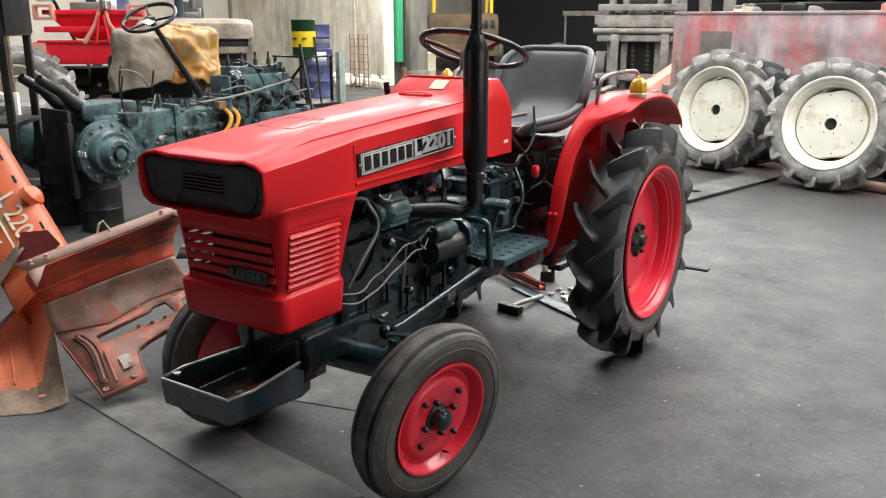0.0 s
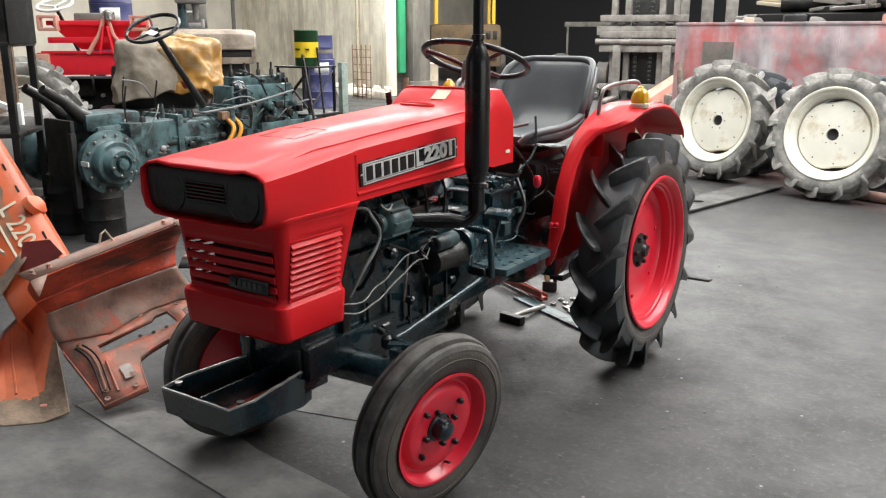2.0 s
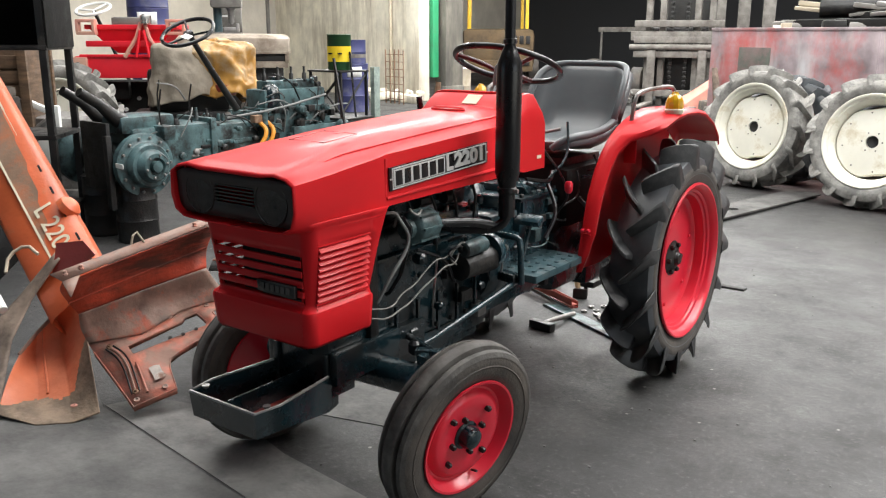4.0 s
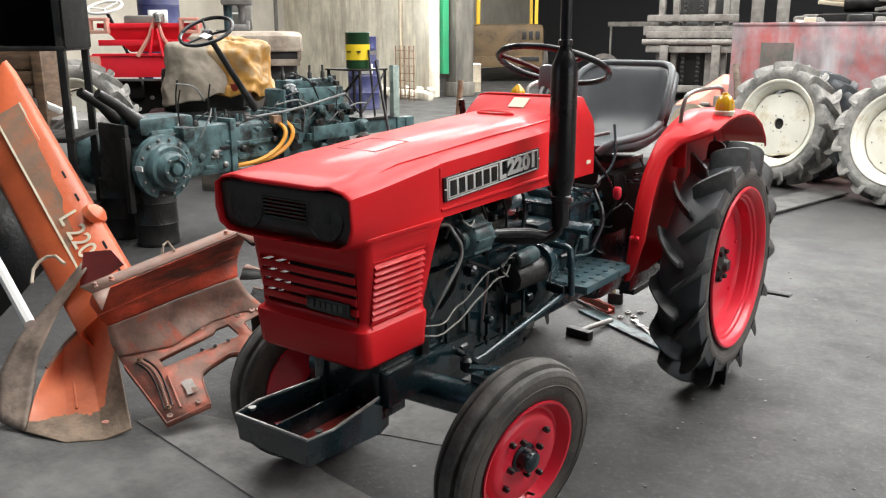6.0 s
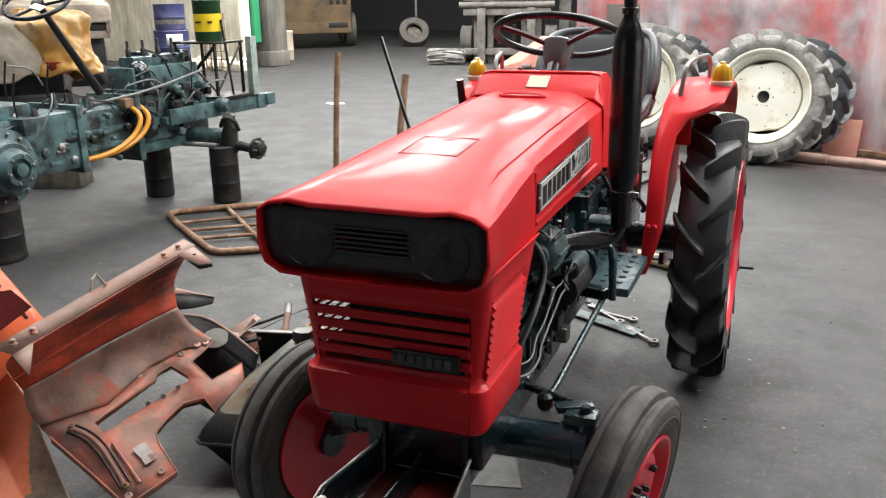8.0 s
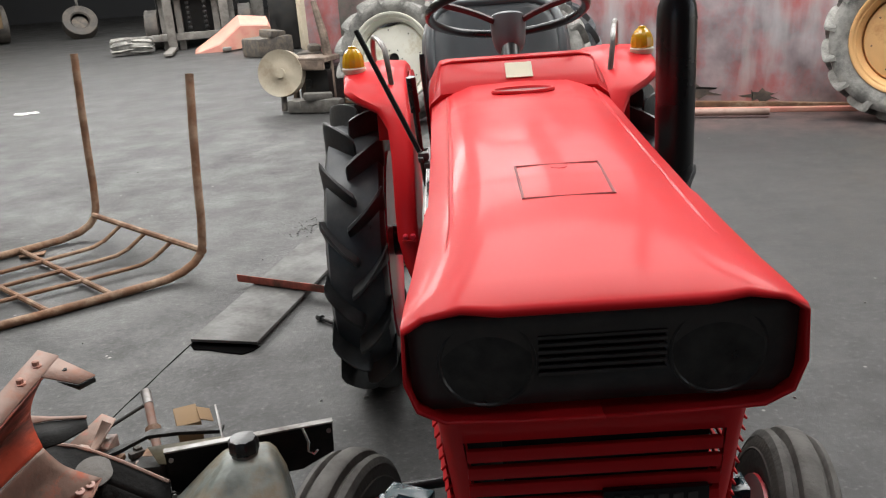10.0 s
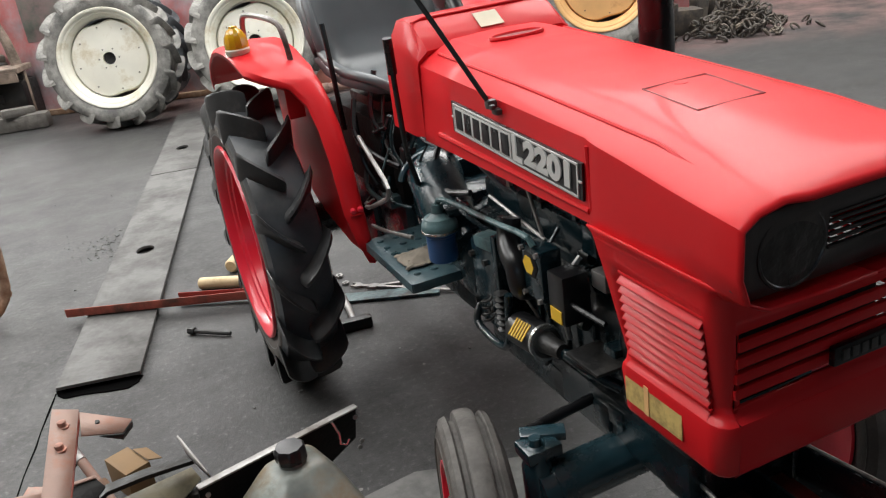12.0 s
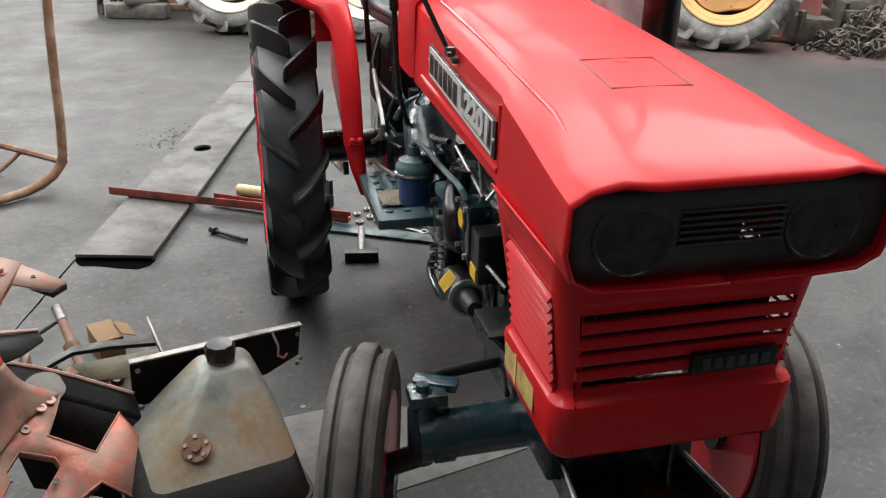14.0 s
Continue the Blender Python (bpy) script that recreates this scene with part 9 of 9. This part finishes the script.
for z in (0.25, 0.75, 1.32, 1.9):
    part("board", boxes(((0, 0, z), (1.56, 0.55, 0.03), 0.004)), BLACK_DULL, shelf)
for k in range(14):
    z = (0.265, 0.765, 1.335, 1.915)[k % 4]
    ob = part("shelf_part", boxes(((0, 0, 0.12), (0.22, 0.26, 0.24), 0.03, rot(0, 0, k * 17)), ((0.05, 0, 0.26), (0.12, 0.14, 0.08), 0.03)), rng.choice((SCRAP, BLACK_DULL, RUST, SCRAP, STEEL)), None, "", pose(-4.33, -0.665, z, 0, 0, 42) @ pose(-0.6 + 0.24 * ((k // 4) + 0.9 * (k % 3)), 0.0, 0))
    tagged(ob, "dirty machine part lying on the shelf", "part", "parts on the shelf")
crate = thing("wooden_crate", pose(-5.50, 0.18, 0, 0, 0, 42), "brown slatted wooden crate standing on a pallet", "crate")
for k in range(7):
    part("slat", boxes(((0, -0.3, 0.5 + 0.115 * k), (0.95, 0.02, 0.10), 0.004)), CRATEWOOD, crate)
for x in (-0.44, 0.44):
    part("corner", boxes(((x, -0.32, 0.66), (0.07, 0.03, 1.3), 0.004), ((x, 0.28, 0.66), (0.07, 0.05, 1.3), 0.004)), CRATEWOOD, crate)
part("inner", boxes(((0, 0, 0.66), (0.9, 0.54, 1.26), 0.01)), CRATEWOOD, crate)
tw = thing("scrap_engine", pose(-5.15, 0.62, 0, 0, 0, 35), "pale dirty engine with pulleys on the floor", "engine")
part("block", boxes(((0, 0, 0.45), (0.5, 0.6, 0.6), 0.05), ((0, 0, 0.08), (0.6, 0.7, 0.16), 0.02)), STEEL, tw)
part("pulley", lathe(bmesh.new(), [(0.05, -0.34), (0.14, -0.36), (0.14, -0.39), (0.05, -0.41)], 20, (0.1, 0, 0.5), 'Y'), PAPER, tw)
part("pipe", tube(bmesh.new(), [(-0.2, -0.3, 0.7), (-0.1, -0.4, 0.6), (0.1, -0.38, 0.75)], 0.03, 8, 2), STEEL, tw)
part("bracket", boxes(((-0.05, -0.36, 0.86), (0.24, 0.05, 0.05), 0.012, rot(0, 24, 0)), ((0.14, -0.36, 0.74), (0.05, 0.05, 0.22), 0.012)), PAPER, tw, "white painted bracket")
part("bracket", boxes(((-0.18, -0.34, 0.98), (0.06, 0.05, 0.24), 0.014, rot(0, -14, 0)), ((0.16, -0.35, 0.50), (0.16, 0.06, 0.10), 0.02)), PAPER, tw, "white painted bracket")
farm_wheel("stored_wheel", pose(-5.92, 1.12, 0.62, 0, -8, -62), 0.55, 0.28, 0.36, WHITE_RIM, RUBBER_GREY, "grey tractor wheel stored behind the shelf", "")

# ---- far end: forklift, truck and odds ----
fk = thing("forklift", pose(-4.75, 13.6, 0, 0, 0, 12), "dusty grey forklift mast with lowered forks", "forklift")
for x in (-0.62, -0.34, 0.34, 0.62):
    part("mast_rail", boxes(((x, 0.2, 1.6), (0.12, 0.16, 3.2), 0.01)), FORKGREY, fk)
for z in (0.25, 1.02, 1.30, 1.62):
    part("cross_bar", boxes(((0, 0.02, z), (1.75, 0.10, 0.13), 0.02)), FORKGREY, fk)
part("carriage_plate", boxes(((0, 0.06, 1.38), (1.9, 0.08, 0.18), 0.02)), FORKGREY, fk)
part("carriage_tube", tube(bmesh.new(), [(-0.95, -0.02, 1.16), (0.95, -0.02, 1.16)], 0.06, 12), FORKGREY, fk)
for x in (-0.5, 0.5):
    part("fork", boxes(((x, -0.05, 0.55), (0.16, 0.06, 1.1), 0.01), ((x, -0.65, 0.055), (0.15, 1.25, 0.05), 0.01)), FORKGREY, fk)
for x in (-0.15, 0.15):
    part("chain", boxes(*[((x, 0.1, 0.3 + 0.09 * k), (0.07, 0.05, 0.06), 0.015) for k in range(26)]), BLACK_DULL, fk)
part("body", boxes(((0, 1.3, 0.9), (1.5, 1.9, 1.3), 0.08), ((0, 1.7, 1.9), (1.2, 0.1, 1.4), 0.02)), BLACK_DULL, fk)
for sx in (-1, 1):
    part("tyre", rib_tyre(0.38, 0.26, 0.2), RUBBER_WORN, fk, "", pose(sx * 0.86, 0.55, 0.38))
ob = part("rolled_track", lug_casing(0.16, 0.75, 0.08, 0.03, 24), RUBBER_GREY, None, "", pose(-5.9, 13.2, 0.17, 0, 0, 8))
add_lugs(ob, RUBBER_GREY, 0.16, 0.75, 9, 0.03, 0.3)
tagged(ob, "old rolled lugged track lying by the fork", "track")
pr = thing("red_fender_panel", pose(-3.92, 13.0, 0, 0, 0, 10), "faded pink red body panel lying on the floor", "panel")
part("panel_sheet", loft(bmesh.new(), sheet([[(-0.75, -0.25, 0.0), (-0.3, -0.25, 0.12), (0.1, -0.25, 0.42), (0.6, -0.25, 0.38), (0.75, -0.25, 0.02)], [(-0.78, 0.25, 0.04), (-0.35, 0.25, 0.3), (0.05, 0.25, 0.58), (0.55, 0.25, 0.52), (0.72, 0.25, 0.05)]], 4)), PALERED, pr, solid=0.01)
part("panel_front", slab([(-0.75, 0.0), (-0.3, 0.12), (0.1, 0.42), (0.6, 0.38), (0.75, 0.02), (0.3, 0.06), (-0.2, 0.0)], 0.01, pose(0, -0.26, 0)), PALERED, pr)
ob = part("leaning_tyre", rib_tyre(0.42, 0.3, 0.2), RUBBER_WORN, None, "", pose(-9.0, 18.6, 0.36, 0, -35, -60))
tagged(ob, "old grey truck tyre leaning by the far wall", "tyre")
part("rim", lathe(bmesh.new(), [(0.205, -0.08), (0.19, 0.0), (0.11, 0.02), (0.03, 0.02)], 24), SCRAP, ob, "dark rusty rim")
for k, (x, y, s, mat) in enumerate(((-2.9, 12.4, (0.5, 0.35, 0.9), BLACK_DULL), (-2.45, 12.0, (0.3, 0.3, 1.1), BEIGE), (-3.1, 11.6, (0.7, 0.5, 0.3), SCRAP))):
    ob = part("stacked_scrap", boxes(((0, 0, s[2] / 2), s, 0.05), ((0.05, -0.1, s[2] + 0.04), (s[0] * 0.6, s[1] * 0.5, 0.12), 0.03, rot(8, 6, 20))), mat, None, "", pose(x, y, 0, 0, 0, k * 23))
    tagged(ob, "dusty discarded machine scrap standing on the floor", "scrap", "scrap at the far end")
for k, h in enumerate((2.3, 2.7, 2.5)):
    ob = part("steel_column", boxes(((0, 0, h / 2), (0.16, 0.2, h), 0.01), ((0, -0.11, h / 2), (0.24, 0.02, h), 0.004)), FORKGREY, None, "", pose(-3.4 - 0.5 * k, 15.0, 0, 0, 0, 10))
    tagged(ob, "dusty upright steel section behind the forklift", "steel section", "upright steel sections")

truck = thing("forklift_truck", pose(-12.0, 18.3, 0, 0, 0, 35), "dusty yellow forklift truck parked in the dark", "truck")
part("counterweight", boxes(((0, 0, 1.0), (2.0, 2.6, 1.1), 0.18)), TRUCKTAN, truck)
part("bumper", boxes(((0, -1.32, 0.55), (1.9, 0.12, 0.3), 0.03)), TRUCKTAN, truck)
for k in range(3):
    part("vent", boxes(((0.45 + 0.18 * k, -1.315, 1.25), (0.12, 0.03, 0.22), 0.01)), BLACK_DULL, truck)
part("tail_recess", boxes(((0.6, -1.40, 0.62), (0.5, 0.03, 0.12), 0.01)), BLACK_DULL, truck)
for sx in (-1, 1):
    for y in (-0.9, 0.9):
        part("guard_post", boxes(((sx * 0.8, y, 2.2), (0.09, 0.09, 1.6), 0.01)), YELLOW, truck)
    part("tyre", rib_tyre(0.46, 0.3, 0.26), RUBBER_WORN, truck, "", pose(sx * 1.02, -0.4, 0.46))
    part("tyre", rib_tyre(0.46, 0.3, 0.26), RUBBER_WORN, truck, "", pose(sx * 1.02, 1.0, 0.46))
part("roof_guard", boxes(((0, 0, 3.0), (1.7, 1.9, 0.08), 0.01)), BLACK_DULL, truck)
pail = thing("paint_pail", pose(-9.98, 13.5, 0), "white scuffed metal pail beside the pillar", "pail")
part("shell", lathe(bmesh.new(), [(0.26, 0), (0.27, 0.01), (0.27, 0.22), (0.275, 0.23), (0.27, 0.24), (0.27, 0.60), (0.28, 0.62), (0.26, 0.62)], 24, (0, 0, 0), 'Z'), BEIGE, pail)
part("lid", lathe(bmesh.new(), [(0.275, 0.62), (0.275, 0.64), (0.2, 0.645)], 24, (0, 0, 0), 'Z'), PAPER, pail)
ob = part("barrier_bar", boxes(((0, 0, 1.55), (3.2, 0.05, 0.14), 0.01), ((-1.5, 0, 0.8), (0.06, 0.06, 1.6), 0.005), ((1.5, 0, 0.8), (0.06, 0.06, 1.6), 0.005)), FORKGREY, None, "", pose(-8.6, 21.5, 0, 0, 0, 10))
tagged(ob, "pale steel barrier bar in the dark doorway", "barrier")
